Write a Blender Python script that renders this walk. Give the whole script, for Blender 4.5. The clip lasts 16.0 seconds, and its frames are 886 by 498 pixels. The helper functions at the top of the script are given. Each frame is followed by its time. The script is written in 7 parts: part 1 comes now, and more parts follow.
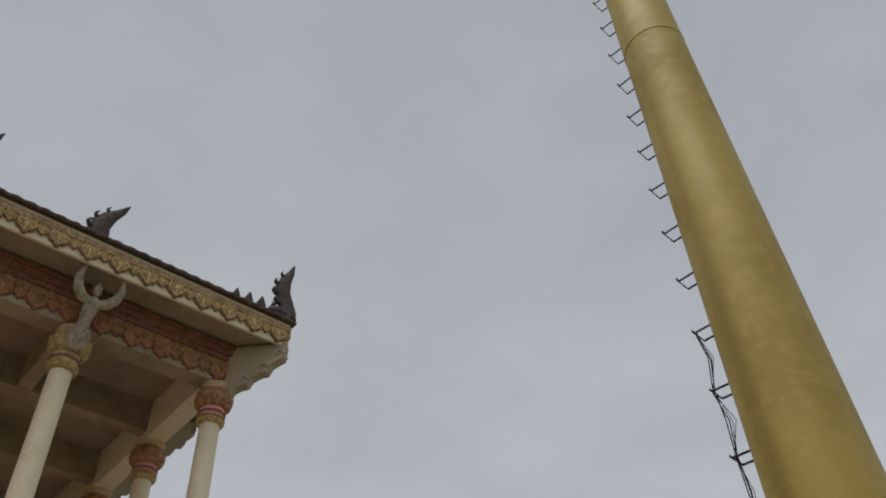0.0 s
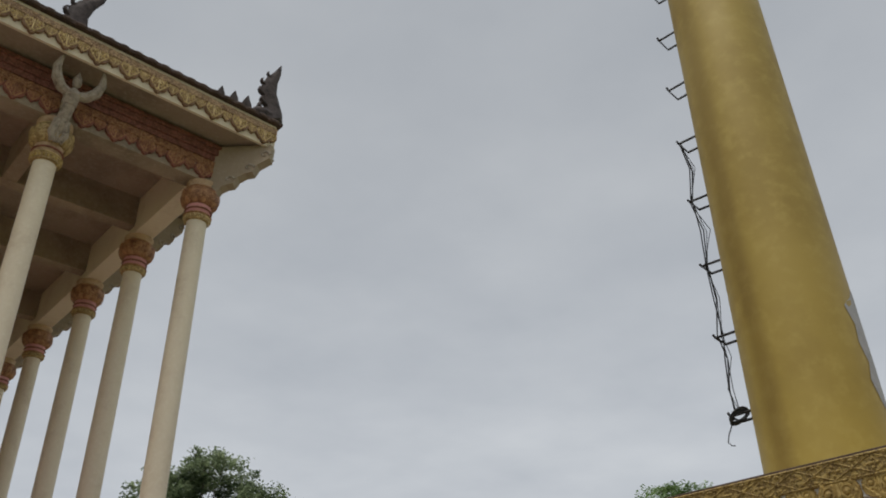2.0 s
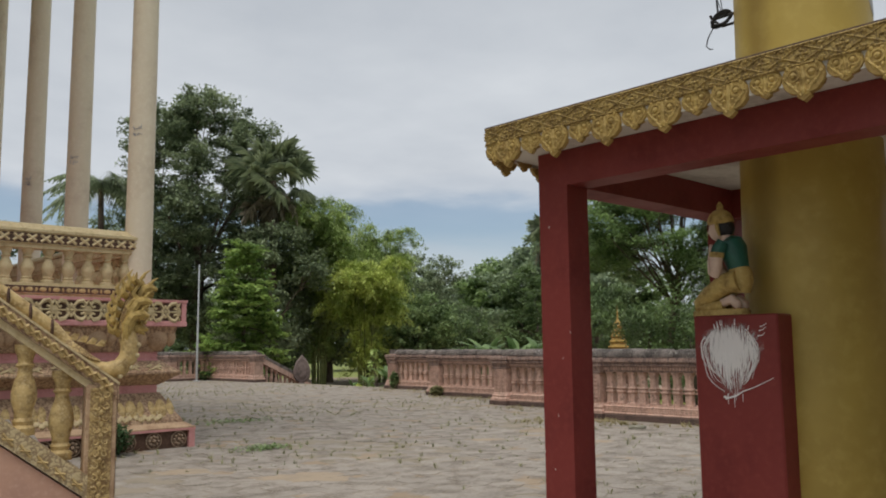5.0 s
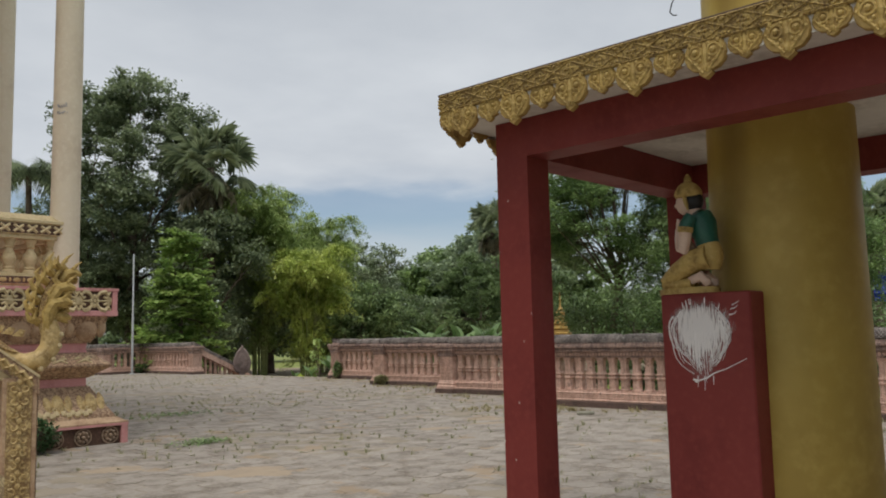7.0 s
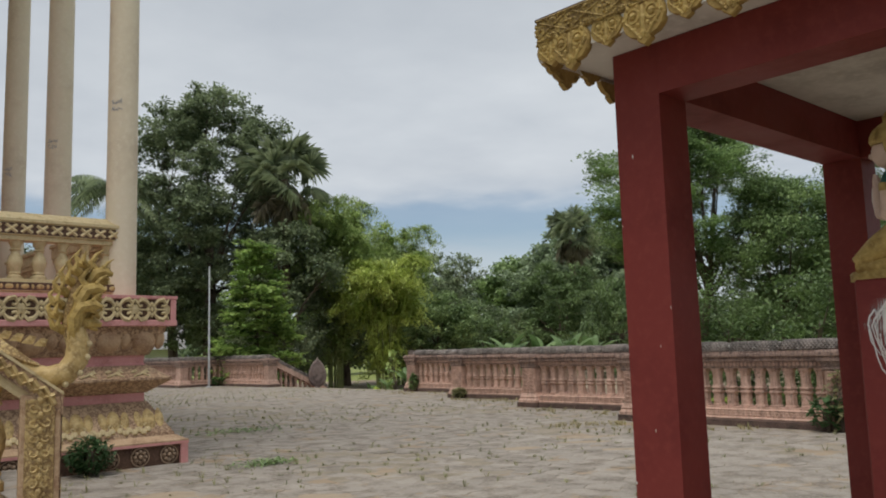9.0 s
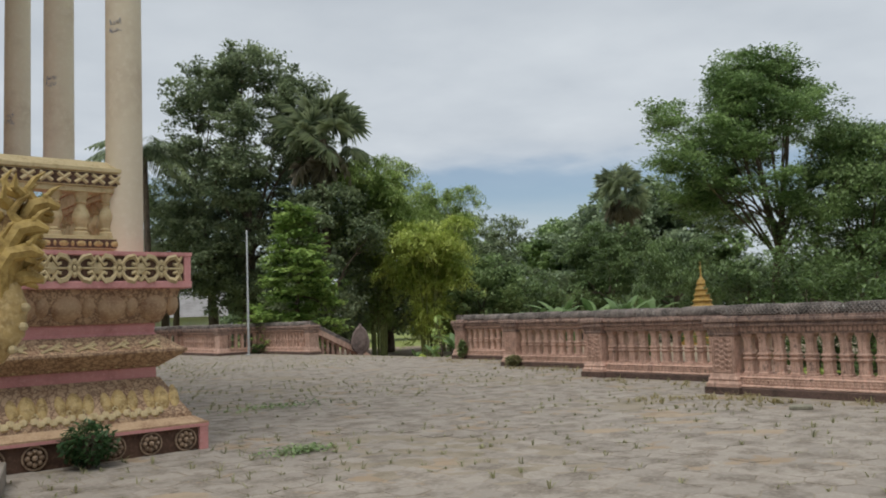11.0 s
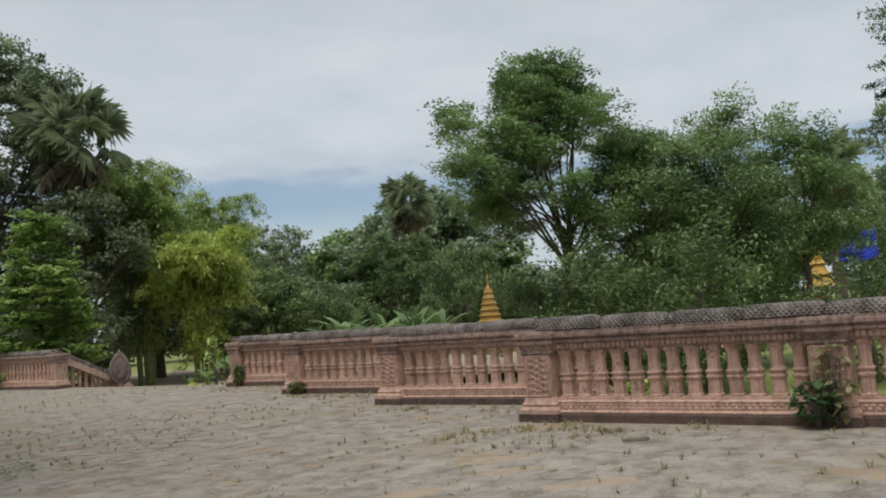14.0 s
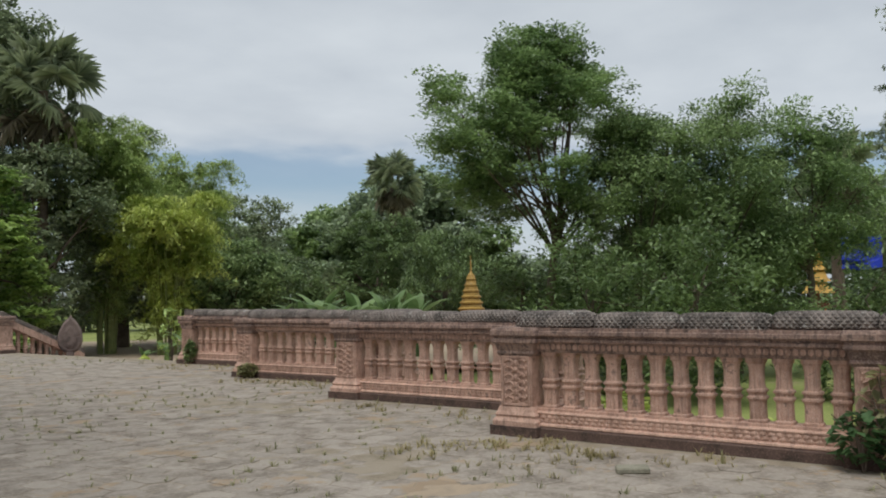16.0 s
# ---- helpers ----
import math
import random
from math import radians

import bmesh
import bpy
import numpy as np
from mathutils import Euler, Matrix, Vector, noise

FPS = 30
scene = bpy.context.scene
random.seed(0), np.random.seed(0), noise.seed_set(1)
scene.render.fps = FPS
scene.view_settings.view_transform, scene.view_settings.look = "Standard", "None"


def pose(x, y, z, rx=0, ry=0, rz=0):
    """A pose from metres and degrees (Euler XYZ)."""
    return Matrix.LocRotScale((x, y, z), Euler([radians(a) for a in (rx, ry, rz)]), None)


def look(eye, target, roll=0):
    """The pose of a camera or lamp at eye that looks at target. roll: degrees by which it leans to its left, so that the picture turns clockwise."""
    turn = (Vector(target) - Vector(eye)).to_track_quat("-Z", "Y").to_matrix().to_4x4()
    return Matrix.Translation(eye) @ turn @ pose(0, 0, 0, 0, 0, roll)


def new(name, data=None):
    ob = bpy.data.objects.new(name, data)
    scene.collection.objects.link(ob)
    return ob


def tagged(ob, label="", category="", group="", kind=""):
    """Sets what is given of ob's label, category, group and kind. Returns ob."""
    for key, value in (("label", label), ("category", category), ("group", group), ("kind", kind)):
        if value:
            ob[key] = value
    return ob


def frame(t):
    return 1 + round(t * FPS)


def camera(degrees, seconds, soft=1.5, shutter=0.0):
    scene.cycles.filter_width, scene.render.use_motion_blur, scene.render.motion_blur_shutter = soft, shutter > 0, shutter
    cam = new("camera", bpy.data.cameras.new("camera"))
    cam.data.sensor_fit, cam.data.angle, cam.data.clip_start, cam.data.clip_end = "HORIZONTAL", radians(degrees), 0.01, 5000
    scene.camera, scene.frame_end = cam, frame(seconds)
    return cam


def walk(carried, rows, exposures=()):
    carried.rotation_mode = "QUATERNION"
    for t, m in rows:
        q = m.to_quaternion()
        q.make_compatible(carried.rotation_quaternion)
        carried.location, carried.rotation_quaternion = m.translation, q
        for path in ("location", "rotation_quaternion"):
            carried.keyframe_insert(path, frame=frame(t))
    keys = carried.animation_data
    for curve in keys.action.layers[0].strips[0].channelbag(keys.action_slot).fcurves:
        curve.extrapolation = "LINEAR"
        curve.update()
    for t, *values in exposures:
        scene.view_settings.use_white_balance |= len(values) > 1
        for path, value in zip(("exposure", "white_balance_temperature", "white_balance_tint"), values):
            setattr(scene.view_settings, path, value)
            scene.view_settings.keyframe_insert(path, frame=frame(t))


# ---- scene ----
cam = camera(56.3, 16.0, 1.9)
METRES, EYE, TILT, LEAN, TURN = 8.0, 1.5, 0.0, 0.0, -43.4
PATH = [
    (0, (-0.283, 0.214, 1.654), (0.701, 1.272, 3.038), -3.5),
    (0.5, (-0.212, 0.229, 1.661), (0.827, 1.368, 2.935), -2.5),
    (1, (-0.184, 0.232, 1.658), (0.897, 1.418, 2.852), -1.8),
    (1.5, (-0.164, 0.231, 1.628), (0.96, 1.442, 2.755), -1.3),
    (2, (-0.14, 0.25, 1.615), (1.029, 1.505, 2.643), -1.2),
    (2.5, (-0.084, 0.28, 1.582), (1.127, 1.581, 2.5), -0.5),
    (3, (-0.064, 0.303, 1.531), (1.196, 1.638, 2.322), 0.1),
    (3.5, (-0.059, 0.314, 1.477), (1.233, 1.685, 2.149), 0.1),
    (4, (-0.032, 0.316, 1.428), (1.287, 1.717, 1.972), -0.0),
    (4.5, (-0.003, 0.29, 1.392), (1.338, 1.722, 1.782), -0.3),
    (5, (0.021, 0.283, 1.354), (1.38, 1.731, 1.59), -0.6),
    (5.2, (0.023, 0.277, 1.356), (1.385, 1.726, 1.566), -0.8),
    (7.3, (0.308, 0.659, 1.312), (1.773, 2.004, 1.527), -1.4),
    (7.5, (0.368, 0.707, 1.305), (1.819, 2.065, 1.529), -1.8),
    (8, (0.593, 0.869, 1.305), (1.963, 2.307, 1.539), -2.0),
    (8.5, (0.775, 1.154, 1.292), (2.095, 2.636, 1.541), -1.4),
    (9, (0.996, 1.452, 1.298), (2.325, 2.927, 1.538), -1.7),
    (9.2, (1.109, 1.57, 1.272), (2.424, 3.059, 1.505), -1.7),
    (11.3, (2.161, 3.173, 1.303), (3.42, 4.72, 1.456), -2.1),
    (11.5, (2.249, 3.284, 1.31), (3.552, 4.795, 1.457), -2.3),
    (12, (2.544, 3.645, 1.312), (3.913, 5.097, 1.45), -3.1),
    (12.5, (2.85, 3.921, 1.316), (4.258, 5.335, 1.442), -3.8),
    (13, (2.923, 4.17, 1.372), (4.486, 5.413, 1.49), -3.6),
    (13.5, (3.259, 4.345, 1.404), (4.869, 5.519, 1.583), -4.0),
    (14, (3.649, 4.557, 1.423), (5.261, 5.73, 1.584), -4.3),
    (14.5, (4.03, 4.788, 1.441), (5.682, 5.908, 1.562), -3.9),
    (15, (4.464, 4.976, 1.452), (6.119, 6.095, 1.552), -3.2),
    (15.5, (4.864, 5.218, 1.425), (6.474, 6.399, 1.529), -2.2),
    (16, (5.238, 5.462, 1.434), (6.869, 6.613, 1.557), -0.8),
]
walk(cam, [(t, look(eye, target, roll)) for t, eye, target, roll in PATH], [(0.0, -0.26, 6500, 10), (1.5, -0.21, 6500, 10), (2.5, -0.18, 6500, 10), (3.5, -0.08, 6500, 10), (5.0, 0.0, 6500, 10), (8.0, 0.0, 6480, 9.6), (12.0, 0.0, 6360, 8.2), (16.0, 0.0, 6360, 8.2)])

# ---- world and light ----
world = bpy.data.worlds.new("overcast_sky")
scene.world = world
world.use_nodes = True
SUN_EL, SUN_AZ = 70.0, 248.0          # degrees; azimuth clockwise from +y


def build_world():
    nt = world.node_tree
    N, L = nt.nodes, nt.links
    N.clear()
    out, bg = N.new("ShaderNodeOutputWorld"), N.new("ShaderNodeBackground")
    L.new(bg.outputs[0], out.inputs[0])
    sky = N.new("ShaderNodeTexSky")
    sky.sky_type, sky.sun_disc = "NISHITA", False
    sky.sun_elevation, sky.sun_rotation = radians(SUN_EL), radians(SUN_AZ)
    dim = N.new("ShaderNodeVectorMath"); dim.operation = "SCALE"; dim.inputs["Scale"].default_value = SKY_STRENGTH
    L.new(sky.outputs[0], dim.inputs[0])
    co = N.new("ShaderNodeTexCoord")
    sep = N.new("ShaderNodeSeparateXYZ")
    L.new(co.outputs["Generated"], sep.inputs[0])

    def maths(op, a, b=None, c=None, clamp=False):
        n = N.new("ShaderNodeMath"); n.operation = op; n.use_clamp = clamp
        for k, v in enumerate((a, b, c)):
            if v is None:
                continue
            if isinstance(v, (int, float)):
                n.inputs[k].default_value = v
            else:
                L.new(v, n.inputs[k])
        return n.outputs[0]

    z = maths("MAXIMUM", sep.outputs[2], 0.0)
    den = maths("ADD", z, 0.12)
    u, v = maths("DIVIDE", sep.outputs[0], den), maths("DIVIDE", sep.outputs[1], den)
    flat = N.new("ShaderNodeCombineXYZ")
    L.new(u, flat.inputs[0]); L.new(v, flat.inputs[1])
    big = N.new("ShaderNodeTexNoise"); big.inputs["Scale"].default_value = 1.1; big.inputs["Detail"].default_value = 6; big.inputs["Roughness"].default_value = 0.52
    L.new(flat.outputs[0], big.inputs["Vector"])
    fine = N.new("ShaderNodeTexNoise"); fine.inputs["Scale"].default_value = 3.4; fine.inputs["Detail"].default_value = 5
    L.new(flat.outputs[0], fine.inputs["Vector"])
    # the cloud deck ends in a ragged edge above the horizon, with a strip of clear sky under it
    wob = maths("MULTIPLY_ADD", big.outputs[0], 0.07, z)
    wob = maths("MULTIPLY_ADD", fine.outputs[0], 0.02, wob)
    ramp = N.new("ShaderNodeValToRGB")
    ramp.color_ramp.interpolation = "EASE"
    el = ramp.color_ramp.elements
    el[0].position, el[0].color = 0.0, (0.9, 0.9, 0.9, 1)
    el[1].position, el[1].color = 0.250, (1, 1, 1, 1)
    for p, c in ((0.120, 0.80), (0.150, 0.55), (0.185, 0.12), (0.205, 0.18), (0.232, 0.9)):
        e = el.new(p); e.color = (c, c, c, 1)
    L.new(wob, ramp.inputs[0])
    tone = N.new("ShaderNodeValToRGB")
    t = tone.color_ramp.elements
    t[0].position, t[0].color = 0.30, (*CLOUD_DARK, 1)
    t[1].position, t[1].color = 0.72, (*CLOUD_LIGHT, 1)
    mixn = maths("MULTIPLY_ADD", fine.outputs[0], 0.35, maths("MULTIPLY", big.outputs[0], 0.65))
    L.new(mixn, tone.inputs[0])
    # the deck is thinner, so lighter, towards the horizon
    lift = N.new("ShaderNodeMapRange"); lift.interpolation_type = "SMOOTHSTEP"
    lift.inputs[1].default_value, lift.inputs[2].default_value = 0.15, 0.75
    lift.inputs[3].default_value, lift.inputs[4].default_value = 1.0, DECK_TOP
    L.new(z, lift.inputs[0])
    cl = N.new("ShaderNodeVectorMath"); cl.operation = "SCALE"
    L.new(tone.outputs[0], cl.inputs[0]); L.new(lift.outputs[0], cl.inputs["Scale"])
    mix = N.new("ShaderNodeMix"); mix.data_type = "RGBA"
    L.new(ramp.outputs[0], mix.inputs[0]); L.new(dim.outputs[0], mix.inputs[6]); L.new(cl.outputs[0], mix.inputs[7])
    L.new(mix.outputs[2], bg.inputs[0])
    bg.inputs[1].default_value = 1.0


SKY_STRENGTH, DECK_TOP = 0.10, 0.78
CLOUD_DARK, CLOUD_LIGHT = (0.515, 0.555, 0.61), (0.69, 0.725, 0.765)
build_world()

sun_data = bpy.data.lights.new("sun", "SUN")
sun_data.energy, sun_data.angle, sun_data.color = 2.15, radians(40), (1.0, 0.95, 0.88)
sun = new("sun", sun_data)
_az, _el = radians(SUN_AZ), radians(SUN_EL)
sun_dir = Vector((math.sin(_az) * math.cos(_el), math.cos(_az) * math.cos(_el), math.sin(_el)))
sun.matrix_world = look(sun_dir * 60, (0, 0, 0))


# ---- materials ----
def material(name, base, dark, light=None, rough=0.75, metal=0.0, scale=2.0, fine=30.0, bump=0.25, dark_at=0.42, soft=0.16, rand=0.0, spots=None, spot_scale=6.0, spot_at=0.62, spec=0.4, runs=None, run_at=0.5):
    """Base colour with broad stains (dark), fine grain (light) and optional spots, all in world metres."""
    m = bpy.data.materials.new(name)
    m.use_nodes = True
    nt = m.node_tree
    N, L = nt.nodes, nt.links
    b = N["Principled BSDF"]
    geo = N.new("ShaderNodeNewGeometry")

    def noise_of(s, detail=5.0, rgh=0.6, tall=1.0):
        n = N.new("ShaderNodeTexNoise")
        n.inputs["Scale"].default_value, n.inputs["Detail"].default_value, n.inputs["Roughness"].default_value = s, detail, rgh
        mp = N.new("ShaderNodeMapping"); mp.inputs["Scale"].default_value = (1.0, 1.0, 1.0 / tall)
        L.new(geo.outputs["Position"], mp.inputs[0]); L.new(mp.outputs[0], n.inputs["Vector"])
        return n.outputs[0]

    def step(sock, lo, hi, a=0.0, c=1.0):
        r = N.new("ShaderNodeMapRange"); r.interpolation_type = "SMOOTHSTEP"
        r.inputs[1].default_value, r.inputs[2].default_value, r.inputs[3].default_value, r.inputs[4].default_value = lo, hi, a, c
        L.new(sock, r.inputs[0])
        return r.outputs[0]

    def mix(fac, a, c):
        x = N.new("ShaderNodeMix"); x.data_type = "RGBA"
        L.new(fac, x.inputs[0])
        for k, v in ((6, a), (7, c)):
            if isinstance(v, tuple):
                x.inputs[k].default_value = (*v, 1)
            else:
                L.new(v, x.inputs[k])
        return x.outputs[2]

    broad, grain = noise_of(scale), noise_of(fine, 3.0)
    col = mix(step(broad, dark_at - soft, dark_at + soft), dark, base)
    col = mix(step(grain, 0.45, 0.75, 0.0, 0.6), col, light or tuple(min(1, v * 1.25) for v in base))
    if spots:
        col = mix(step(noise_of(spot_scale, 6.0, 0.7), spot_at, spot_at + 0.06, 0.0, 0.9), col, spots)
    if runs:
        # grime that has run down in narrow streaks
        col = mix(step(noise_of(26.0, 4.0, 0.65, 9.0), run_at, run_at + 0.2, 0.0, 0.6), col, runs)
    if rand:
        info = N.new("ShaderNodeObjectInfo")
        hsv = N.new("ShaderNodeHueSaturation")
        L.new(step(info.outputs["Random"], 0, 1, 1 - rand, 1 + rand), hsv.inputs["Value"])
        L.new(col, hsv.inputs["Color"])
        col = hsv.outputs[0]
    L.new(col, b.inputs["Base Color"])
    L.new(step(broad, 0.3, 0.7, min(1, rough + 0.12), max(0, rough - 0.06)), b.inputs["Roughness"])
    b.inputs["Metallic"].default_value = metal
    b.inputs["Specular IOR Level"].default_value = spec
    if bump:
        bp = N.new("ShaderNodeBump")
        bp.inputs["Strength"].default_value, bp.inputs["Distance"].default_value = bump, 0.01
        L.new(grain, bp.inputs["Height"])
        L.new(bp.outputs[0], b.inputs["Normal"])
    return m


def leaf_material(name, base, tip, rough=0.45, trans=0.36):
    """Two-tone leaves that vary leaf by leaf and clump by clump, and let some light through."""
    m = bpy.data.materials.new(name)
    m.use_nodes = True
    nt = m.node_tree
    N, L = nt.nodes, nt.links
    b, out = N["Principled BSDF"], N["Material Output"]
    geo = N.new("ShaderNodeNewGeometry")
    n = N.new("ShaderNodeTexNoise"); n.inputs["Scale"].default_value = 0.75; n.inputs["Detail"].default_value = 3
    L.new(geo.outputs["Position"], n.inputs["Vector"])
    add = N.new("ShaderNodeMath"); add.operation = "MULTIPLY_ADD"; add.inputs[1].default_value = 0.30
    L.new(geo.outputs["Random Per Island"], add.inputs[0]); L.new(n.outputs[0], add.inputs[2])
    r = N.new("ShaderNodeMapRange")
    r.inputs[1].default_value, r.inputs[2].default_value = 0.42, 0.84
    L.new(add.outputs[0], r.inputs[0])
    x = N.new("ShaderNodeMix"); x.data_type = "RGBA"
    x.inputs[6].default_value, x.inputs[7].default_value = (*base, 1), (*tip, 1)
    L.new(r.outputs[0], x.inputs[0])
    L.new(x.outputs[2], b.inputs["Base Color"])
    b.inputs["Roughness"].default_value = rough
    b.inputs["Specular IOR Level"].default_value = 0.5
    t = N.new("ShaderNodeBsdfTranslucent")
    L.new(x.outputs[2], t.inputs[0])
    s = N.new("ShaderNodeMixShader"); s.inputs[0].default_value = trans
    L.new(b.outputs[0], s.inputs[1]); L.new(t.outputs[0], s.inputs[2])
    L.new(s.outputs[0], out.inputs[0])
    return m


def scale_bump(m, period):
    """Adds a lattice of diamond scales in relief to a carved stone."""
    nt = m.node_tree
    N, L = nt.nodes, nt.links
    geo = N.new("ShaderNodeNewGeometry")
    hs = []
    for ang in (45, -45):
        mp = N.new("ShaderNodeMapping"); mp.inputs["Rotation"].default_value = (radians(ang), radians(0), radians(0))
        L.new(geo.outputs["Position"], mp.inputs[0])
        w = N.new("ShaderNodeTexWave"); w.bands_direction = "Y"; w.inputs["Scale"].default_value = 1 / period
        w.inputs["Distortion"].default_value = 0.6
        L.new(mp.outputs[0], w.inputs[0])
        hs.append(w.outputs["Fac"])
    mn = N.new("ShaderNodeMath"); mn.operation = "MINIMUM"
    L.new(hs[0], mn.inputs[0]); L.new(hs[1], mn.inputs[1])
    bp = N.new("ShaderNodeBump"); bp.inputs["Strength"].default_value, bp.inputs["Distance"].default_value = 0.9, 0.03
    L.new(mn.outputs[0], bp.inputs["Height"])
    b = N["Principled BSDF"]
    old = b.inputs["Normal"].links[0].from_socket
    L.new(old, bp.inputs["Normal"])
    L.new(bp.outputs[0], b.inputs["Normal"])
    return m


def carve(m, name, cell, dark, keep=0.0):
    """A carved and painted relief: raised scrolls, coloured darker in the hollows between them."""
    c = m.copy(); c.name = name
    N, L = c.node_tree.nodes, c.node_tree.links
    geo = N.new("ShaderNodeNewGeometry")
    nz = N.new("ShaderNodeTexNoise"); nz.inputs["Scale"].default_value = 0.75 / cell; nz.inputs["Detail"].default_value = 2
    L.new(geo.outputs["Position"], nz.inputs["Vector"])
    add = N.new("ShaderNodeVectorMath"); add.operation = "MULTIPLY_ADD"
    add.inputs[1].default_value = (cell * 3.2,) * 3
    L.new(nz.outputs[1], add.inputs[0]); L.new(geo.outputs["Position"], add.inputs[2])
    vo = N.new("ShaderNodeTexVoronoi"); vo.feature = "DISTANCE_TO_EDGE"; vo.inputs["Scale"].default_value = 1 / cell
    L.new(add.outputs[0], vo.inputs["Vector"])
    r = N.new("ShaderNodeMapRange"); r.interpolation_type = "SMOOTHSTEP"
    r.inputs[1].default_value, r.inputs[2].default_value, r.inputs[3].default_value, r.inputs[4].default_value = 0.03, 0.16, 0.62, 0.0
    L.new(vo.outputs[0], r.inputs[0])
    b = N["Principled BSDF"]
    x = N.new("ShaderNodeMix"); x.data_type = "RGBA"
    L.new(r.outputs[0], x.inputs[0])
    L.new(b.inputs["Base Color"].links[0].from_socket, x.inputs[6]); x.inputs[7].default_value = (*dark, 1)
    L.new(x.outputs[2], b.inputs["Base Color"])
    bp = N.new("ShaderNodeBump"); bp.inputs["Strength"].default_value, bp.inputs["Distance"].default_value = 0.7, 0.008
    L.new(vo.outputs[0], bp.inputs["Height"]); L.new(b.inputs["Normal"].links[0].from_socket, bp.inputs["Normal"])
    L.new(bp.outputs[0], b.inputs["Normal"])
    return c


M_STONE = material("pink_cast_stone", (0.60, 0.395, 0.315), (0.39, 0.25, 0.195), (0.76, 0.58, 0.49), 0.88, scale=7, fine=70, bump=0.6, dark_at=0.46, spots=(0.25, 0.175, 0.145), spot_scale=7, spot_at=0.60, rand=0.10, runs=(0.22, 0.15, 0.125), run_at=0.50)
M_STONE_RAIL = material("weathered_rail_stone", (0.42, 0.285, 0.23), (0.17, 0.115, 0.10), (0.60, 0.47, 0.41), 0.9, scale=6, fine=60, bump=0.6, dark_at=0.5, spots=(0.12, 0.09, 0.08), spot_scale=6, spot_at=0.56, rand=0.10, runs=(0.10, 0.075, 0.068), run_at=0.46)
M_STONE_DARK = material("mould_stained_stone", (0.13, 0.085, 0.072), (0.045, 0.036, 0.032), (0.26, 0.18, 0.15), 0.92, scale=5, fine=50, bump=0.5)
M_COPING = scale_bump(material("weathered_coping_stone", (0.26, 0.22, 0.198), (0.075, 0.065, 0.06), (0.46, 0.415, 0.375), 0.9, scale=3.4, fine=40, bump=0.4, dark_at=0.5, spots=(0.42, 0.40, 0.37), spot_scale=7, spot_at=0.60, rand=0.12), 0.13)
M_PAVER = material("concrete_paver", (0.335, 0.297, 0.255), (0.215, 0.185, 0.152), (0.445, 0.40, 0.355), 0.92, scale=3.2, fine=24, bump=0.8, dark_at=0.47, soft=0.10, rand=0.09, spots=(0.35, 0.265, 0.18), spot_scale=1.1, spot_at=0.57)
M_JOINT = material("sandy_joint_soil", (0.31, 0.265, 0.205), (0.20, 0.17, 0.12), (0.38, 0.33, 0.26), 0.95, scale=3, fine=60, bump=0.5)
M_SAND = material("loose_sand", (0.385, 0.305, 0.22), (0.31, 0.255, 0.195), (0.46, 0.365, 0.265), 0.95, scale=5, fine=90, bump=0.4)
M_CREAM = material("cream_painted_plaster", (0.72, 0.62, 0.47), (0.58, 0.47, 0.35), (0.78, 0.69, 0.55), 0.62, scale=1.4, fine=18, bump=0.06, dark_at=0.36, rand=0.04)
# cream plaster under the eaves; its shade is put into this darker base colour
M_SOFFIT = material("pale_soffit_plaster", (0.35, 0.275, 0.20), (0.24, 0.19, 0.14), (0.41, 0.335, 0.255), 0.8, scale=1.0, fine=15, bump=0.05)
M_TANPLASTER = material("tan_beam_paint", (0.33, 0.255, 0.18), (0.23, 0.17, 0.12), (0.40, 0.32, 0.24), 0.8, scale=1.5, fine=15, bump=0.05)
# grey-white ceiling, with the gallery's shade put into its base colour
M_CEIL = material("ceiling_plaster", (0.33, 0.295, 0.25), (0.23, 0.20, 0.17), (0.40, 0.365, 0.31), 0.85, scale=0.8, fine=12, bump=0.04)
M_ADDED_WALL = material("weathered_hall_plaster", (0.24, 0.19, 0.15), (0.15, 0.12, 0.095), (0.30, 0.25, 0.20), 0.85, scale=0.8, fine=15, bump=0.1)
M_PINK = material("rose_pink_paint", (0.64, 0.30, 0.29), (0.44, 0.19, 0.18), (0.70, 0.40, 0.37), 0.7, scale=3, fine=30, bump=0.15, dark_at=0.38)
M_SALMON = material("salmon_painted_wall", (0.60, 0.36, 0.26), (0.48, 0.29, 0.22), (0.66, 0.43, 0.33), 0.75, scale=1.6, fine=20, bump=0.1)
M_OCHRE = material("ochre_gold_paint", (0.54, 0.39, 0.165), (0.25, 0.16, 0.06), (0.72, 0.58, 0.32), 0.55, scale=13, fine=50, bump=0.35, dark_at=0.45, rand=0.06)
M_PALEGOLD = material("pale_gold_paint", (0.57, 0.46, 0.26), (0.36, 0.26, 0.13), (0.66, 0.56, 0.36), 0.6, scale=11, fine=40, bump=0.2, dark_at=0.38, rand=0.06)
M_TAN = material("tan_relief_paint", (0.52, 0.36, 0.225), (0.33, 0.20, 0.12), (0.64, 0.48, 0.32), 0.7, scale=5, fine=40, bump=0.25, rand=0.06)
M_ROSE = material("weathered_tan_rosette", (0.33, 0.235, 0.16), (0.15, 0.10, 0.07), (0.46, 0.37, 0.28), 0.8, scale=9, fine=40, bump=0.3)
M_BROWN = material("brown_shadow_ground_paint", (0.23, 0.135, 0.08), (0.14, 0.08, 0.05), (0.32, 0.20, 0.12), 0.8, scale=6, fine=40, bump=0.2)
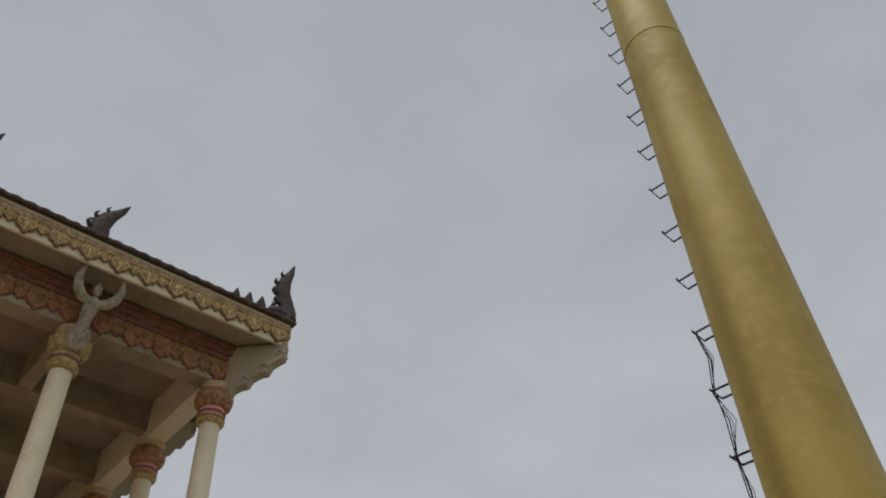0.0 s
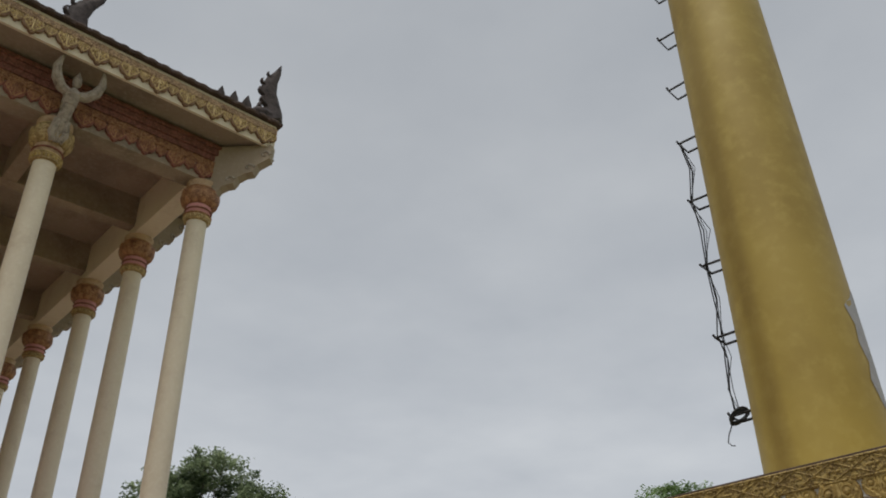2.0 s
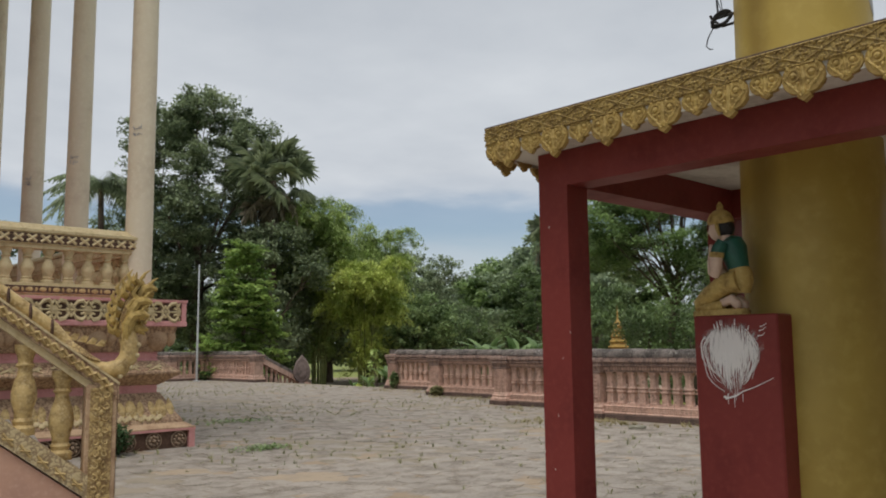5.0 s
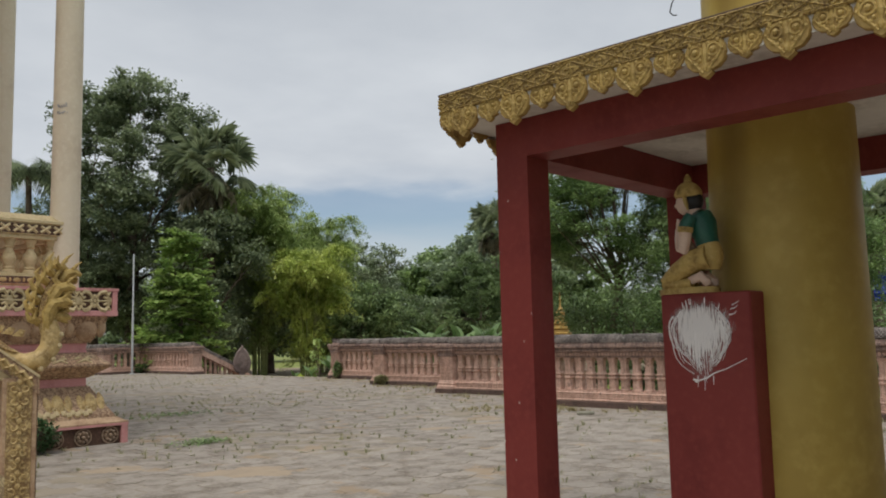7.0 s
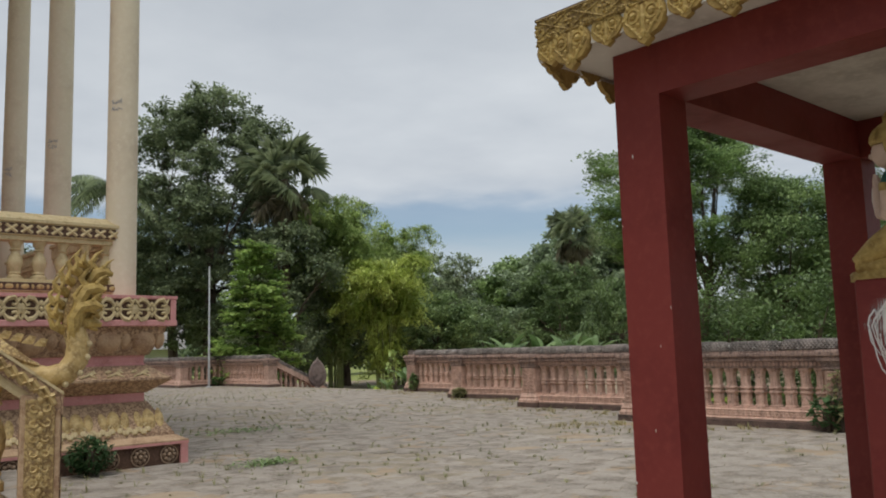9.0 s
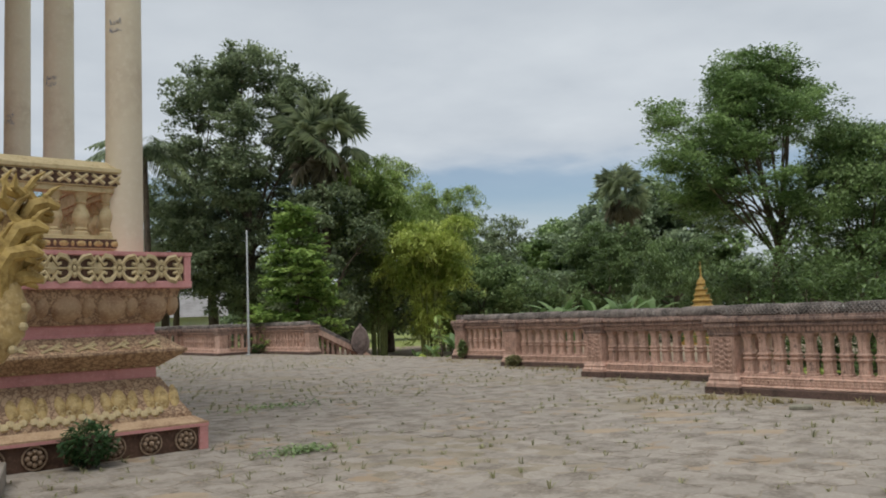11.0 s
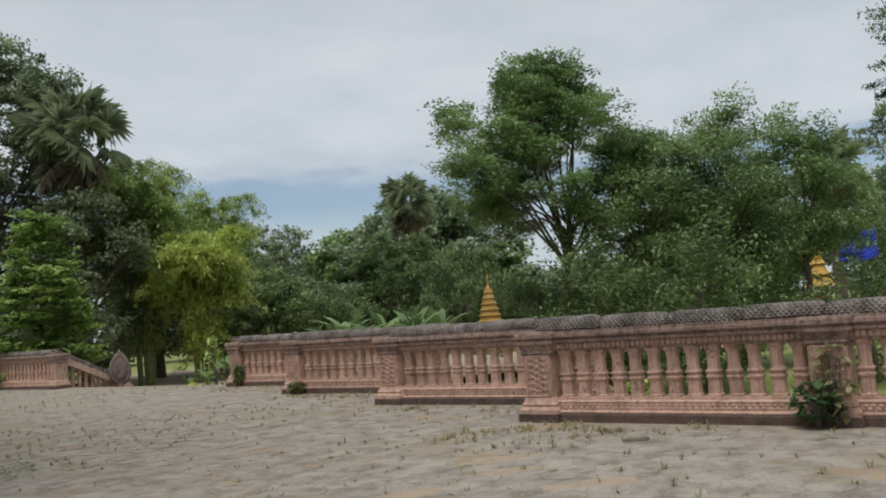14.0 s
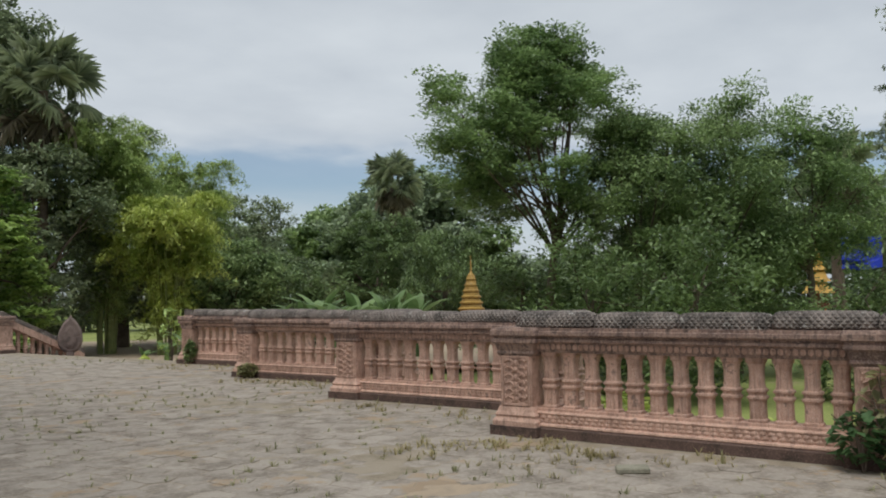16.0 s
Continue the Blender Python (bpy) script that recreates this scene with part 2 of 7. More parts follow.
M_UMBER = material("dark_umber_ground_paint", (0.11, 0.062, 0.042), (0.06, 0.035, 0.026), (0.19, 0.11, 0.075), 0.8, scale=8, fine=40, bump=0.2)
M_REDGOLD = material("red_ground_paint", (0.25, 0.095, 0.068), (0.13, 0.05, 0.037), (0.34, 0.16, 0.11), 0.7, scale=9, fine=40, bump=0.2)
M_COPPER = material("reddish_gold_paint", (0.42, 0.21, 0.10), (0.19, 0.075, 0.04), (0.52, 0.33, 0.15), 0.55, scale=9, fine=50, bump=0.25, dark_at=0.44)
M_GOLD = material("bright_gold_paint", (0.46, 0.325, 0.10), (0.22, 0.14, 0.04), (0.56, 0.42, 0.17), 0.62, metal=0.0, scale=16, fine=60, bump=0.3, dark_at=0.43, rand=0.08)
M_GOLD_DEEP = material("worn_gold_paint", (0.36, 0.24, 0.07), (0.17, 0.10, 0.03), (0.47, 0.34, 0.12), 0.62, metal=0.0, scale=16, fine=60, bump=0.3)
M_COLUMN = material("gold_painted_render", (0.40, 0.285, 0.055), (0.30, 0.205, 0.038), (0.46, 0.34, 0.08), 0.52, metal=0.05, scale=1.1, fine=9, bump=0.12, dark_at=0.45, soft=0.2, spec=0.5)
M_RED = material("oxblood_red_paint", (0.195, 0.033, 0.028), (0.135, 0.022, 0.020), (0.225, 0.045, 0.037), 0.58, spec=0.28, scale=2.2, fine=25, bump=0.08, spots=(0.42, 0.30, 0.26), spot_scale=22, spot_at=0.78)
M_WHITEWASH = material("white_soffit_limewash", (0.66, 0.63, 0.57), (0.44, 0.41, 0.36), (0.72, 0.69, 0.63), 0.85, scale=2.5, fine=20, bump=0.1)
M_SPLASH = material("white_paint", (0.78, 0.76, 0.74), (0.66, 0.62, 0.60), (0.84, 0.83, 0.82), 0.6, scale=12, fine=40, bump=0.2)
M_TILE = material("dark_roof_tile", (0.075, 0.045, 0.035), (0.035, 0.025, 0.022), (0.12, 0.075, 0.055), 0.8, scale=3, fine=30, bump=0.3)
M_FINIAL = material("soot_dark_cast_finial", (0.06, 0.045, 0.045), (0.025, 0.02, 0.022), (0.13, 0.095, 0.085), 0.75, scale=8, fine=40, bump=0.3)
M_GREYSTATUE = material("weathered_brownish_cast_stone", (0.36, 0.30, 0.24), (0.13, 0.10, 0.08), (0.50, 0.44, 0.37), 0.8, scale=9, fine=40, bump=0.25)
M_IRON = material("black_painted_iron", (0.022, 0.02, 0.02), (0.012, 0.011, 0.011), (0.05, 0.04, 0.035), 0.6, scale=10, fine=60, bump=0.2)
M_CABLE = material("black_cable_rubber", (0.02, 0.02, 0.022), (0.012, 0.012, 0.013), (0.035, 0.035, 0.037), 0.55, scale=10, fine=60, bump=0.05)
M_BARE = material("bare_grey_render", (0.42, 0.42, 0.41), (0.33, 0.33, 0.32), (0.5, 0.5, 0.49), 0.85, scale=6, fine=40, bump=0.3)
M_SKIN = material("pale_painted_plaster_figure", (0.62, 0.46, 0.36), (0.5, 0.36, 0.27), (0.68, 0.53, 0.43), 0.5, scale=12, fine=40, bump=0.05)
M_GREEN = material("dark_green_paint", (0.018, 0.095, 0.065), (0.012, 0.06, 0.045), (0.03, 0.13, 0.09), 0.4, scale=12, fine=40, bump=0.05)
M_BLACK = material("black_paint", (0.015, 0.014, 0.014), (0.01, 0.01, 0.01), (0.03, 0.03, 0.03), 0.5, scale=12, fine=40, bump=0.05)
M_STEEL = material("galvanised_steel", (0.55, 0.56, 0.57), (0.42, 0.43, 0.44), (0.62, 0.63, 0.64), 0.4, metal=0.6, scale=6, fine=40, bump=0.05)
M_STELE = material("lichen_grey_stone", (0.21, 0.16, 0.145), (0.10, 0.08, 0.075), (0.30, 0.25, 0.23), 0.9, scale=5, fine=40, bump=0.4)
M_BLOCK = material("mossy_grey_concrete", (0.27, 0.26, 0.20), (0.15, 0.145, 0.11), (0.36, 0.345, 0.28), 0.92, scale=9, fine=60, bump=0.4)
M_BLUE = material("blue_sheet", (0.02, 0.05, 0.55), (0.015, 0.035, 0.40), (0.04, 0.08, 0.65), 0.5, scale=4, fine=30, bump=0.1)
M_SHRINE = material("orange_gold_shrine_paint", (0.62, 0.36, 0.06), (0.45, 0.24, 0.04), (0.70, 0.46, 0.13), 0.5, scale=4, fine=30, bump=0.15)
M_STUPA = material("tarnished_gold_paint", (0.40, 0.25, 0.06), (0.20, 0.11, 0.03), (0.52, 0.36, 0.12), 0.5, scale=6, fine=30, bump=0.2)
M_BARK = material("grey_brown_bark", (0.15, 0.115, 0.09), (0.07, 0.055, 0.045), (0.22, 0.175, 0.14), 0.95, scale=4, fine=30, bump=0.6)
M_CULM = material("green_bamboo_culm", (0.20, 0.23, 0.075), (0.11, 0.13, 0.05), (0.30, 0.31, 0.12), 0.6, scale=3, fine=30, bump=0.1)
M_GRASS_GROUND = material("rough_grass_ground", (0.25, 0.29, 0.085), (0.15, 0.19, 0.05), (0.36, 0.37, 0.14), 0.95, scale=0.35, fine=9, bump=0.5, spots=(0.34, 0.27, 0.17), spot_scale=0.12, spot_at=0.60)
M_WALLFAR = material("whitewashed_far_house", (0.70, 0.70, 0.68), (0.55, 0.55, 0.53), (0.76, 0.76, 0.75), 0.8, scale=1, fine=10, bump=0.05)
M_ROOFFAR = material("grey_sheet_roof", (0.30, 0.29, 0.29), (0.20, 0.19, 0.19), (0.36, 0.35, 0.35), 0.6, scale=1, fine=10, bump=0.05)
M_INK = material("blue_grey_pen_marks", (0.30, 0.30, 0.36), (0.22, 0.22, 0.28), (0.36, 0.36, 0.42), 0.7, scale=12, fine=40, bump=0.0)

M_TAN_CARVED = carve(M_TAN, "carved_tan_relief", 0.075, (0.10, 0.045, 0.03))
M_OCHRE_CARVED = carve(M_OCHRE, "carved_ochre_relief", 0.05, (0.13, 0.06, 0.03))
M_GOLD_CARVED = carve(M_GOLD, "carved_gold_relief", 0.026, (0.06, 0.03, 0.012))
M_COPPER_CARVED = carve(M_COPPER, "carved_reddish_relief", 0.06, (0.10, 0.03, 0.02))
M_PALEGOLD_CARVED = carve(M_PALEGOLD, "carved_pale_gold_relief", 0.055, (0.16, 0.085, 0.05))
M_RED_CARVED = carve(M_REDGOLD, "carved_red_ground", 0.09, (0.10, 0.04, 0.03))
L_DARK = leaf_material("dark_green_leaves", (0.085, 0.125, 0.066), (0.37, 0.44, 0.26))
L_MID = leaf_material("mid_green_leaves", (0.085, 0.145, 0.055), (0.37, 0.49, 0.215))
L_FRESH = leaf_material("fresh_green_leaves", (0.10, 0.19, 0.042), (0.44, 0.59, 0.18))
L_SPREAD = leaf_material("feathery_green_leaves", (0.075, 0.140, 0.048), (0.35, 0.48, 0.20))
L_LIME = leaf_material("yellow_green_bamboo_leaves", (0.22, 0.31, 0.055), (0.62, 0.70, 0.20))
# darker copy of the mid green, with undergrowth shade put into the colour
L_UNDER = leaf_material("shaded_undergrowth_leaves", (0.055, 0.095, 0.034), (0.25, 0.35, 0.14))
L_BAMBOO = leaf_material("light_green_bamboo_leaves", (0.15, 0.23, 0.065), (0.52, 0.64, 0.24))
# paler, greyer green: the haze of distance is mixed into the leaf colour
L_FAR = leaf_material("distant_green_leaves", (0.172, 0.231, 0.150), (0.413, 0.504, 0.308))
L_PALM = leaf_material("grey_green_palm_leaves", (0.13, 0.175, 0.095), (0.44, 0.50, 0.30))
L_DRY = leaf_material("dry_brown_palm_leaves", (0.16, 0.14, 0.095), (0.36, 0.32, 0.22))
L_WEED = leaf_material("weed_leaves", (0.19, 0.20, 0.092), (0.40, 0.39, 0.205))
L_STRAW = leaf_material("half_dry_grass", (0.25, 0.22, 0.10), (0.47, 0.41, 0.21))
L_BANANA = leaf_material("banana_leaves", (0.075, 0.145, 0.045), (0.24, 0.36, 0.14))
L_BUSH = leaf_material("deep_green_bush_leaves", (0.035, 0.085, 0.03), (0.10, 0.19, 0.075))


# ---- shapes: each is (vertices, faces) ----
def cbox(x0, y0, z0, x1, y1, z1, b=0.006):
    """A box with chamfered edges."""
    X, Y, Z = (x0, x1), (y0, y1), (z0, z1)
    v, idx = [], {}
    for i in (0, 1):
        for j in (0, 1):
            for k in (0, 1):
                sx, sy, sz = (b, -b)[i], (b, -b)[j], (b, -b)[k]
                idx[i, j, k] = len(v)
                v += [(X[i], Y[j] + sy, Z[k] + sz), (X[i] + sx, Y[j], Z[k] + sz), (X[i] + sx, Y[j] + sy, Z[k])]
    f = []
    g = lambda i, j, k, a: idx[i, j, k] + a
    for s in (0, 1):
        q = [(0, 0), (1, 0), (1, 1), (0, 1)]
        f += [[g(s, a, c, 0) for a, c in q], [g(a, s, c, 1) for a, c in q], [g(a, c, s, 2) for a, c in q]]
    for a in (0, 1):
        for c in (0, 1):
            f += [[g(a, c, 0, 0), g(a, c, 1, 0), g(a, c, 1, 1), g(a, c, 0, 1)],
                  [g(a, 0, c, 0), g(a, 1, c, 0), g(a, 1, c, 2), g(a, 0, c, 2)],
                  [g(0, a, c, 1), g(1, a, c, 1), g(1, a, c, 2), g(0, a, c, 2)]]
    for i in (0, 1):
        for j in (0, 1):
            for k in (0, 1):
                f.append([g(i, j, k, 0), g(i, j, k, 1), g(i, j, k, 2)])
    return v, f


def loft(rings, cap=True, closed=True):
    n, v, f = len(rings[0]), [], []
    for r in rings:
        v += [tuple(p) for p in r]
    for a in range(len(rings) - 1):
        for i in range(n if closed else n - 1):
            j = (i + 1) % n
            f.append([a * n + i, a * n + j, (a + 1) * n + j, (a + 1) * n + i])
    if cap:
        f += [list(range(n))[::-1], [(len(rings) - 1) * n + i for i in range(n)]]
    return v, f


def lathe(profile, n=16, x=0.0, y=0.0, z=0.0, wave=0.0, lobes=0):
    """A turned body from (radius, height) pairs; with lobes its rim is fluted."""
    rings = []
    for r, h in profile:
        rings.append([(x + r * (1 + wave * math.cos(lobes * 2 * math.pi * i / n)) * math.cos(2 * math.pi * i / n),
                       y + r * (1 + wave * math.cos(lobes * 2 * math.pi * i / n)) * math.sin(2 * math.pi * i / n), z + h) for i in range(n)])
    return loft(rings)


def square(profile, x=0.0, y=0.0, z=0.0, ch=0.22):
    """A square shaft with chamfered corners from (half width, height) pairs."""
    rings = []
    for r, h in profile:
        c = r * ch
        rings.append([(x + a, y + b, z + h) for a, b in ((r, -r + c), (r, r - c), (r - c, r), (-r + c, r), (-r, r - c), (-r, -r + c), (-r + c, -r), (r - c, -r))])
    return loft(rings)


def tube(points, radius, n=6, flat=1.0):
    """A round bar along points; radius may be a list."""
    pts = [Vector(p) for p in points]
    rings, up = [], None
    for i, p in enumerate(pts):
        d = (pts[min(i + 1, len(pts) - 1)] - pts[max(i - 1, 0)]).normalized()
        if up is None:
            up = Vector((0, 0, 1)) if abs(d.z) < 0.9 else Vector((1, 0, 0))
        side = d.cross(up).normalized()
        up = side.cross(d).normalized()
        r = radius[i] if isinstance(radius, (list, tuple)) else radius
        rings.append([p + side * (r * math.cos(a)) + up * (r * flat * math.sin(a)) for a in (2 * math.pi * k / n for k in range(n))])
    return loft(rings)


def ball(cx, cy, cz, rx, ry, rz, n=10, m=6):
    prof = [(max(0.02, math.sin(math.pi * i / m)), -math.cos(math.pi * i / m)) for i in range(m + 1)]
    rings = [[(cx + rx * r * math.cos(2 * math.pi * k / n), cy + ry * r * math.sin(2 * math.pi * k / n), cz + rz * h) for k in range(n)] for r, h in prof]
    return loft(rings)


def plate(outline, t0, t1, inset=0.0):
    """A plate in the local xz plane from an outline, between depths t0 and t1 along -y (front face at -t1), with a bevelled front."""
    cx, cz = sum(p[0] for p in outline) / len(outline), sum(p[1] for p in outline) / len(outline)
    rings = [[(x, -t0, z) for x, z in outline], [(x, -t1 + (t1 - t0) * 0.3, z) for x, z in outline]]
    k = 1 - inset
    rings.append([(cx + (x - cx) * k, -t1, cz + (z - cz) * k) for x, z in outline])
    return loft(rings)


def moved(shape, m):
    return [tuple(m @ Vector(p)) for p in shape[0]], shape[1]


def shift(shape, dx=0.0, dy=0.0, dz=0.0):
    return [(x + dx, y + dy, z + dz) for x, y, z in shape[0]], shape[1]


def make_mesh(name, shapes, mats, smooth=False, slots=None):
    v, f, s = [], [], []
    for k, (sv, sf) in enumerate(shapes):
        o = len(v)
        v += sv
        f += [[i + o for i in q] for q in sf]
        s += [slots[k] if slots else 0] * len(sf)
    me = bpy.data.meshes.new(name)
    me.from_pydata(v, [], f)
    for m in (mats if isinstance(mats, list) else [mats]):
        me.materials.append(m)
    if slots:
        me.polygons.foreach_set("material_index", s)
    bm = bmesh.new(); bm.from_mesh(me)
    bmesh.ops.recalc_face_normals(bm, faces=bm.faces)
    bm.to_mesh(me); bm.free()
    if smooth:
        me.polygons.foreach_set("use_smooth", [True] * len(me.polygons))
        me.set_sharp_from_angle(angle=radians(38))
    return me


def part(name, shapes, mat, parent=None, label="", smooth=False, at=None, slots=None):
    """ONE mesh object from shapes, under a thing or a part; shapes may be a ready mesh."""
    me = shapes if isinstance(shapes, bpy.types.Mesh) else make_mesh(name, shapes if isinstance(shapes, list) else [shapes], mat, smooth, slots)
    ob = new(name, me)
    if parent:
        ob.parent = parent
    if at is not None:
        ob.matrix_basis = at
    return tagged(ob, label)


def thing(name, m, label, category, group="", kind=""):
    ob = new(name)
    ob.empty_display_size = 0.2
    ob.matrix_basis = m
    return tagged(ob, label, category, group, kind)


def setting(name, shapes, mat, label="", smooth=False, category=""):
    return tagged(part(name, shapes, mat, None, label, smooth), kind="structure", category=category)


def rect(x0, y0, x1, y1, z):
    return [(x0, y0, z), (x1, y0, z), (x1, y1, z), (x0, y1, z)]


# ---- ground and terrace ----
LOW = -1.0                                        # the grass outside lies lower than the terrace
# the terrace's stepped edge, from the near end of the balustrade to its far end
EDGE = [(13.1, -9.0), (13.1, 9.95), (14.7, 9.95), (14.7, 13.8), (16.4, 13.8), (16.4, 17.95), (18.2, 17.95), (18.2, 35.3), (16.4, 35.3), (16.4, 39.4), (14.7, 39.4), (14.7, 46.0)]


def build_ground():
    v, f = [], []
    rings = (0, 20, 45, 80, 140, 300, 900, 2600)
    n = 48
    for r in rings:
        for k in range(n):
            a = 2 * math.pi * k / n
            x, y = 20 + r * math.cos(a), 20 + r * math.sin(a)
            v.append((x, y, LOW + (0.25 * noise.noise((x * 0.06, y * 0.06, 3)) if 15 < r < 200 else 0)))
    for a in range(len(rings) - 1):
        for k in range(n):
            j = (k + 1) % n
            f.append([a * n + k, a * n + j, (a + 1) * n + j, (a + 1) * n + k])
    setting("ground", [(v, f)], M_GRASS_GROUND, "rough green grass around the raised terrace", True, "ground")
    # the sandy track beyond the steps
    pts = [(18 + 3 * k, 44 - 1.1 * k + 1.2 * math.sin(k * 0.7)) for k in range(16)]
    lo = [(x - 2, y - 19, LOW + 0.27) for x, y in pts]
    hi = [(x + 6, y + 9, LOW + 0.29) for x, y in pts]
    setting("road", [loft([lo, hi], cap=False, closed=False)], M_SAND, "pale sandy track beyond the steps", True, "road")


build_ground()


def build_terrace():
    outline = EDGE + [(-22.0, 46.0), (-22.0, -9.0)]
    out = [(x + (0.3 if i < len(EDGE) else 0), y) for i, (x, y) in enumerate(outline)]
    v = [(x, y, LOW - 0.3) for x, y in out] + [(x, y, -0.0045) for x, y in out]
    n = len(out)
    f = [[i, (i + 1) % n, n + (i + 1) % n, n + i] for i in range(n)] + [[n + i for i in range(n)]]
    return setting("floor", [(v, f)], M_JOINT, "sandy bed and retaining edge of the paved terrace", False, "terrace")


terrace = build_terrace()
# unseen wall, added only to keep light off faces turned towards -y
setting("wall_hall", [cbox(-3.0, -5.2, -0.02, 12.7, -4.8, 5.2, 0.01)], M_ADDED_WALL, "plain unseen wall added to block light on the pavilion's -y side", False, "wall")

# ---- balustrade of the terrace ----
BAL_PROFILE = [(0.092, 0.0), (0.092, 0.03), (0.076, 0.04), (0.074, 0.19), (0.080, 0.205), (0.094, 0.222), (0.094, 0.238), (0.078, 0.25), (0.078, 0.272), (0.094, 0.285), (0.094, 0.30),
               (0.074, 0.315), (0.068, 0.35), (0.066, 0.47), (0.074, 0.51), (0.078, 0.535), (0.094, 0.555), (0.094, 0.598)]


def fluted(profile):
    """An upright post of square plan with cut corners and two shallow flutes down each face."""
    rings = []
    for w, z in profile:
        g = 0.10 if w < 0.079 else 0.02
        side = [(-0.70, 1.0), (-0.46, 1.0), (-0.30, 1.0 - g), (-0.12, 1.0), (0.12, 1.0), (0.30, 1.0 - g), (0.46, 1.0), (0.70, 1.0)]
        ring = []
        for q in range(4):
            c, t = math.cos(q * math.pi / 2), math.sin(q * math.pi / 2)
            ring += [(w * (u * c + v * t), w * (u * t - v * c), z) for u, v in side]
        rings.append(ring)
    return loft(rings)


ME_BALUSTER = make_mesh("baluster", [fluted(BAL_PROFILE)], M_STONE)


def coping_stone(length):
    rings = []
    for t, k in ((0, 0.72), (0.02, 0.86), (0.06, 0.96), (0.15, 1.0), (0.5, 1.02), (0.85, 1.0), (0.94, 0.96), (0.98, 0.86), (1, 0.72)):
        ring = []
        for i in range(14):
            a = math.pi * (1.12 * i / 13 - 0.06)
            ring.append((0.150 * k * math.cos(a), length * t, 0.032 + 0.128 * k * max(-0.2, math.sin(a))))
        ring += [(-0.13 * k, length * t, 0.0), (0.13 * k, length * t, 0.0)]
        rings.append(ring)
    return loft(rings)


def moulding(profile, length):
    """A bar of one profile: (half width, height) pairs, along y."""
    ring = [(-w, z) for w, z in profile] + [(w, z) for w, z in reversed(profile)]
    return loft([[(x, 0.0, z) for x, z in ring], [(x, length, z) for x, z in ring]])


def bumps(length, n, z, x, r, h):
    """A carved band: a row of small leaf bosses along y."""
    return [ball(x, length * (i + 0.5) / n, z, 0.014, length / n * 0.46, h, 6, 4) for i in range(n)]


def balustrade(x, y, ang, length, count, pier_a=True, pier_b=True, solid=False, seed=1):
    """A bay of balustrade that runs along its own +y from (x, y), turned by ang; its terrace side is -x."""
    rnd = random.Random(seed)
    T = thing("balustrade", pose(x, y, 0, 0, 0, ang), "weathered pink cast-stone balustrade with dark rounded coping", "balustrade", "balustrade bays round the terrace")
    L = length
    part("plinth", [cbox(-0.20, 0, -0.015, 0.2, L, 0.10, 0.012)], M_STONE_DARK, T, "mould-blackened stone plinth")
    part("base_moulding", [moulding([(0.165, 0.10), (0.180, 0.112), (0.178, 0.128), (0.155, 0.136), (0.145, 0.145), (0.145, 0.225), (0.155, 0.232), (0.158, 0.246), (0.13, 0.256), (0.112, 0.262), (0.112, 0.288)], L)], M_STONE, T)
    tagged(part("carved_band", bumps(L, int(L / 0.075), 0.166, -0.146, 0.03, 0.022) + [shift(b, 0, 0.035, 0) for b in bumps(L - 0.07, int(L / 0.075), 0.205, -0.146, 0.03, 0.024)], M_STONE, T), kind="stuff")
    part("top_rail", [moulding([(0.100, 0.870), (0.104, 0.892), (0.112, 0.898), (0.122, 0.965), (0.150, 0.978), (0.164, 0.984), (0.164, 1.012), (0.150, 1.018), (0.150, 1.032), (0.186, 1.046), (0.192, 1.054), (0.192, 1.090), (0.176, 1.096), (0.176, 1.128)], L)], M_STONE_RAIL, T)
    tagged(part("leaf_frieze", bumps(L, int(L / 0.062), 0.932, -0.116, 0.05, 0.034), M_STONE, T), kind="stuff")
    inner = 0.20
    for i in range(count):
        yy = inner + (L - 2 * inner) * (i + 0.5) / count
        part("baluster", ME_BALUSTER, None, T, at=pose(rnd.uniform(-0.006, 0.006), yy, 0.282, rnd.uniform(-0.6, 0.6), rnd.uniform(-0.6, 0.6), rnd.uniform(-4, 4)) @ Matrix.Diagonal((0.9, 0.9, 1, 1)))
    stones = max(1, round(L / 0.92))
    for i in range(stones):
        part("coping_stone", [coping_stone(L / stones - 0.008)], M_COPING, T, smooth=True, at=pose(rnd.uniform(-0.012, 0.012), L * i / stones + 0.004, 1.130 + rnd.uniform(-0.008, 0.008), 0, rnd.uniform(-1.5, 1.5), 0))
    for on, yy in ((pier_a, 0.0), (pier_b, L)):
        if on:
            pier(T, yy)
    return T


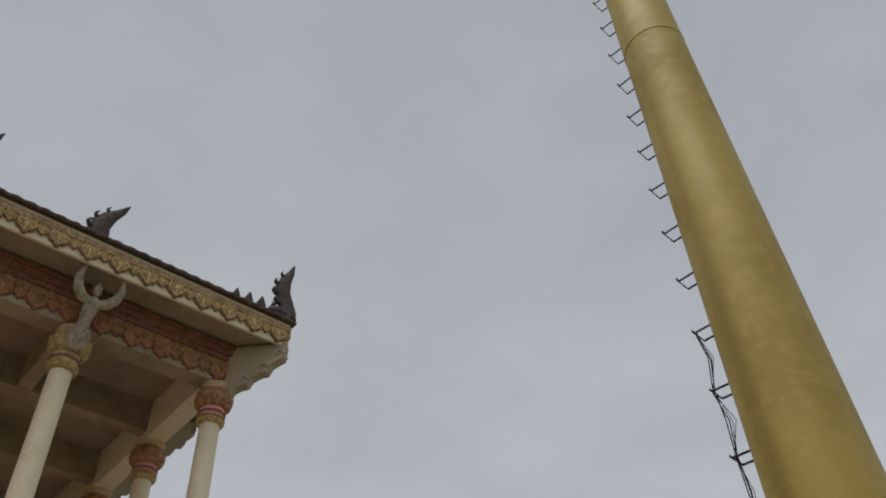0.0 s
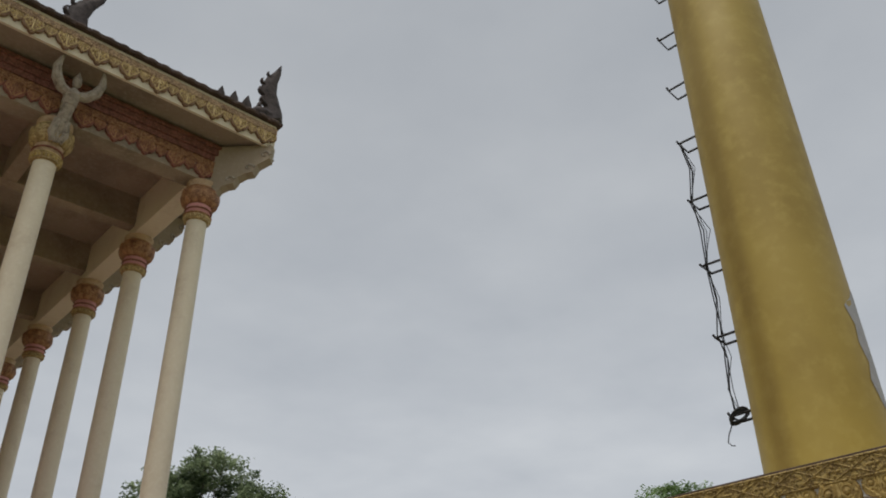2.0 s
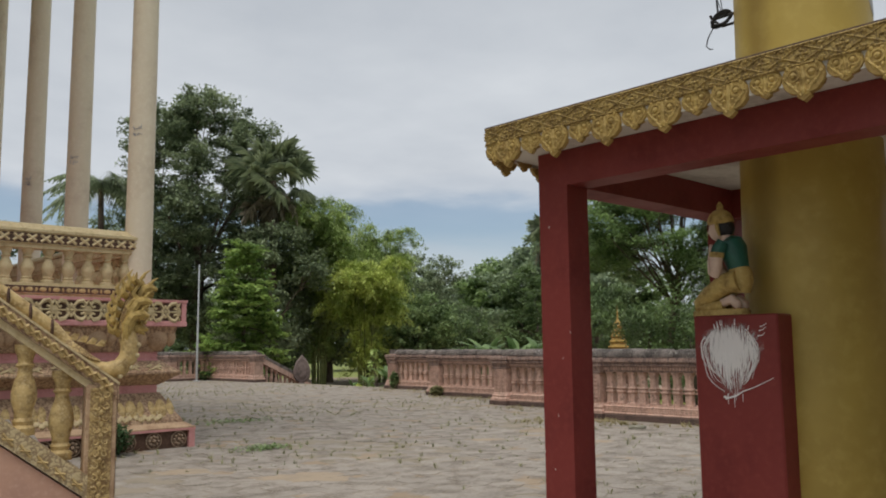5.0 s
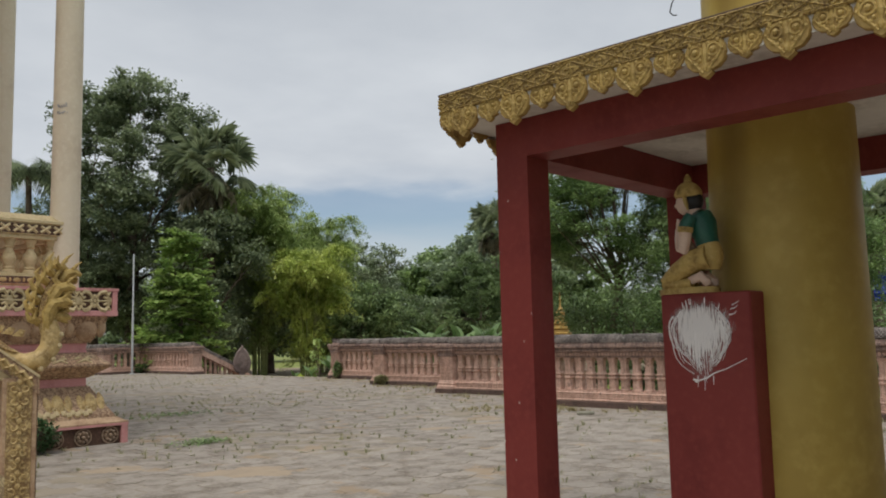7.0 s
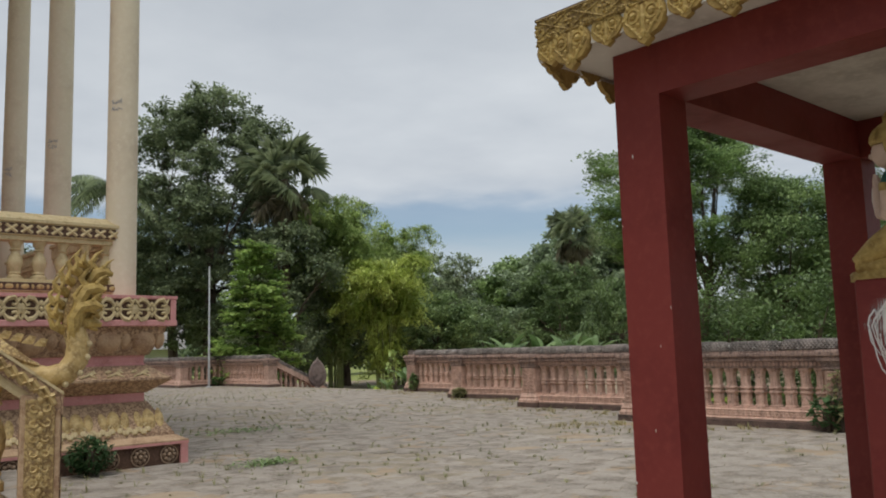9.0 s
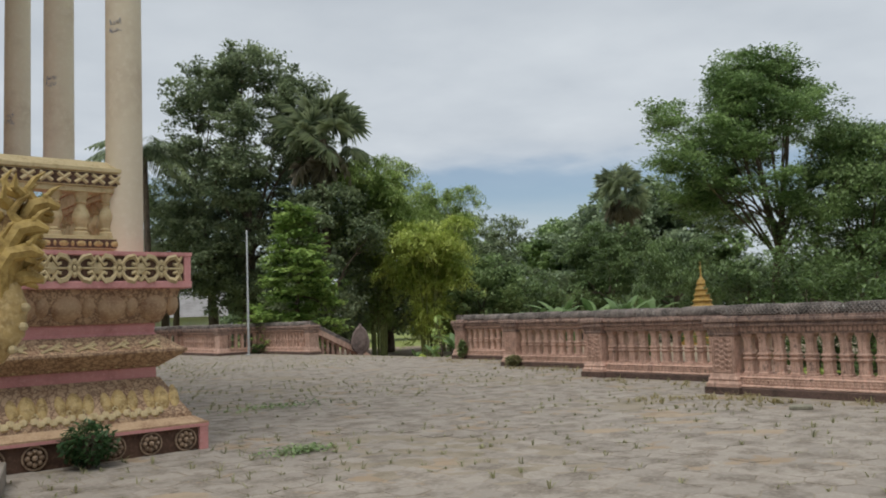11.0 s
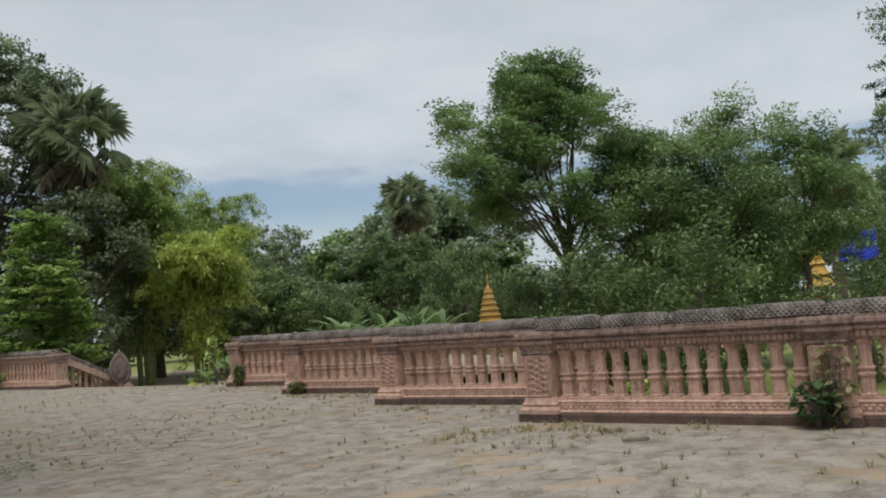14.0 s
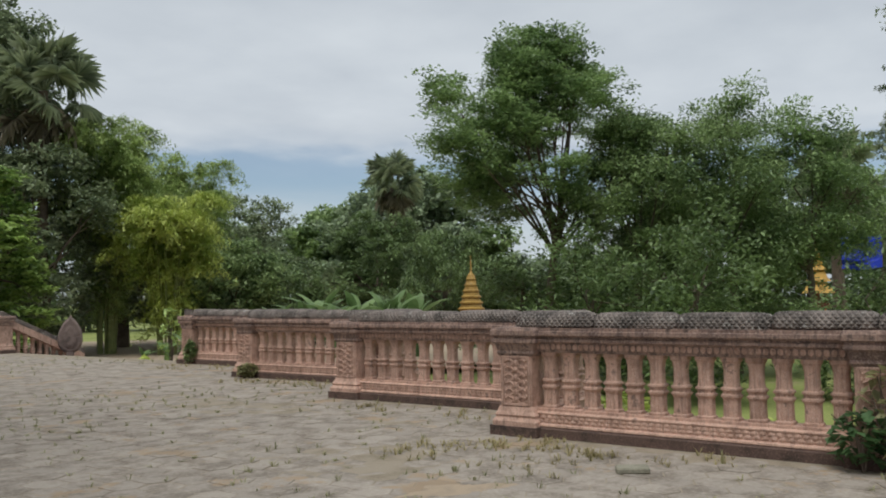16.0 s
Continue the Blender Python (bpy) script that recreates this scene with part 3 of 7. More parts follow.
def pier(T, yy):
    P = part("pier", [cbox(-0.20, yy - 0.19, 0.10, 0.2, yy + 0.19, 0.94, 0.012)], M_STONE, T)
    part("pier_base", [square([(0.285, -0.015), (0.285, 0.10)], 0, yy, 0, 0.04)], M_STONE_DARK, P)
    part("pier_foot", [square([(0.265, 0.10), (0.265, 0.15), (0.235, 0.19), (0.245, 0.215), (0.222, 0.25), (0.205, 0.30)], 0, yy, 0, 0.05)], M_STONE, P)
    part("pier_cap", [square([(0.205, 0.83), (0.225, 0.86), (0.215, 0.885), (0.235, 0.955), (0.262, 0.975), (0.262, 1.012), (0.245, 1.02), (0.245, 1.035), (0.275, 1.05), (0.275, 1.10), (0.26, 1.132)], 0, yy, 0, 0.05)], M_STONE_RAIL, P)
    carve = []
    for i in range(6):
        zc = 0.37 + 0.078 * i
        carve.append(ball(-0.203, yy, zc, 0.016, 0.026, 0.034, 7, 4))
        for s in (-1, 1):
            carve.append(tube([(-0.206, yy + s * (0.075 + 0.048 * math.cos(a)), zc + 0.034 * math.sin(a)) for a in (0.4 + 0.8 * q for q in range(7))], [0.014, 0.014, 0.013, 0.012, 0.011, 0.010, 0.008], 5))
            carve.append(ball(-0.204, yy + s * 0.128, zc + 0.039, 0.012, 0.018, 0.026, 6, 4))
    for s in (-1, 1):
        carve.append(cbox(-0.215, yy + 0.160 * s - 0.011, 0.32, -0.195, yy + 0.160 * s + 0.011, 0.82, 0.004))
        carve.append(cbox(-0.215, yy - 0.165, 0.57 + 0.25 * s - 0.012, -0.195, yy + 0.165, 0.57 + 0.25 * s + 0.012, 0.004))
    part("carved_panel", carve, M_STONE, P)


balustrade(13.1, 6.50, 0, 3.45, 13, seed=1)
balustrade(13.1, 3.05, 0, 3.45, 13, True, False, seed=2)
balustrade(13.1, -0.40, 0, 3.45, 13, True, False, seed=3)
balustrade(13.1, -3.85, 0, 3.45, 13, True, False, seed=4)
balustrade(13.1, 9.95, -90, 1.6, 5, False, False, seed=5)
balustrade(14.7, 9.95, 0, 3.85, 14, False, True, seed=6)
balustrade(14.7, 13.8, -90, 1.7, 5, False, False, seed=7)
balustrade(16.4, 13.8, 0, 4.15, 15, False, True, seed=8)
balustrade(16.4, 17.95, -90, 1.8, 5, False, False, seed=9)
balustrade(18.2, 17.95, 0, 4.1, 15, False, True, seed=10)
balustrade(18.2, 31.1, 0, 4.2, 15, True, False, seed=11)
balustrade(18.2, 35.3, 90, 1.8, 5, True, True, seed=12)
balustrade(16.4, 35.3, 0, 4.1, 15, False, False, seed=13)
balustrade(16.4, 39.4, 90, 1.7, 5, True, True, seed=14)
balustrade(14.7, 39.4, 0, 4.0, 14, False, True, seed=15)


def stair_flank(y, label):
    """The sloping flank of the steps that go down to the grass, with slit openings."""
    T = thing("stair_balustrade", pose(18.05, y, 0), label, "balustrade", "flanks of the terrace steps")
    run, drop = 2.75, 1.30
    sl = drop / run

    def slope(z0, z1, w, xs=0.0, xe=run):
        return loft([[(xs, -w, z0 - sl * xs), (xs, w, z0 - sl * xs), (xs, w, z1 - sl * xs), (xs, -w, z1 - sl * xs)], [(xe, -w, z0 - sl * xe), (xe, w, z0 - sl * xe), (xe, w, z1 - sl * xe), (xe, -w, z1 - sl * xe)]])
    part("plinth", [slope(-0.9, 0.22, 0.16)], M_STONE_DARK, T)
    part("top_rail", [slope(0.93, 1.15, 0.16)], M_STONE, T)
    part("coping", [slope(1.15, 1.30, 0.15)], M_COPING, T, "dark lichened sloping coping")
    for i in range(11):
        xx = 0.16 + i * 0.23
        part("baluster", ME_BALUSTER, None, T, at=pose(xx, 0, 0.225 - sl * xx) @ Matrix.Diagonal((0.72, 0.72, 1.19, 1)))
    return T


stair_flank(31.1, "sloping pink stone stair balustrade with dark coping")
stair_flank(22.05, "sloping pink stone stair balustrade beside the steps")
for i in range(6):
    setting("step", [cbox(18.5 + 0.32 * i, 22.2, LOW - 0.2, 18.82 + 0.32 * i, 30.95, -0.17 * (i + 1), 0.01)], M_STONE_DARK, "stone step down to the grass", False, "step")


def stele(x, y, z, m, label):
    """A leaf-shaped carved guardian stone on a foot."""
    T = thing("guardian_stone", m, label, "carved stone")
    out = []
    for k in range(24):
        a = 2 * math.pi * k / 24
        w = 0.36 * (1 - 0.25 * math.sin(a))
        out.append((w * math.cos(a), 1.25 + 0.56 * math.sin(a) + (0.10 if abs(a - math.pi / 2) < 0.1 else 0)))
    part("slab", [plate(out, -0.09, 0.09, 0.14)], M_STELE, T)
    part("boss", [plate([(0.2 * math.cos(2 * math.pi * k / 12), 1.22 + 0.36 * math.sin(2 * math.pi * k / 12)) for k in range(12)], 0.08, 0.14, 0.3)], M_STELE, T)
    part("foot", [square([(0.22, 0.0), (0.22, 0.2), (0.13, 0.32), (0.12, 0.74)], 0, 0, 0)], M_STELE, T)
    return T


stele(0, 0, 0, pose(20.0, 30.45, LOW + 0.22, 0, 0, -33), "lichen-grey leaf-shaped carved stone at the stair foot")

# flag pole and loose paver
pole = thing("flag_pole", pose(17.08, 34.2, 0), "thin pale galvanised steel pole on the terrace", "pole")
part("shaft", [lathe([(0.05, -0.02), (0.045, 2.5), (0.036, 2.52), (0.034, 5.05), (0.01, 5.1)], 10)], M_STEEL, pole, smooth=True)
part("foot_plate", [lathe([(0.14, -0.02), (0.14, 0.03), (0.06, 0.05)], 12)], M_STEEL, pole)
tagged(part("loose_paver", [cbox(-0.135, -0.085, 0.0, 0.135, 0.085, 0.052, 0.012)], M_BLOCK, None, "loose grey concrete block lying on the paving", at=pose(11.76, 8.19, -0.002, 0, 2, 118)), category="block")


# ---- giant gold mast ----
MX, MY = 4.879, 2.299
MAST_LEAN = (0.166, 0.063)                       # degrees about x and y


def mast_r(z):
    return 0.4172 - 0.0108 * z


def reflection_band(m, az, width):
    """Paints a dark reflection down one side of a round shaft, brown, ragged and stronger low down."""
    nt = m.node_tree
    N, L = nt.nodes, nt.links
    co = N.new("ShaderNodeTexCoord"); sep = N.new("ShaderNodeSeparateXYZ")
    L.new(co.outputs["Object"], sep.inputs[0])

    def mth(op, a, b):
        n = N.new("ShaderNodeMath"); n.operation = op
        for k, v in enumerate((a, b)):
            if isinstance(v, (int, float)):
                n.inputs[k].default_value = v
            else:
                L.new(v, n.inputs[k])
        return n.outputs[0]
    # signed angle from the band's middle
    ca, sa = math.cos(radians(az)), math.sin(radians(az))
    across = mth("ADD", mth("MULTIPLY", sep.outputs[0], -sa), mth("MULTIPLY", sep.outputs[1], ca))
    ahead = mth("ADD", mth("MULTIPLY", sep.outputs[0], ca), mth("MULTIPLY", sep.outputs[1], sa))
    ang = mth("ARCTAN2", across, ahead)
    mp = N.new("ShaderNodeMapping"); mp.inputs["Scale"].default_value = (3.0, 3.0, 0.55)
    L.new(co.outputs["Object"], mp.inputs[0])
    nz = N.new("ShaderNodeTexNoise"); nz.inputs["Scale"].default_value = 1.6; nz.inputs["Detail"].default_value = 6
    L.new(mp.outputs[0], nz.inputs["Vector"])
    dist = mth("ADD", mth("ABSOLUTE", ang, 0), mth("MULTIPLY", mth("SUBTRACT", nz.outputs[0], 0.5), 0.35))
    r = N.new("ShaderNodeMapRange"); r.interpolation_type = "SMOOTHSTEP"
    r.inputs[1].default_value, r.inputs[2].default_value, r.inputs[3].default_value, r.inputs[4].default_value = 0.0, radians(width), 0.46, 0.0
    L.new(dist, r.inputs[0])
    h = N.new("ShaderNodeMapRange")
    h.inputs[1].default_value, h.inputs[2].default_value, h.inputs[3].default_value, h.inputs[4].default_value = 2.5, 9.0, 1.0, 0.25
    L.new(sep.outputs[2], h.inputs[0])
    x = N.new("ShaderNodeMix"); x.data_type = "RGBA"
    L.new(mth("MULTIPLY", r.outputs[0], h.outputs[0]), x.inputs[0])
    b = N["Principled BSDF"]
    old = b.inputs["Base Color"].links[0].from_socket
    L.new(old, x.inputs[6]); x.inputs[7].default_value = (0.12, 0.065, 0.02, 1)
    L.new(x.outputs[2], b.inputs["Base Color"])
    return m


# the mast's dark reflection is put into its base colour here
reflection_band(M_COLUMN, 163, 20)
mast = thing("gold_mast", pose(MX, MY, 0, *MAST_LEAN, 0), "giant gold-painted tapering round mast with iron rungs", "mast")
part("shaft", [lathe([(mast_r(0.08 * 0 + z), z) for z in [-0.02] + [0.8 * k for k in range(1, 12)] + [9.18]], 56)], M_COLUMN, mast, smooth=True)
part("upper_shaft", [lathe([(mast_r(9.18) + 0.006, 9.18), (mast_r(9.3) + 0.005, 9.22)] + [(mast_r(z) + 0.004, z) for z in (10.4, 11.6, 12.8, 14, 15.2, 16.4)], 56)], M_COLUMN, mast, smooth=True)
# peeled patch of bare render
patch = []
for z, w in ((3.22, 0.03), (3.30, 0.10), (3.42, 0.16), (3.54, 0.13), (3.66, 0.20), (3.78, 0.17), (3.90, 0.20), (3.98, 0.09), (4.05, 0.03)):
    mid = radians(-74) + 0.05 * math.sin(z * 9)
    r = mast_r(z) + 0.0035
    patch.append([(r * math.cos(mid + w * s / 0.4 + 0.03 * noise.noise((z * 7, s * 3, 1))), r * math.sin(mid + w * s / 0.4 + 0.03 * noise.noise((z * 7, s * 3, 1))), z) for s in (-1, -0.5, 0, 0.5, 1)])
part("peeled_patch", [loft(patch, cap=False, closed=False)], M_BARE, mast, "bare grey render where paint has peeled", True)
RUNG_AZ = radians(94.1)
rx, ry = math.cos(RUNG_AZ), math.sin(RUNG_AZ)
RUNG_Z = [2.89 + 0.5633 * k for k in range(20)]
for k, z in enumerate(RUNG_Z):
    r = mast_r(z)
    tx, ty = -ry, rx
    reach, bar = 0.174, 0.15
    a = [((r - 0.04) * rx - o * tx, (r - 0.04) * ry - o * ty, z) for o in (0.0, bar)]
    b = [((r + reach) * rx - o * tx, (r + reach) * ry - o * ty, z + 0.008 * math.sin(k * 5)) for o in (0.0, bar)]
    part("rung", [tube([a[0], b[0], b[1], a[1]], 0.0095, 6), tube([b[0], (b[0][0] + 0.03 * tx, b[0][1] + 0.03 * ty, z + 0.01)], 0.0095, 6)], M_IRON, mast, "bent black iron climbing rung")


def build_cables():
    T = thing("cable_bundle", pose(MX, MY, 0, *MAST_LEAN, 0), "black cables hanging in a bundle from the rungs", "cable")
    out = mast_r(4.5) + 0.160
    rnd = random.Random(4)
    for k in range(4):
        pts = []
        zs = [5.71, 5.42, 5.14, 4.86, 4.58, 4.3, 4.02, 3.84, 3.62, 3.47]
        for i, z in enumerate(zs):
            o = out - (0.05 * math.sin(i * math.pi / 2) ** 2 if i < 4 else 0.02) + rnd.uniform(-0.015, 0.015) - 0.012 * k * (i % 2)
            w = rnd.uniform(-0.03, 0.03)
            pts.append((o * rx - w * ry, o * ry + w * rx, z))
        part("cable", [tube(pts, 0.0048 if k < 2 else 0.003, 5)], M_CABLE, T)
    coil = []
    for i in range(64):
        a, lap = i * 0.42, i * 0.42 / (2 * math.pi)
        coil.append(((out - 0.035 + (0.045 + 0.005 * (lap % 3)) * math.cos(a)), 0.05 * math.sin(a + 0.6) + 0.008 * math.sin(lap * 5), 3.435 - 0.035 * math.cos(a) + 0.018 * math.sin(a) + 0.010 * math.sin(lap * 2.3)))
    part("coil", [tube([(o * rx - w * ry, o * ry + w * rx, z) for o, w, z in coil], 0.0085, 5)], M_CABLE, T)
    tail = [(out - 0.0, 3.44), (out + 0.03, 3.38), (out + 0.06, 3.33), (out + 0.075, 3.28), (out + 0.055, 3.255), (out + 0.03, 3.25)]
    part("loose_end", [tube([(o * rx, o * ry, z) for o, z in tail], 0.004, 5)], M_CABLE, T)


build_cables()


# ---- gilded leaf fringe used on eaves ----
def leaf_drop(w, h, t, fancy=True):
    """A pointed lotus-leaf drop, hanging from z = 0, carved on its front (-y)."""
    half = [(0.0, -h), (0.08 * w, -0.94 * h), (0.17 * w, -0.86 * h), (0.15 * w, -0.79 * h), (0.33 * w, -0.73 * h), (0.46 * w, -0.58 * h), (0.52 * w, -0.38 * h), (0.50 * w, -0.18 * h), (0.42 * w, 0)]
    out = half + [(-x, z) for x, z in reversed(half[1:])]
    s = [plate(out, 0, t, 0.06)]
    if fancy:
        for sx in (-1, 1):
            c = (0.22 * w * sx, -0.26 * h)
            ring = [(c[0] + sx * 0.145 * w * math.cos(a), -t, c[1] + 0.145 * w * math.sin(a)) for a in (2 * math.pi * k / 9 * 0.85 for k in range(10))]
            s.append(tube(ring, 0.036 * w, 5))
            s.append(ball(c[0], -t, c[1], 0.085 * w, 0.08 * w, 0.085 * w, 7, 4))
            s.append(tube([(0.40 * w * sx, -t, -0.10 * h), (0.40 * w * sx, -t, -0.38 * h), (0.22 * w * sx, -t, -0.60 * h), (0.06 * w * sx, -t, -0.84 * h)], 0.034 * w, 5))
        s.append(tube([(0, -t, -0.05 * h), (0, -t, -0.35 * h), (0, -t, -0.62 * h)], [0.03 * w, 0.07 * w, 0.04 * w], 5))
        s.append(ball(0, -t, -0.70 * h, 0.07 * w, 0.05 * w, 0.13 * h, 6, 4))
        for sx in (-1, 1):
            for u, z, r in ((0.30, -0.50, 0.055), (0.20, -0.60, 0.05), (0.12, -0.50, 0.045), (0.44, -0.30, 0.04), (0.11, -0.08, 0.05), (0.34, -0.05, 0.05), (0.10, -0.74, 0.035)):
                s.append(ball(u * w * sx, -t, z * h, r * w, 0.045 * w, r * 1.25 * w, 6, 4))
    return s


def net_band(length, h, t, pitch):
    """A flat band with crossing raised ribs, along x from 0, from z = 0 up to h."""
    s = [cbox(0, -t, 0, length, 0.0, h, 0.004)]
    n = max(1, round(length / pitch))
    p = length / n
    for i in range(n):
        # a four-petalled flower in each mesh of the net, with a leaf scroll above and below the crossing
        for a, b in ((0.12 * h, 0.88 * h), (0.88 * h, 0.12 * h)):
            s.append(tube([(p * i + 0.02 * p, -t, a), (p * (i + 0.5), -t - 0.003, (a + b) / 2), (p * (i + 0.98), -t, b)], 0.045 * h, 4))
        for u, z, ru, rz in ((0.5, 0.5, 0.07, 0.12), (0.5, 0.82, 0.10, 0.09), (0.5, 0.18, 0.10, 0.09), (0.33, 0.86, 0.06, 0.06), (0.67, 0.86, 0.06, 0.06), (0.33, 0.14, 0.06, 0.06), (0.67, 0.14, 0.06, 0.06),
                             (0.0, 0.5, 0.07, 0.10), (0.12, 0.5, 0.06, 0.07), (0.88, 0.5, 0.06, 0.07), (0.0, 0.68, 0.05, 0.09), (0.0, 0.32, 0.05, 0.09)):
            s.append(ball(p * (i + u), -t, h * z, p * ru, 0.10 * h, h * rz, 6, 4))
    for z in (0.06 * h, 0.94 * h):
        s.append(tube([(0, -t, z), (length, -t, z)], 0.007, 4))
    return s


def fringe(parent, m, length, pitch, w_big, h_big, w_small, h_small, band_h, mat_drop, mat_band, t=0.03, ground=None, plate_mat=None):
    """A carved band with alternating large and small drops under it, along local x, facing local -y."""
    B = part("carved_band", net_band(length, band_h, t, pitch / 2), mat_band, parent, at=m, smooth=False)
    part("drop_ground", [cbox(0, -0.012, -0.45 * h_big, length, 0.0, 0.002, 0.002)], ground or M_BROWN, parent, at=m)
    big, small = leaf_drop(w_big, h_big, t * 1.1), leaf_drop(w_small, h_small, t * 0.9)
    mats = [plate_mat or mat_drop, mat_drop]
    me_b = make_mesh("leaf_drop", big, mats, slots=[0] + [1] * (len(big) - 1))
    me_s = make_mesh("leaf_drop_small", small, mats, slots=[0] + [1] * (len(small) - 1))
    n = max(1, round(length / pitch))
    p = length / n
    for i in range(n):
        part("leaf_drop", me_b, None, parent, at=m @ pose(p * (i + 0.5), 0, 0.004))
        if i < n - 1:
            part("leaf_drop", me_s, None, parent, at=m @ pose(p * (i + 1), 0.004, 0.004))
    for x in (0.44 * w_small, length - 0.44 * w_small):
        part("leaf_drop", me_s, None, parent, at=m @ pose(x, 0.005, 0.004))


# ---- red pavilion round the mast ----
def build_pavilion():
    P = thing("pavilion", pose(0, 0, 0), "oxblood red open pavilion with gilded leaf fringe round the mast", "pavilion")
    xs, ys, w, d = (3.80, 5.77), (3.25, 1.08), 0.195, 0.212
    zb, zt = 2.288, 2.498
    for x in xs:
        for y in ys:
            part("post", [cbox(x, y, -0.02, x + w, y + d, zt, 0.0008)], M_RED, P)
    for x in xs:
        part("beam", [cbox(x + 0.001, ys[1] + d - 0.001, zb, x + w - 0.001, ys[0] + 0.001, zt, 0.0008)], M_RED, P)
    for y in ys:
        part("beam", [cbox(xs[0] + w - 0.001, y + 0.001, zb, xs[1] + 0.001, y + d - 0.001, zt, 0.0008)], M_RED, P)
    X0, X1, Y0, Y1 = 3.575, 6.19, 0.88, 3.655
    part("roof_slab", [loft([rect(X0, Y0, X1, Y1, 2.50), rect(X0, Y0, X1, Y1, 2.655), rect(X0 + 0.5, Y0 + 0.5, X1 - 0.5, Y1 - 0.5, 2.70)])], M_WHITEWASH, P, "white limewashed roof slab")
    part("edge_cap", [cbox(X0 - 0.02, Y0 - 0.02, 2.655, X1 + 0.02, Y1 + 0.02, 2.668, 0.004)], M_TILE, P)
    for m, ln in ((pose(X0 - 0.002, Y1, 2.555, 0, 0, -90), Y1 - Y0), (pose(X1, Y1 + 0.002, 2.555, 0, 0, 180), X1 - X0), (pose(X1 + 0.002, Y0, 2.555, 0, 0, 90), Y1 - Y0), (pose(X0, Y0 - 0.002, 2.555), X1 - X0)):
        fringe(P, m, ln, 0.338, 0.185, 0.165, 0.15, 0.115, 0.10, M_GOLD, M_GOLD_CARVED, 0.026, M_WHITEWASH, M_GOLD_DEEP)
    rnd = random.Random(21)
    for k in range(7):
        z = rnd.uniform(0.35, 2.2)
        y = ys[0] + (rnd.choice((0.004, d - 0.004)) if k % 2 else rnd.uniform(0.02, d - 0.02))
        part("paint_chip", [ball(xs[0] - 0.0002, y, z, 0.0012, rnd.uniform(0.0015, 0.0035), rnd.uniform(0.003, 0.009), 7, 4)], M_WHITEWASH, P, "small pale chip in the red paint")
    part("plinth", [cbox(3.5, 0.85, -0.02, 6.25, 3.70, 0.012, 0.005)], M_PAVER, P)


build_pavilion()

pedestal = thing("pedestal", pose(0, 0, 0), "oxblood red square pedestal with a white paint splash", "pedestal")
part("shaft", [cbox(4.31, 2.278, -0.01, 4.54, 2.768, 1.516, 0.008)], M_RED, pedestal)


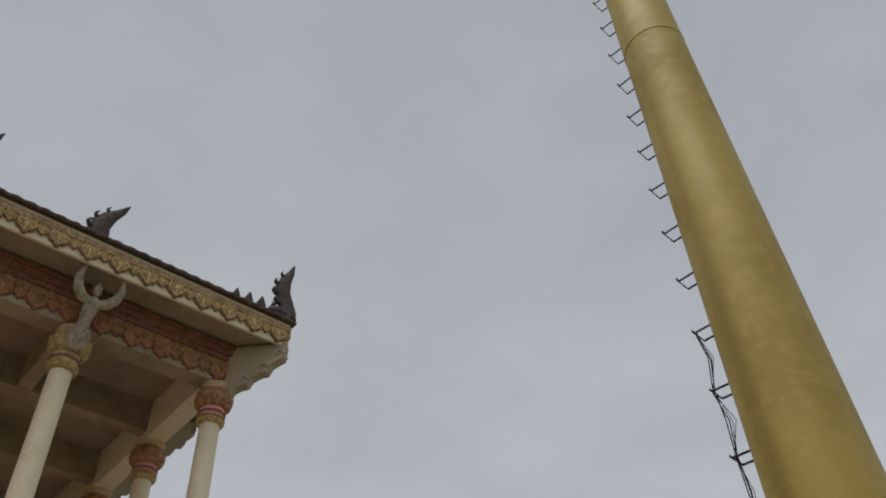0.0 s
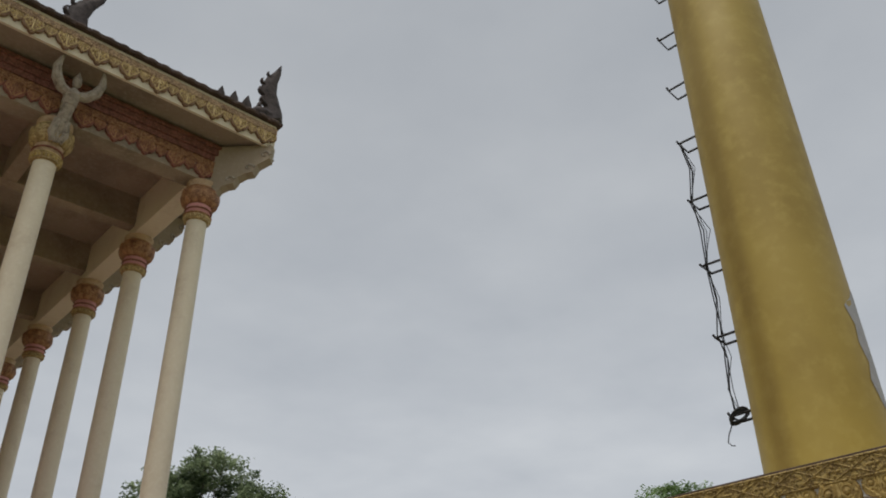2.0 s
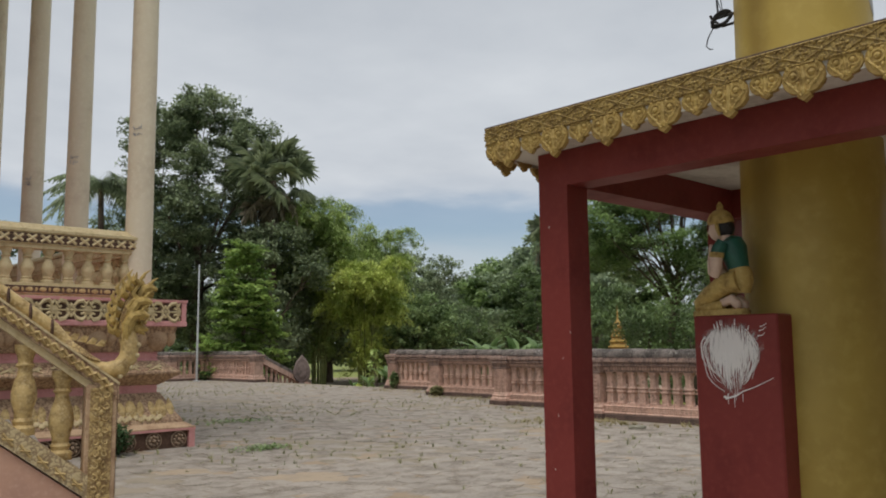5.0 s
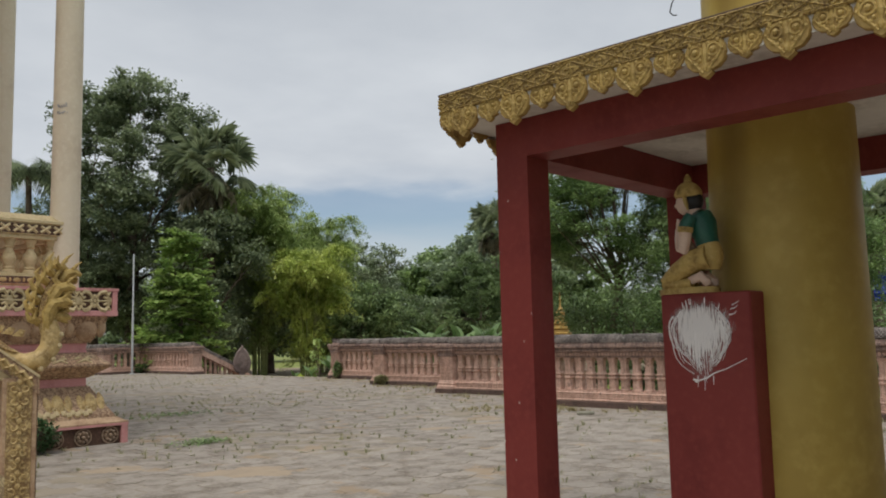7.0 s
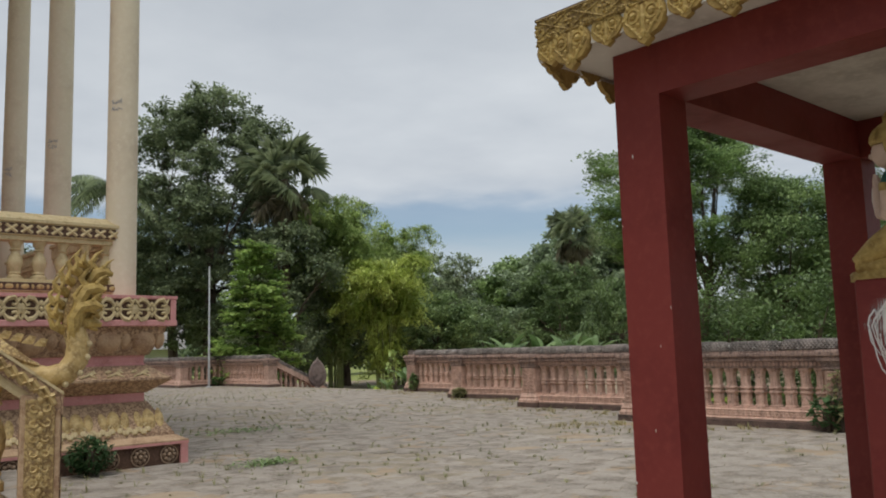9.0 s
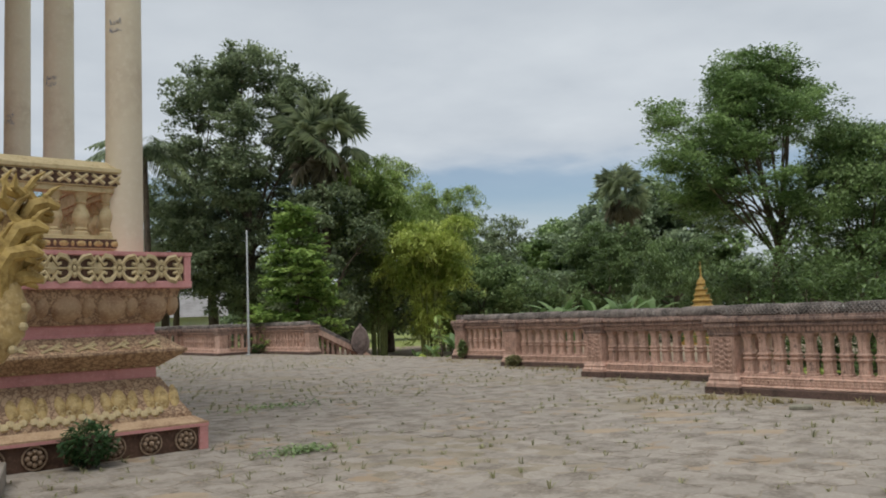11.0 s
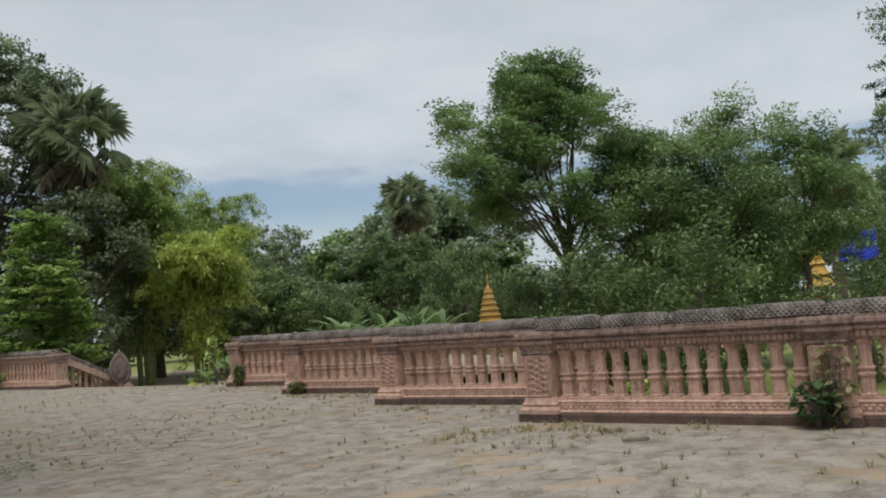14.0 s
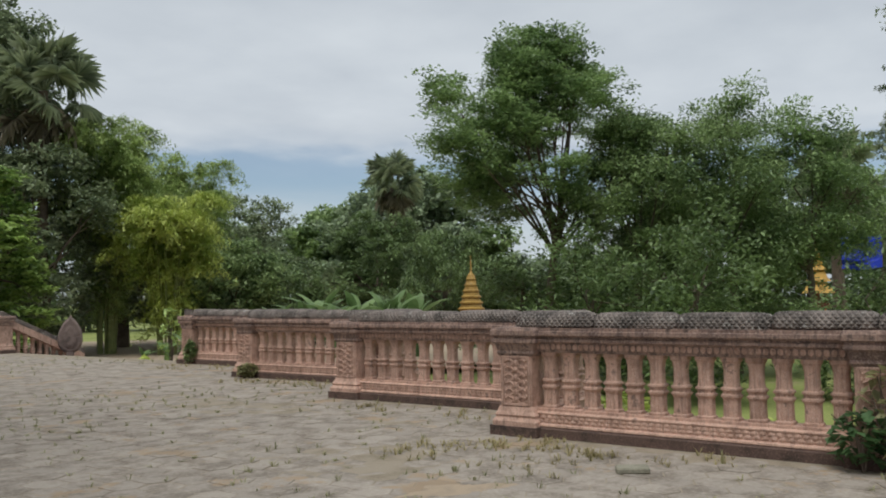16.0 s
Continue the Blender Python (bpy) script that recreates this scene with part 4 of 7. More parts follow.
def smear_paint(cy, cz, ry0, rz0):
    """A dry-brushed film of white paint: solid in the middle, streaky at the rim and where it ran down."""
    m = bpy.data.materials.new("scumbled_white_paint"); m.use_nodes = True
    N, L = m.node_tree.nodes, m.node_tree.links
    b, out = N["Principled BSDF"], N["Material Output"]
    geo = N.new("ShaderNodeNewGeometry"); sep = N.new("ShaderNodeSeparateXYZ")
    L.new(geo.outputs["Position"], sep.inputs[0])

    def mth(op, a, c=0.0, clamp=False):
        n = N.new("ShaderNodeMath"); n.operation = op; n.use_clamp = clamp
        for k, v in enumerate((a, c)):
            if isinstance(v, (int, float)):
                n.inputs[k].default_value = v
            else:
                L.new(v, n.inputs[k])
        return n.outputs[0]

    def ramp(v, lo, hi, a, c):
        r = N.new("ShaderNodeMapRange"); r.interpolation_type = "SMOOTHSTEP"
        r.inputs[1].default_value, r.inputs[2].default_value, r.inputs[3].default_value, r.inputs[4].default_value = lo, hi, a, c
        L.new(v, r.inputs[0])
        return r.outputs[0]

    def grain(sy, sz):
        mp = N.new("ShaderNodeMapping"); mp.inputs["Scale"].default_value = (1, sy, sz)
        L.new(geo.outputs["Position"], mp.inputs[0])
        n = N.new("ShaderNodeTexNoise"); n.inputs["Scale"].default_value = 1.0; n.inputs["Detail"].default_value = 5
        L.new(mp.outputs[0], n.inputs["Vector"])
        return n.outputs[0]
    u = mth("DIVIDE", mth("SUBTRACT", sep.outputs[1], cy), ry0)
    v = mth("DIVIDE", mth("SUBTRACT", sep.outputs[2], cz), rz0)
    below = mth("MAXIMUM", mth("MULTIPLY", v, -1.0), 0.0)
    # the run narrows to a tip under the blob
    wide = mth("MULTIPLY", u, mth("ADD", 1.0, mth("MULTIPLY", below, 0.45)))
    tall = mth("ADD", mth("MAXIMUM", v, 0.0), mth("MULTIPLY", below, 0.55))
    r = mth("SQRT", mth("ADD", mth("MULTIPLY", wide, wide), mth("MULTIPLY", tall, tall)))
    rough_r = mth("ADD", r, mth("MULTIPLY", mth("SUBTRACT", grain(38, 26), 0.5), 0.45))
    body = ramp(rough_r, 0.74, 1.12, 1.0, 0.0)
    streak_n = grain(150, 14)
    need = mth("ADD", mth("MULTIPLY", rough_r, 0.40), mth("MULTIPLY", below, 0.10))
    dry = ramp(mth("SUBTRACT", streak_n, need), 0.02, 0.26, 0.0, 1.0)
    cover = mth("MULTIPLY", body, mth("MAXIMUM", dry, ramp(mth("ADD", r, mth("MULTIPLY", grain(30, 30), 0.6)), 0.25, 0.80, 0.55, 0.10)), True)
    b.inputs["Base Color"].default_value = (0.74, 0.72, 0.70, 1); b.inputs["Roughness"].default_value = 0.65
    tr, mx = N.new("ShaderNodeBsdfTransparent"), N.new("ShaderNodeMixShader")
    L.new(cover, mx.inputs[0]); L.new(tr.outputs[0], mx.inputs[1]); L.new(b.outputs[0], mx.inputs[2])
    L.new(mx.outputs[0], out.inputs[0])
    return m


def build_splash():
    rnd = random.Random(9)
    s = []
    X = 4.3085

    def stroke(pts, w0, w1, k):
        rings = []
        n = len(pts)
        pts = [(0.87 + 1.063 * (y - 0.87), 1.305 + 1.063 * (z - 1.305)) for y, z in pts]
        for i, (y, z) in enumerate(pts):
            a, b = pts[max(0, i - 1)], pts[min(n - 1, i + 1)]
            dy, dz = b[0] - a[0], b[1] - a[1]
            l = math.hypot(dy, dz) or 1
            w = (w0 + (w1 - w0) * i / (n - 1)) / 2
            ny, nz = -dz / l * w, dy / l * w
            x = X - 0.0012 - 0.0006 * (k % 4)
            rings.append([(x, y + ny, z + nz), (x, y - ny, z - nz), (X + 0.001, y - ny, z - nz), (X + 0.001, y + ny, z + nz)])
        s.append(loft(rings))
    cy, cz, ry0, rz0 = 2.452, 1.325, 0.165, 0.140
    for k in range(30):
        u = rnd.uniform(-1, 1)
        z0, bot = cz - 0.02 * rnd.random(), cz - 0.13 - 0.13 * (1 - abs(u)) * rnd.uniform(0.4, 1.1)
        y1 = cy + u * ry0
        stroke([(y1, z0), (cy + u * ry0 * 0.97, (2 * z0 + bot) / 3), (cy + u * ry0 * 0.82, (z0 + 2 * bot) / 3), (cy + u * ry0 * 0.55 - 0.012, bot)], rnd.uniform(0.002, 0.005), rnd.uniform(0.001, 0.002), k)
    for k in range(12):
        side = -1 if k % 3 else 1
        q, a1, wob = rnd.uniform(0.62, 1.0), rnd.uniform(0.5, 1.3), rnd.uniform(0, 6)
        arc = [(cy + side * ry0 * q * math.cos(a), cz + rz0 * q * math.sin(a) - (0.09 * q * max(0.0, -math.sin(a)) if a < 0 else 0)) for a in (a1 - 0.2 * i for i in range(10))]
        stroke([(y + 0.006 * math.sin(wob + i * 1.3), z) for i, (y, z) in enumerate(arc)], rnd.uniform(0.003, 0.007), rnd.uniform(0.001, 0.003), k)
    for k in range(7):
        a0 = rnd.uniform(1.0, 2.3)
        y0, z0 = cy + ry0 * 0.93 * math.cos(a0), cz + rz0 * 0.93 * math.sin(a0)
        stroke([(y0, z0), (y0 + 0.010 * math.cos(a0), z0 + 0.03 * math.sin(a0))], rnd.uniform(0.004, 0.007), 0.0015, k)
    for k in range(3):
        z0 = cz + 0.062 + 0.026 * k + rnd.uniform(-0.006, 0.006)
        stroke([(cy - ry0 * (0.92 + 0.05 * k), z0), (cy - ry0 * 1.08, z0 + 0.004), (cy - ry0 * (1.15 + 0.04 * k), z0 + 0.018)], 0.006, 0.0015, k)
    stroke([(2.50, 1.082), (2.47, 1.078), (2.43, 1.090), (2.39, 1.115), (2.33, 1.135), (2.225, 1.185)], 0.011, 0.002, 3)
    stroke([(2.49, 1.07), (2.45, 1.085), (2.41, 1.10)], 0.009, 0.003, 2)
    for y0, z1 in ((2.475, 1.045), (2.44, 1.03), (2.395, 1.06)):
        stroke([(y0, 1.10), (y0 + 0.001, (1.10 + z1) / 2), (y0 + 0.002, z1)], 0.004, 0.0015, 1)
    cy, cz, ry0, rz0 = 2.552, 1.326, 0.177, 0.150
    film = [(X - 0.0008, cy + y, cz + z) for y, z in ((-0.20, -0.27), (0.20, -0.27), (0.20, 0.175), (-0.20, 0.175))]
    part("paint_smear", [(film, [[0, 1, 2, 3]])], smear_paint(cy, cz, ry0, rz0), pedestal, "thin scumbled film of white paint")
    part("paint_splash", s, M_SPLASH, pedestal, "dripping white paint splash")


build_splash()


def build_kneeling_figure():
    """A kneeling plaster figure with palms together, which looks along +y; one plain mesh."""
    s, k = [], []

    def add(shape, slot):
        s.append(shape); k.append(slot)
    # slots: 0 gold, 1 skin, 2 green, 3 black
    add(loft([[(0.085 * k_ * math.cos(a), 0.01 + 0.178 * k_ * math.sin(a), z) for a in (2 * math.pi * i / 20 for i in range(20))] for z, k_ in ((0.0, 1.0), (0.03, 1.0), (0.04, 0.94))]), 0)
    for sx in (-1, 1):
        add(tube([(0.045 * sx, -0.13, 0.20), (0.05 * sx, -0.05, 0.185), (0.052 * sx, 0.05, 0.125), (0.05 * sx, 0.132, 0.068)], [0.064, 0.062, 0.052, 0.034], 12), 0)
        add(tube([(0.05 * sx, 0.135, 0.062), (0.05 * sx, 0.05, 0.058), (0.048 * sx, -0.03, 0.062)], [0.032, 0.032, 0.028], 10), 0)
        add(tube([(0.045 * sx, -0.02, 0.075), (0.045 * sx, -0.085, 0.095), (0.045 * sx, -0.115, 0.065), (0.045 * sx, -0.125, 0.045)], [0.024, 0.030, 0.028, 0.016], 9), 1)
        add(tube([(0.085 * sx, -0.065, 0.425), (0.098 * sx, -0.045, 0.385), (0.10 * sx, -0.032, 0.355)], [0.034, 0.040, 0.040], 10), 2)
        add(tube([(0.10 * sx, -0.034, 0.365), (0.10 * sx, -0.030, 0.335)], [0.043, 0.042], 12), 0)
        add(tube([(0.10 * sx, -0.030, 0.345), (0.10 * sx, -0.025, 0.29), (0.095 * sx, -0.012, 0.24), (0.07 * sx, 0.015, 0.255), (0.035 * sx, 0.04, 0.315), (0.014 * sx, 0.048, 0.365)], [0.037, 0.036, 0.032, 0.029, 0.024, 0.020], 10), 1)
        add(tube([(0.012 * sx, 0.048, 0.36), (0.010 * sx, 0.052, 0.40), (0.006 * sx, 0.056, 0.425)], [0.018, 0.014, 0.006], 8), 1)
        add(tube([(0.058 * sx, -0.012, 0.555), (0.062 * sx, -0.022, 0.51), (0.052 * sx, -0.030, 0.465)], [0.012, 0.013, 0.006], 6), 0)
    add(tube([(0, -0.122, 0.13), (0, -0.124, 0.19), (0, -0.12, 0.235), (0, -0.108, 0.275)], [0.050, 0.070, 0.070, 0.058], 14), 0)
    add(tube([(0, -0.112, 0.268), (0, -0.10, 0.32), (0, -0.085, 0.38), (0, -0.068, 0.425), (0, -0.055, 0.445)], [0.060, 0.068, 0.080, 0.072, 0.040], 14), 2)
    add(tube([(0, -0.058, 0.435), (0, -0.035, 0.475)], [0.042, 0.032], 10), 1)
    add(ball(0, 0.006, 0.508, 0.052, 0.056, 0.066, 14, 9), 1)
    add(ball(0, 0.062, 0.500, 0.010, 0.014, 0.014, 6, 4), 1)
    add(ball(0, -0.042, 0.515, 0.056, 0.056, 0.060, 14, 8), 3)
    add(lathe([(0.070, 0.538), (0.078, 0.552), (0.074, 0.575), (0.060, 0.600), (0.038, 0.618), (0.020, 0.628), (0.020, 0.648), (0.012, 0.664), (0.004, 0.674)], 16, 0, -0.012), 0)
    me = make_mesh("kneeling_statue", s, [M_GOLD, M_SKIN, M_GREEN, M_BLACK], True, k)
    ob = part("kneeling_statue", me, None, None, "kneeling painted plaster statue in gold and green on the pedestal", at=pose(4.40, 2.632, 1.512) @ Matrix.Diagonal((0.96, 0.96, 0.975, 1)))
    tagged(ob, category="statue")


build_kneeling_figure()


# ---- temple ----
TX, TY = 5.15, 11.9                 # the corner of the temple's core; courses step out from it
COLX, COLY, PLAT = 4.91, 12.0, 2.068
CAP_Z = 9.48


def course(rings):
    return loft([rect(-15 - o, TY - o, TX + o, 33 + o, z) for o, z in rings])


def petal(w, h, d, n=8):
    """A swelling upright petal on the local xz plane, bulging to -y."""
    rings = []
    for k in range(n + 1):
        t = k / n
        ww = w / 2 * math.sin(math.pi * min(1, t * 0.92 + 0.06)) ** 0.6
        dd = d * math.sin(math.pi * (t * 0.9 + 0.05))
        rings.append([(ww * math.cos(a), -dd * max(0, math.sin(a)) - 0.002, h * t) for a in (math.pi * i / 8 for i in range(9))] + [(0, 0.01, h * t)])
    return loft(rings)


def rosette(r, d):
    s = [ball(0, -d * 0.4, 0, r * 0.26, d * 0.7, r * 0.26, 8, 5)]
    for k in range(8):
        a = 2 * math.pi * k / 8
        s.append(ball(0.55 * r * math.cos(a), -d * 0.2, 0.55 * r * math.sin(a), 0.24 * r, d * 0.55, 0.24 * r, 7, 4))
    s.append(tube([(0.95 * r * math.cos(2 * math.pi * k / 20), -d * 0.2, 0.95 * r * math.sin(2 * math.pi * k / 20)) for k in range(21)], 0.10 * r, 5))
    return s


def scroll(x, z, r, turn, d, w, start=0.0, sweep=4.6):
    return tube([(x + turn * (r * (1 - 0.13 * k)) * math.cos(start + sweep * k / 6), -d, z + (r * (1 - 0.13 * k)) * math.sin(start + sweep * k / 6)) for k in range(7)], [w * (1 - 0.09 * k) for k in range(7)], 5)


def filigree(h, p, d):
    """A flower with four scrolls, and half diamonds towards its neighbours; p wide, h high."""
    s = [ball(0, -d, 0, 0.03, 0.02, 0.03, 7, 4)]
    for k in range(8):
        a = 2 * math.pi * k / 8
        s.append(ball(0.066 * math.cos(a), -d * 0.8, 0.066 * math.sin(a), 0.037, 0.018, 0.032, 6, 4))
    for sx in (-1, 1):
        for sz in (-1, 1):
            s.append(tube([(0.05 * sx, -d, 0.06 * sz), (0.11 * sx, -d, 0.38 * h * sz), (0.20 * sx, -d, 0.43 * h * sz), (0.255 * sx, -d, 0.25 * h * sz), (0.22 * sx, -d, 0.12 * h * sz), (0.17 * sx, -d, 0.17 * h * sz)], [0.022, 0.034, 0.036, 0.030, 0.024, 0.018], 5))
            s.append(tube([(0.255 * sx, -d, 0.25 * h * sz), (p / 2 * sx, -d, 0.44 * h * sz)], [0.026, 0.018], 5))
        s.append(ball(p / 2 * sx * 0.93, -d * 0.8, 0, 0.06, 0.016, 0.065, 6, 4))
        s.append(tube([(0.10 * sx, -d, 0), (0.28 * sx, -d, 0)], [0.012, 0.016], 5))
    return s


def build_platform():
    T = thing("temple_platform", pose(0, 0, 0), "moulded temple platform painted rose pink and gold", "platform")
    part("base_block", [course([(0.435, -0.02), (0.435, 0.26)])], M_UMBER, T)
    part("base_ledge", [course([(0.475, 0.235), (0.475, 0.285), (0.44, 0.30), (0.36, 0.345)])], M_TAN, T)
    part("ledge_edge", [course([(0.478, 0.238), (0.478, 0.268)])], M_PINK, T)
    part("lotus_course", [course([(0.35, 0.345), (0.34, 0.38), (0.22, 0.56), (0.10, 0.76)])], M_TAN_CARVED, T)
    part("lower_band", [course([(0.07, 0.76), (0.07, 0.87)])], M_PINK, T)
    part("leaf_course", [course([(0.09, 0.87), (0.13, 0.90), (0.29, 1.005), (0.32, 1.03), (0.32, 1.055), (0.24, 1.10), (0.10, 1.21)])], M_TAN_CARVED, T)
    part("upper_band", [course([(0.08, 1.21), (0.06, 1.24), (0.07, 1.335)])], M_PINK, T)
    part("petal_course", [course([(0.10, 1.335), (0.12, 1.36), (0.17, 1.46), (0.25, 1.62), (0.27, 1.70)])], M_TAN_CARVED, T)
    part("frieze", [course([(0.335, 1.70), (0.335, 2.05)])], M_UMBER, T)
    part("frieze_lower_border", [course([(0.355, 1.69), (0.36, 1.70), (0.36, 1.755), (0.352, 1.765)])], M_PINK, T)
    part("frieze_upper_border", [course([(0.355, 2.02), (0.365, 2.03), (0.365, 2.066), (0.30, PLAT)])], M_PINK, T)
    part("corner_border", [cbox(TX + 0.28, TY - 0.36, 1.757, TX + 0.352, TY - 0.3, 2.02, 0.004)], M_PINK, T)
    part("base_corner_post", [cbox(TX + 0.38, TY - 0.473, -0.02, TX + 0.473, TY - 0.3, 0.236, 0.004)], M_PINK, T)
    fil = make_mesh("filigree", filigree(0.30, 0.60, 0.012), M_PALEGOLD)
    lot = make_mesh("lotus", [moved(petal(0.17, 0.33, 0.06), pose(0, 0, 0.05))] + [moved(petal(0.12, 0.31, 0.045), pose(s * 0.115, 0.0, 0.06, 0, s * 6, 0)) for s in (-1, 1)], M_OCHRE, True)
    wavy = make_mesh("lotus_foot", [ball(0.055 * i, -0.014, 0.045 + 0.03 * (i % 2), 0.046, 0.036, 0.045, 7, 4) for i in range(-3, 4)] + [scroll(0.15 * s, 0.13, 0.035, s, 0.02, 0.014) for s in (-1, 1)], M_PALEGOLD, True)
    ros = make_mesh("rosette", rosette(0.112, 0.055), M_ROSE, True)
    up = make_mesh("petal", [petal(0.30, 0.31, 0.07), shift(petal(0.13, 0.24, 0.05), 0.2, 0, 0.05)] + [ball(0.165, -0.01, 0.28, 0.04, 0.03, 0.03, 6, 4)], M_TAN, True)
    leaf = make_mesh("leaf", [tube([(-0.10, -0.008, 0.0), (0.0, -0.012, 0.05), (0.10, -0.008, 0.14)], [0.012, 0.018, 0.010], 5), tube([(0.10, -0.008, 0.0), (0.02, -0.012, 0.05)], [0.010, 0.014], 5)] + [ball(0.05 * c, -0.006, 0.075 + 0.03 * q, 0.028, 0.012, 0.022, 6, 4) for c, q in ((-1.6, 0.6), (-1, 1.2), (1, -0.2), (1.8, 0.5))], M_PALEGOLD, True)
    face = TY
    for i in range(13):
        x = 5.19 - 0.43 * i
        part("filigree", fil, None, T, at=pose(x, face - 0.335, 1.893) @ Matrix.Diagonal((0.716, 1, 1.0, 1)))
    for i in range(12):
        x = 5.22 - 0.43 * i
        part("lotus", lot, None, T, at=pose(x, face - 0.325, 0.36, -33, 0, 0))
        part("lotus_foot", wavy, None, T, at=pose(x - 0.215, face - 0.335, 0.36, -33, 0, 0))
        part("petal", up, None, T, at=pose(x - 0.06, face - 0.115, 1.365, 23, 0, 0))
    for i in range(14):
        part("rosette", ros, None, T, at=pose(TX + 0.24 - 0.36 * i, face - 0.435, 0.118))
    for i in range(16):
        part("leaf", leaf, None, T, at=pose(5.10 - 0.32 * i, face - 0.285, 1.07, -50, 0, 0))
        part("leaf", leaf, None, T, at=pose(5.20 - 0.32 * i, face - 0.12, 0.885, 52, 0, 180) @ pose(0, 0, 0, 0, 0, 180))


build_platform()

VASE = [(0.085, 0.0), (0.085, 0.035), (0.062, 0.05), (0.072, 0.07), (0.058, 0.085), (0.064, 0.12), (0.085, 0.17), (0.088, 0.21), (0.070, 0.265), (0.050, 0.30), (0.048, 0.33), (0.066, 0.345), (0.050, 0.36), (0.056, 0.39), (0.076, 0.42), (0.076, 0.45)]
ME_VASE_OCHRE = make_mesh("baluster", [lathe(VASE, 16)], M_OCHRE, True)
ME_VASE = make_mesh("baluster", [lathe(VASE, 16)], M_PALEGOLD, True)


def gallery_rail(m, length, n, label):
    """A railing on the platform, along local x from 0, its front to -y."""
    T = thing("gallery_balustrade", m, label, "balustrade", "railings of the temple gallery")
    part("bottom_rail", [cbox(0, -0.10, 0.0, length, 0.10, 0.045, 0.006), cbox(0, -0.12, 0.045, length, 0.12, 0.16, 0.006), cbox(0, -0.09, 0.16, length, 0.09, 0.19, 0.005)], M_PALEGOLD, T)
    part("top_rail", [cbox(0, -0.10, 0.64, length, 0.10, 0.70, 0.006), cbox(0, -0.125, 0.70, length, 0.125, 0.85, 0.006), cbox(0, -0.15, 0.85, length + 0.03, 0.15, 0.90, 0.008), loft([[(0, -0.13, 0.90), (0, 0.13, 0.90), (0, 0.0, 0.985)], [(length, -0.13, 0.90), (length, 0.13, 0.90), (length, 0.0, 0.985)]])], M_PALEGOLD, T)
    k = round(length / 0.17)
    p = length / k
    cross, low = [], []
    for i in range(k):
        for a in (-1, 1):
            cross.append(tube([(p * (i + 0.5) - 0.06, -0.126, 0.775 - 0.045 * a), (p * (i + 0.5) + 0.06, -0.126, 0.775 + 0.045 * a)], 0.021, 5))
        cross.append(ball(p * (i + 0.5), -0.126, 0.775, 0.025, 0.014, 0.025, 6, 4))
        low.append(ball(p * (i + 0.5), -0.12, 0.10, 0.055, 0.014, 0.032, 6, 4))
        low.append(ball(p * i, -0.12, 0.10, 0.02, 0.012, 0.03, 6, 4))
    part("cross_band_ground", [cbox(0.0, -0.1275, 0.712, length, -0.12, 0.838, 0.001)], M_UMBER, T)
    tagged(part("cross_band", cross, M_PALEGOLD, T), kind="stuff")
    part("low_band_ground", [cbox(0.0, -0.1225, 0.058, length, -0.115, 0.148, 0.001)], M_UMBER, T)
    tagged(part("low_band", low, M_OCHRE, T), kind="stuff")
    for i in range(n):
        part("baluster", ME_VASE, None, T, at=pose(length * (i + 0.5) / n, 0, 0.19))


SIDE_Y = [12.0, 14.43, 16.81, 19.72, 22.2, 24.8, 27.4]
FRONT_X = [2.37, -0.27, -2.87]
gallery_rail(pose(2.54, COLY - 0.02, PLAT), 2.36, 9, "cream and gold railing with turned balusters between columns")
for a, b in zip(SIDE_Y[:4], SIDE_Y[1:5]):
    gallery_rail(pose(COLX, a + 0.2, PLAT, 0, 0, 90), b - a - 0.4, 9, "cream and gold side railing with turned balusters")


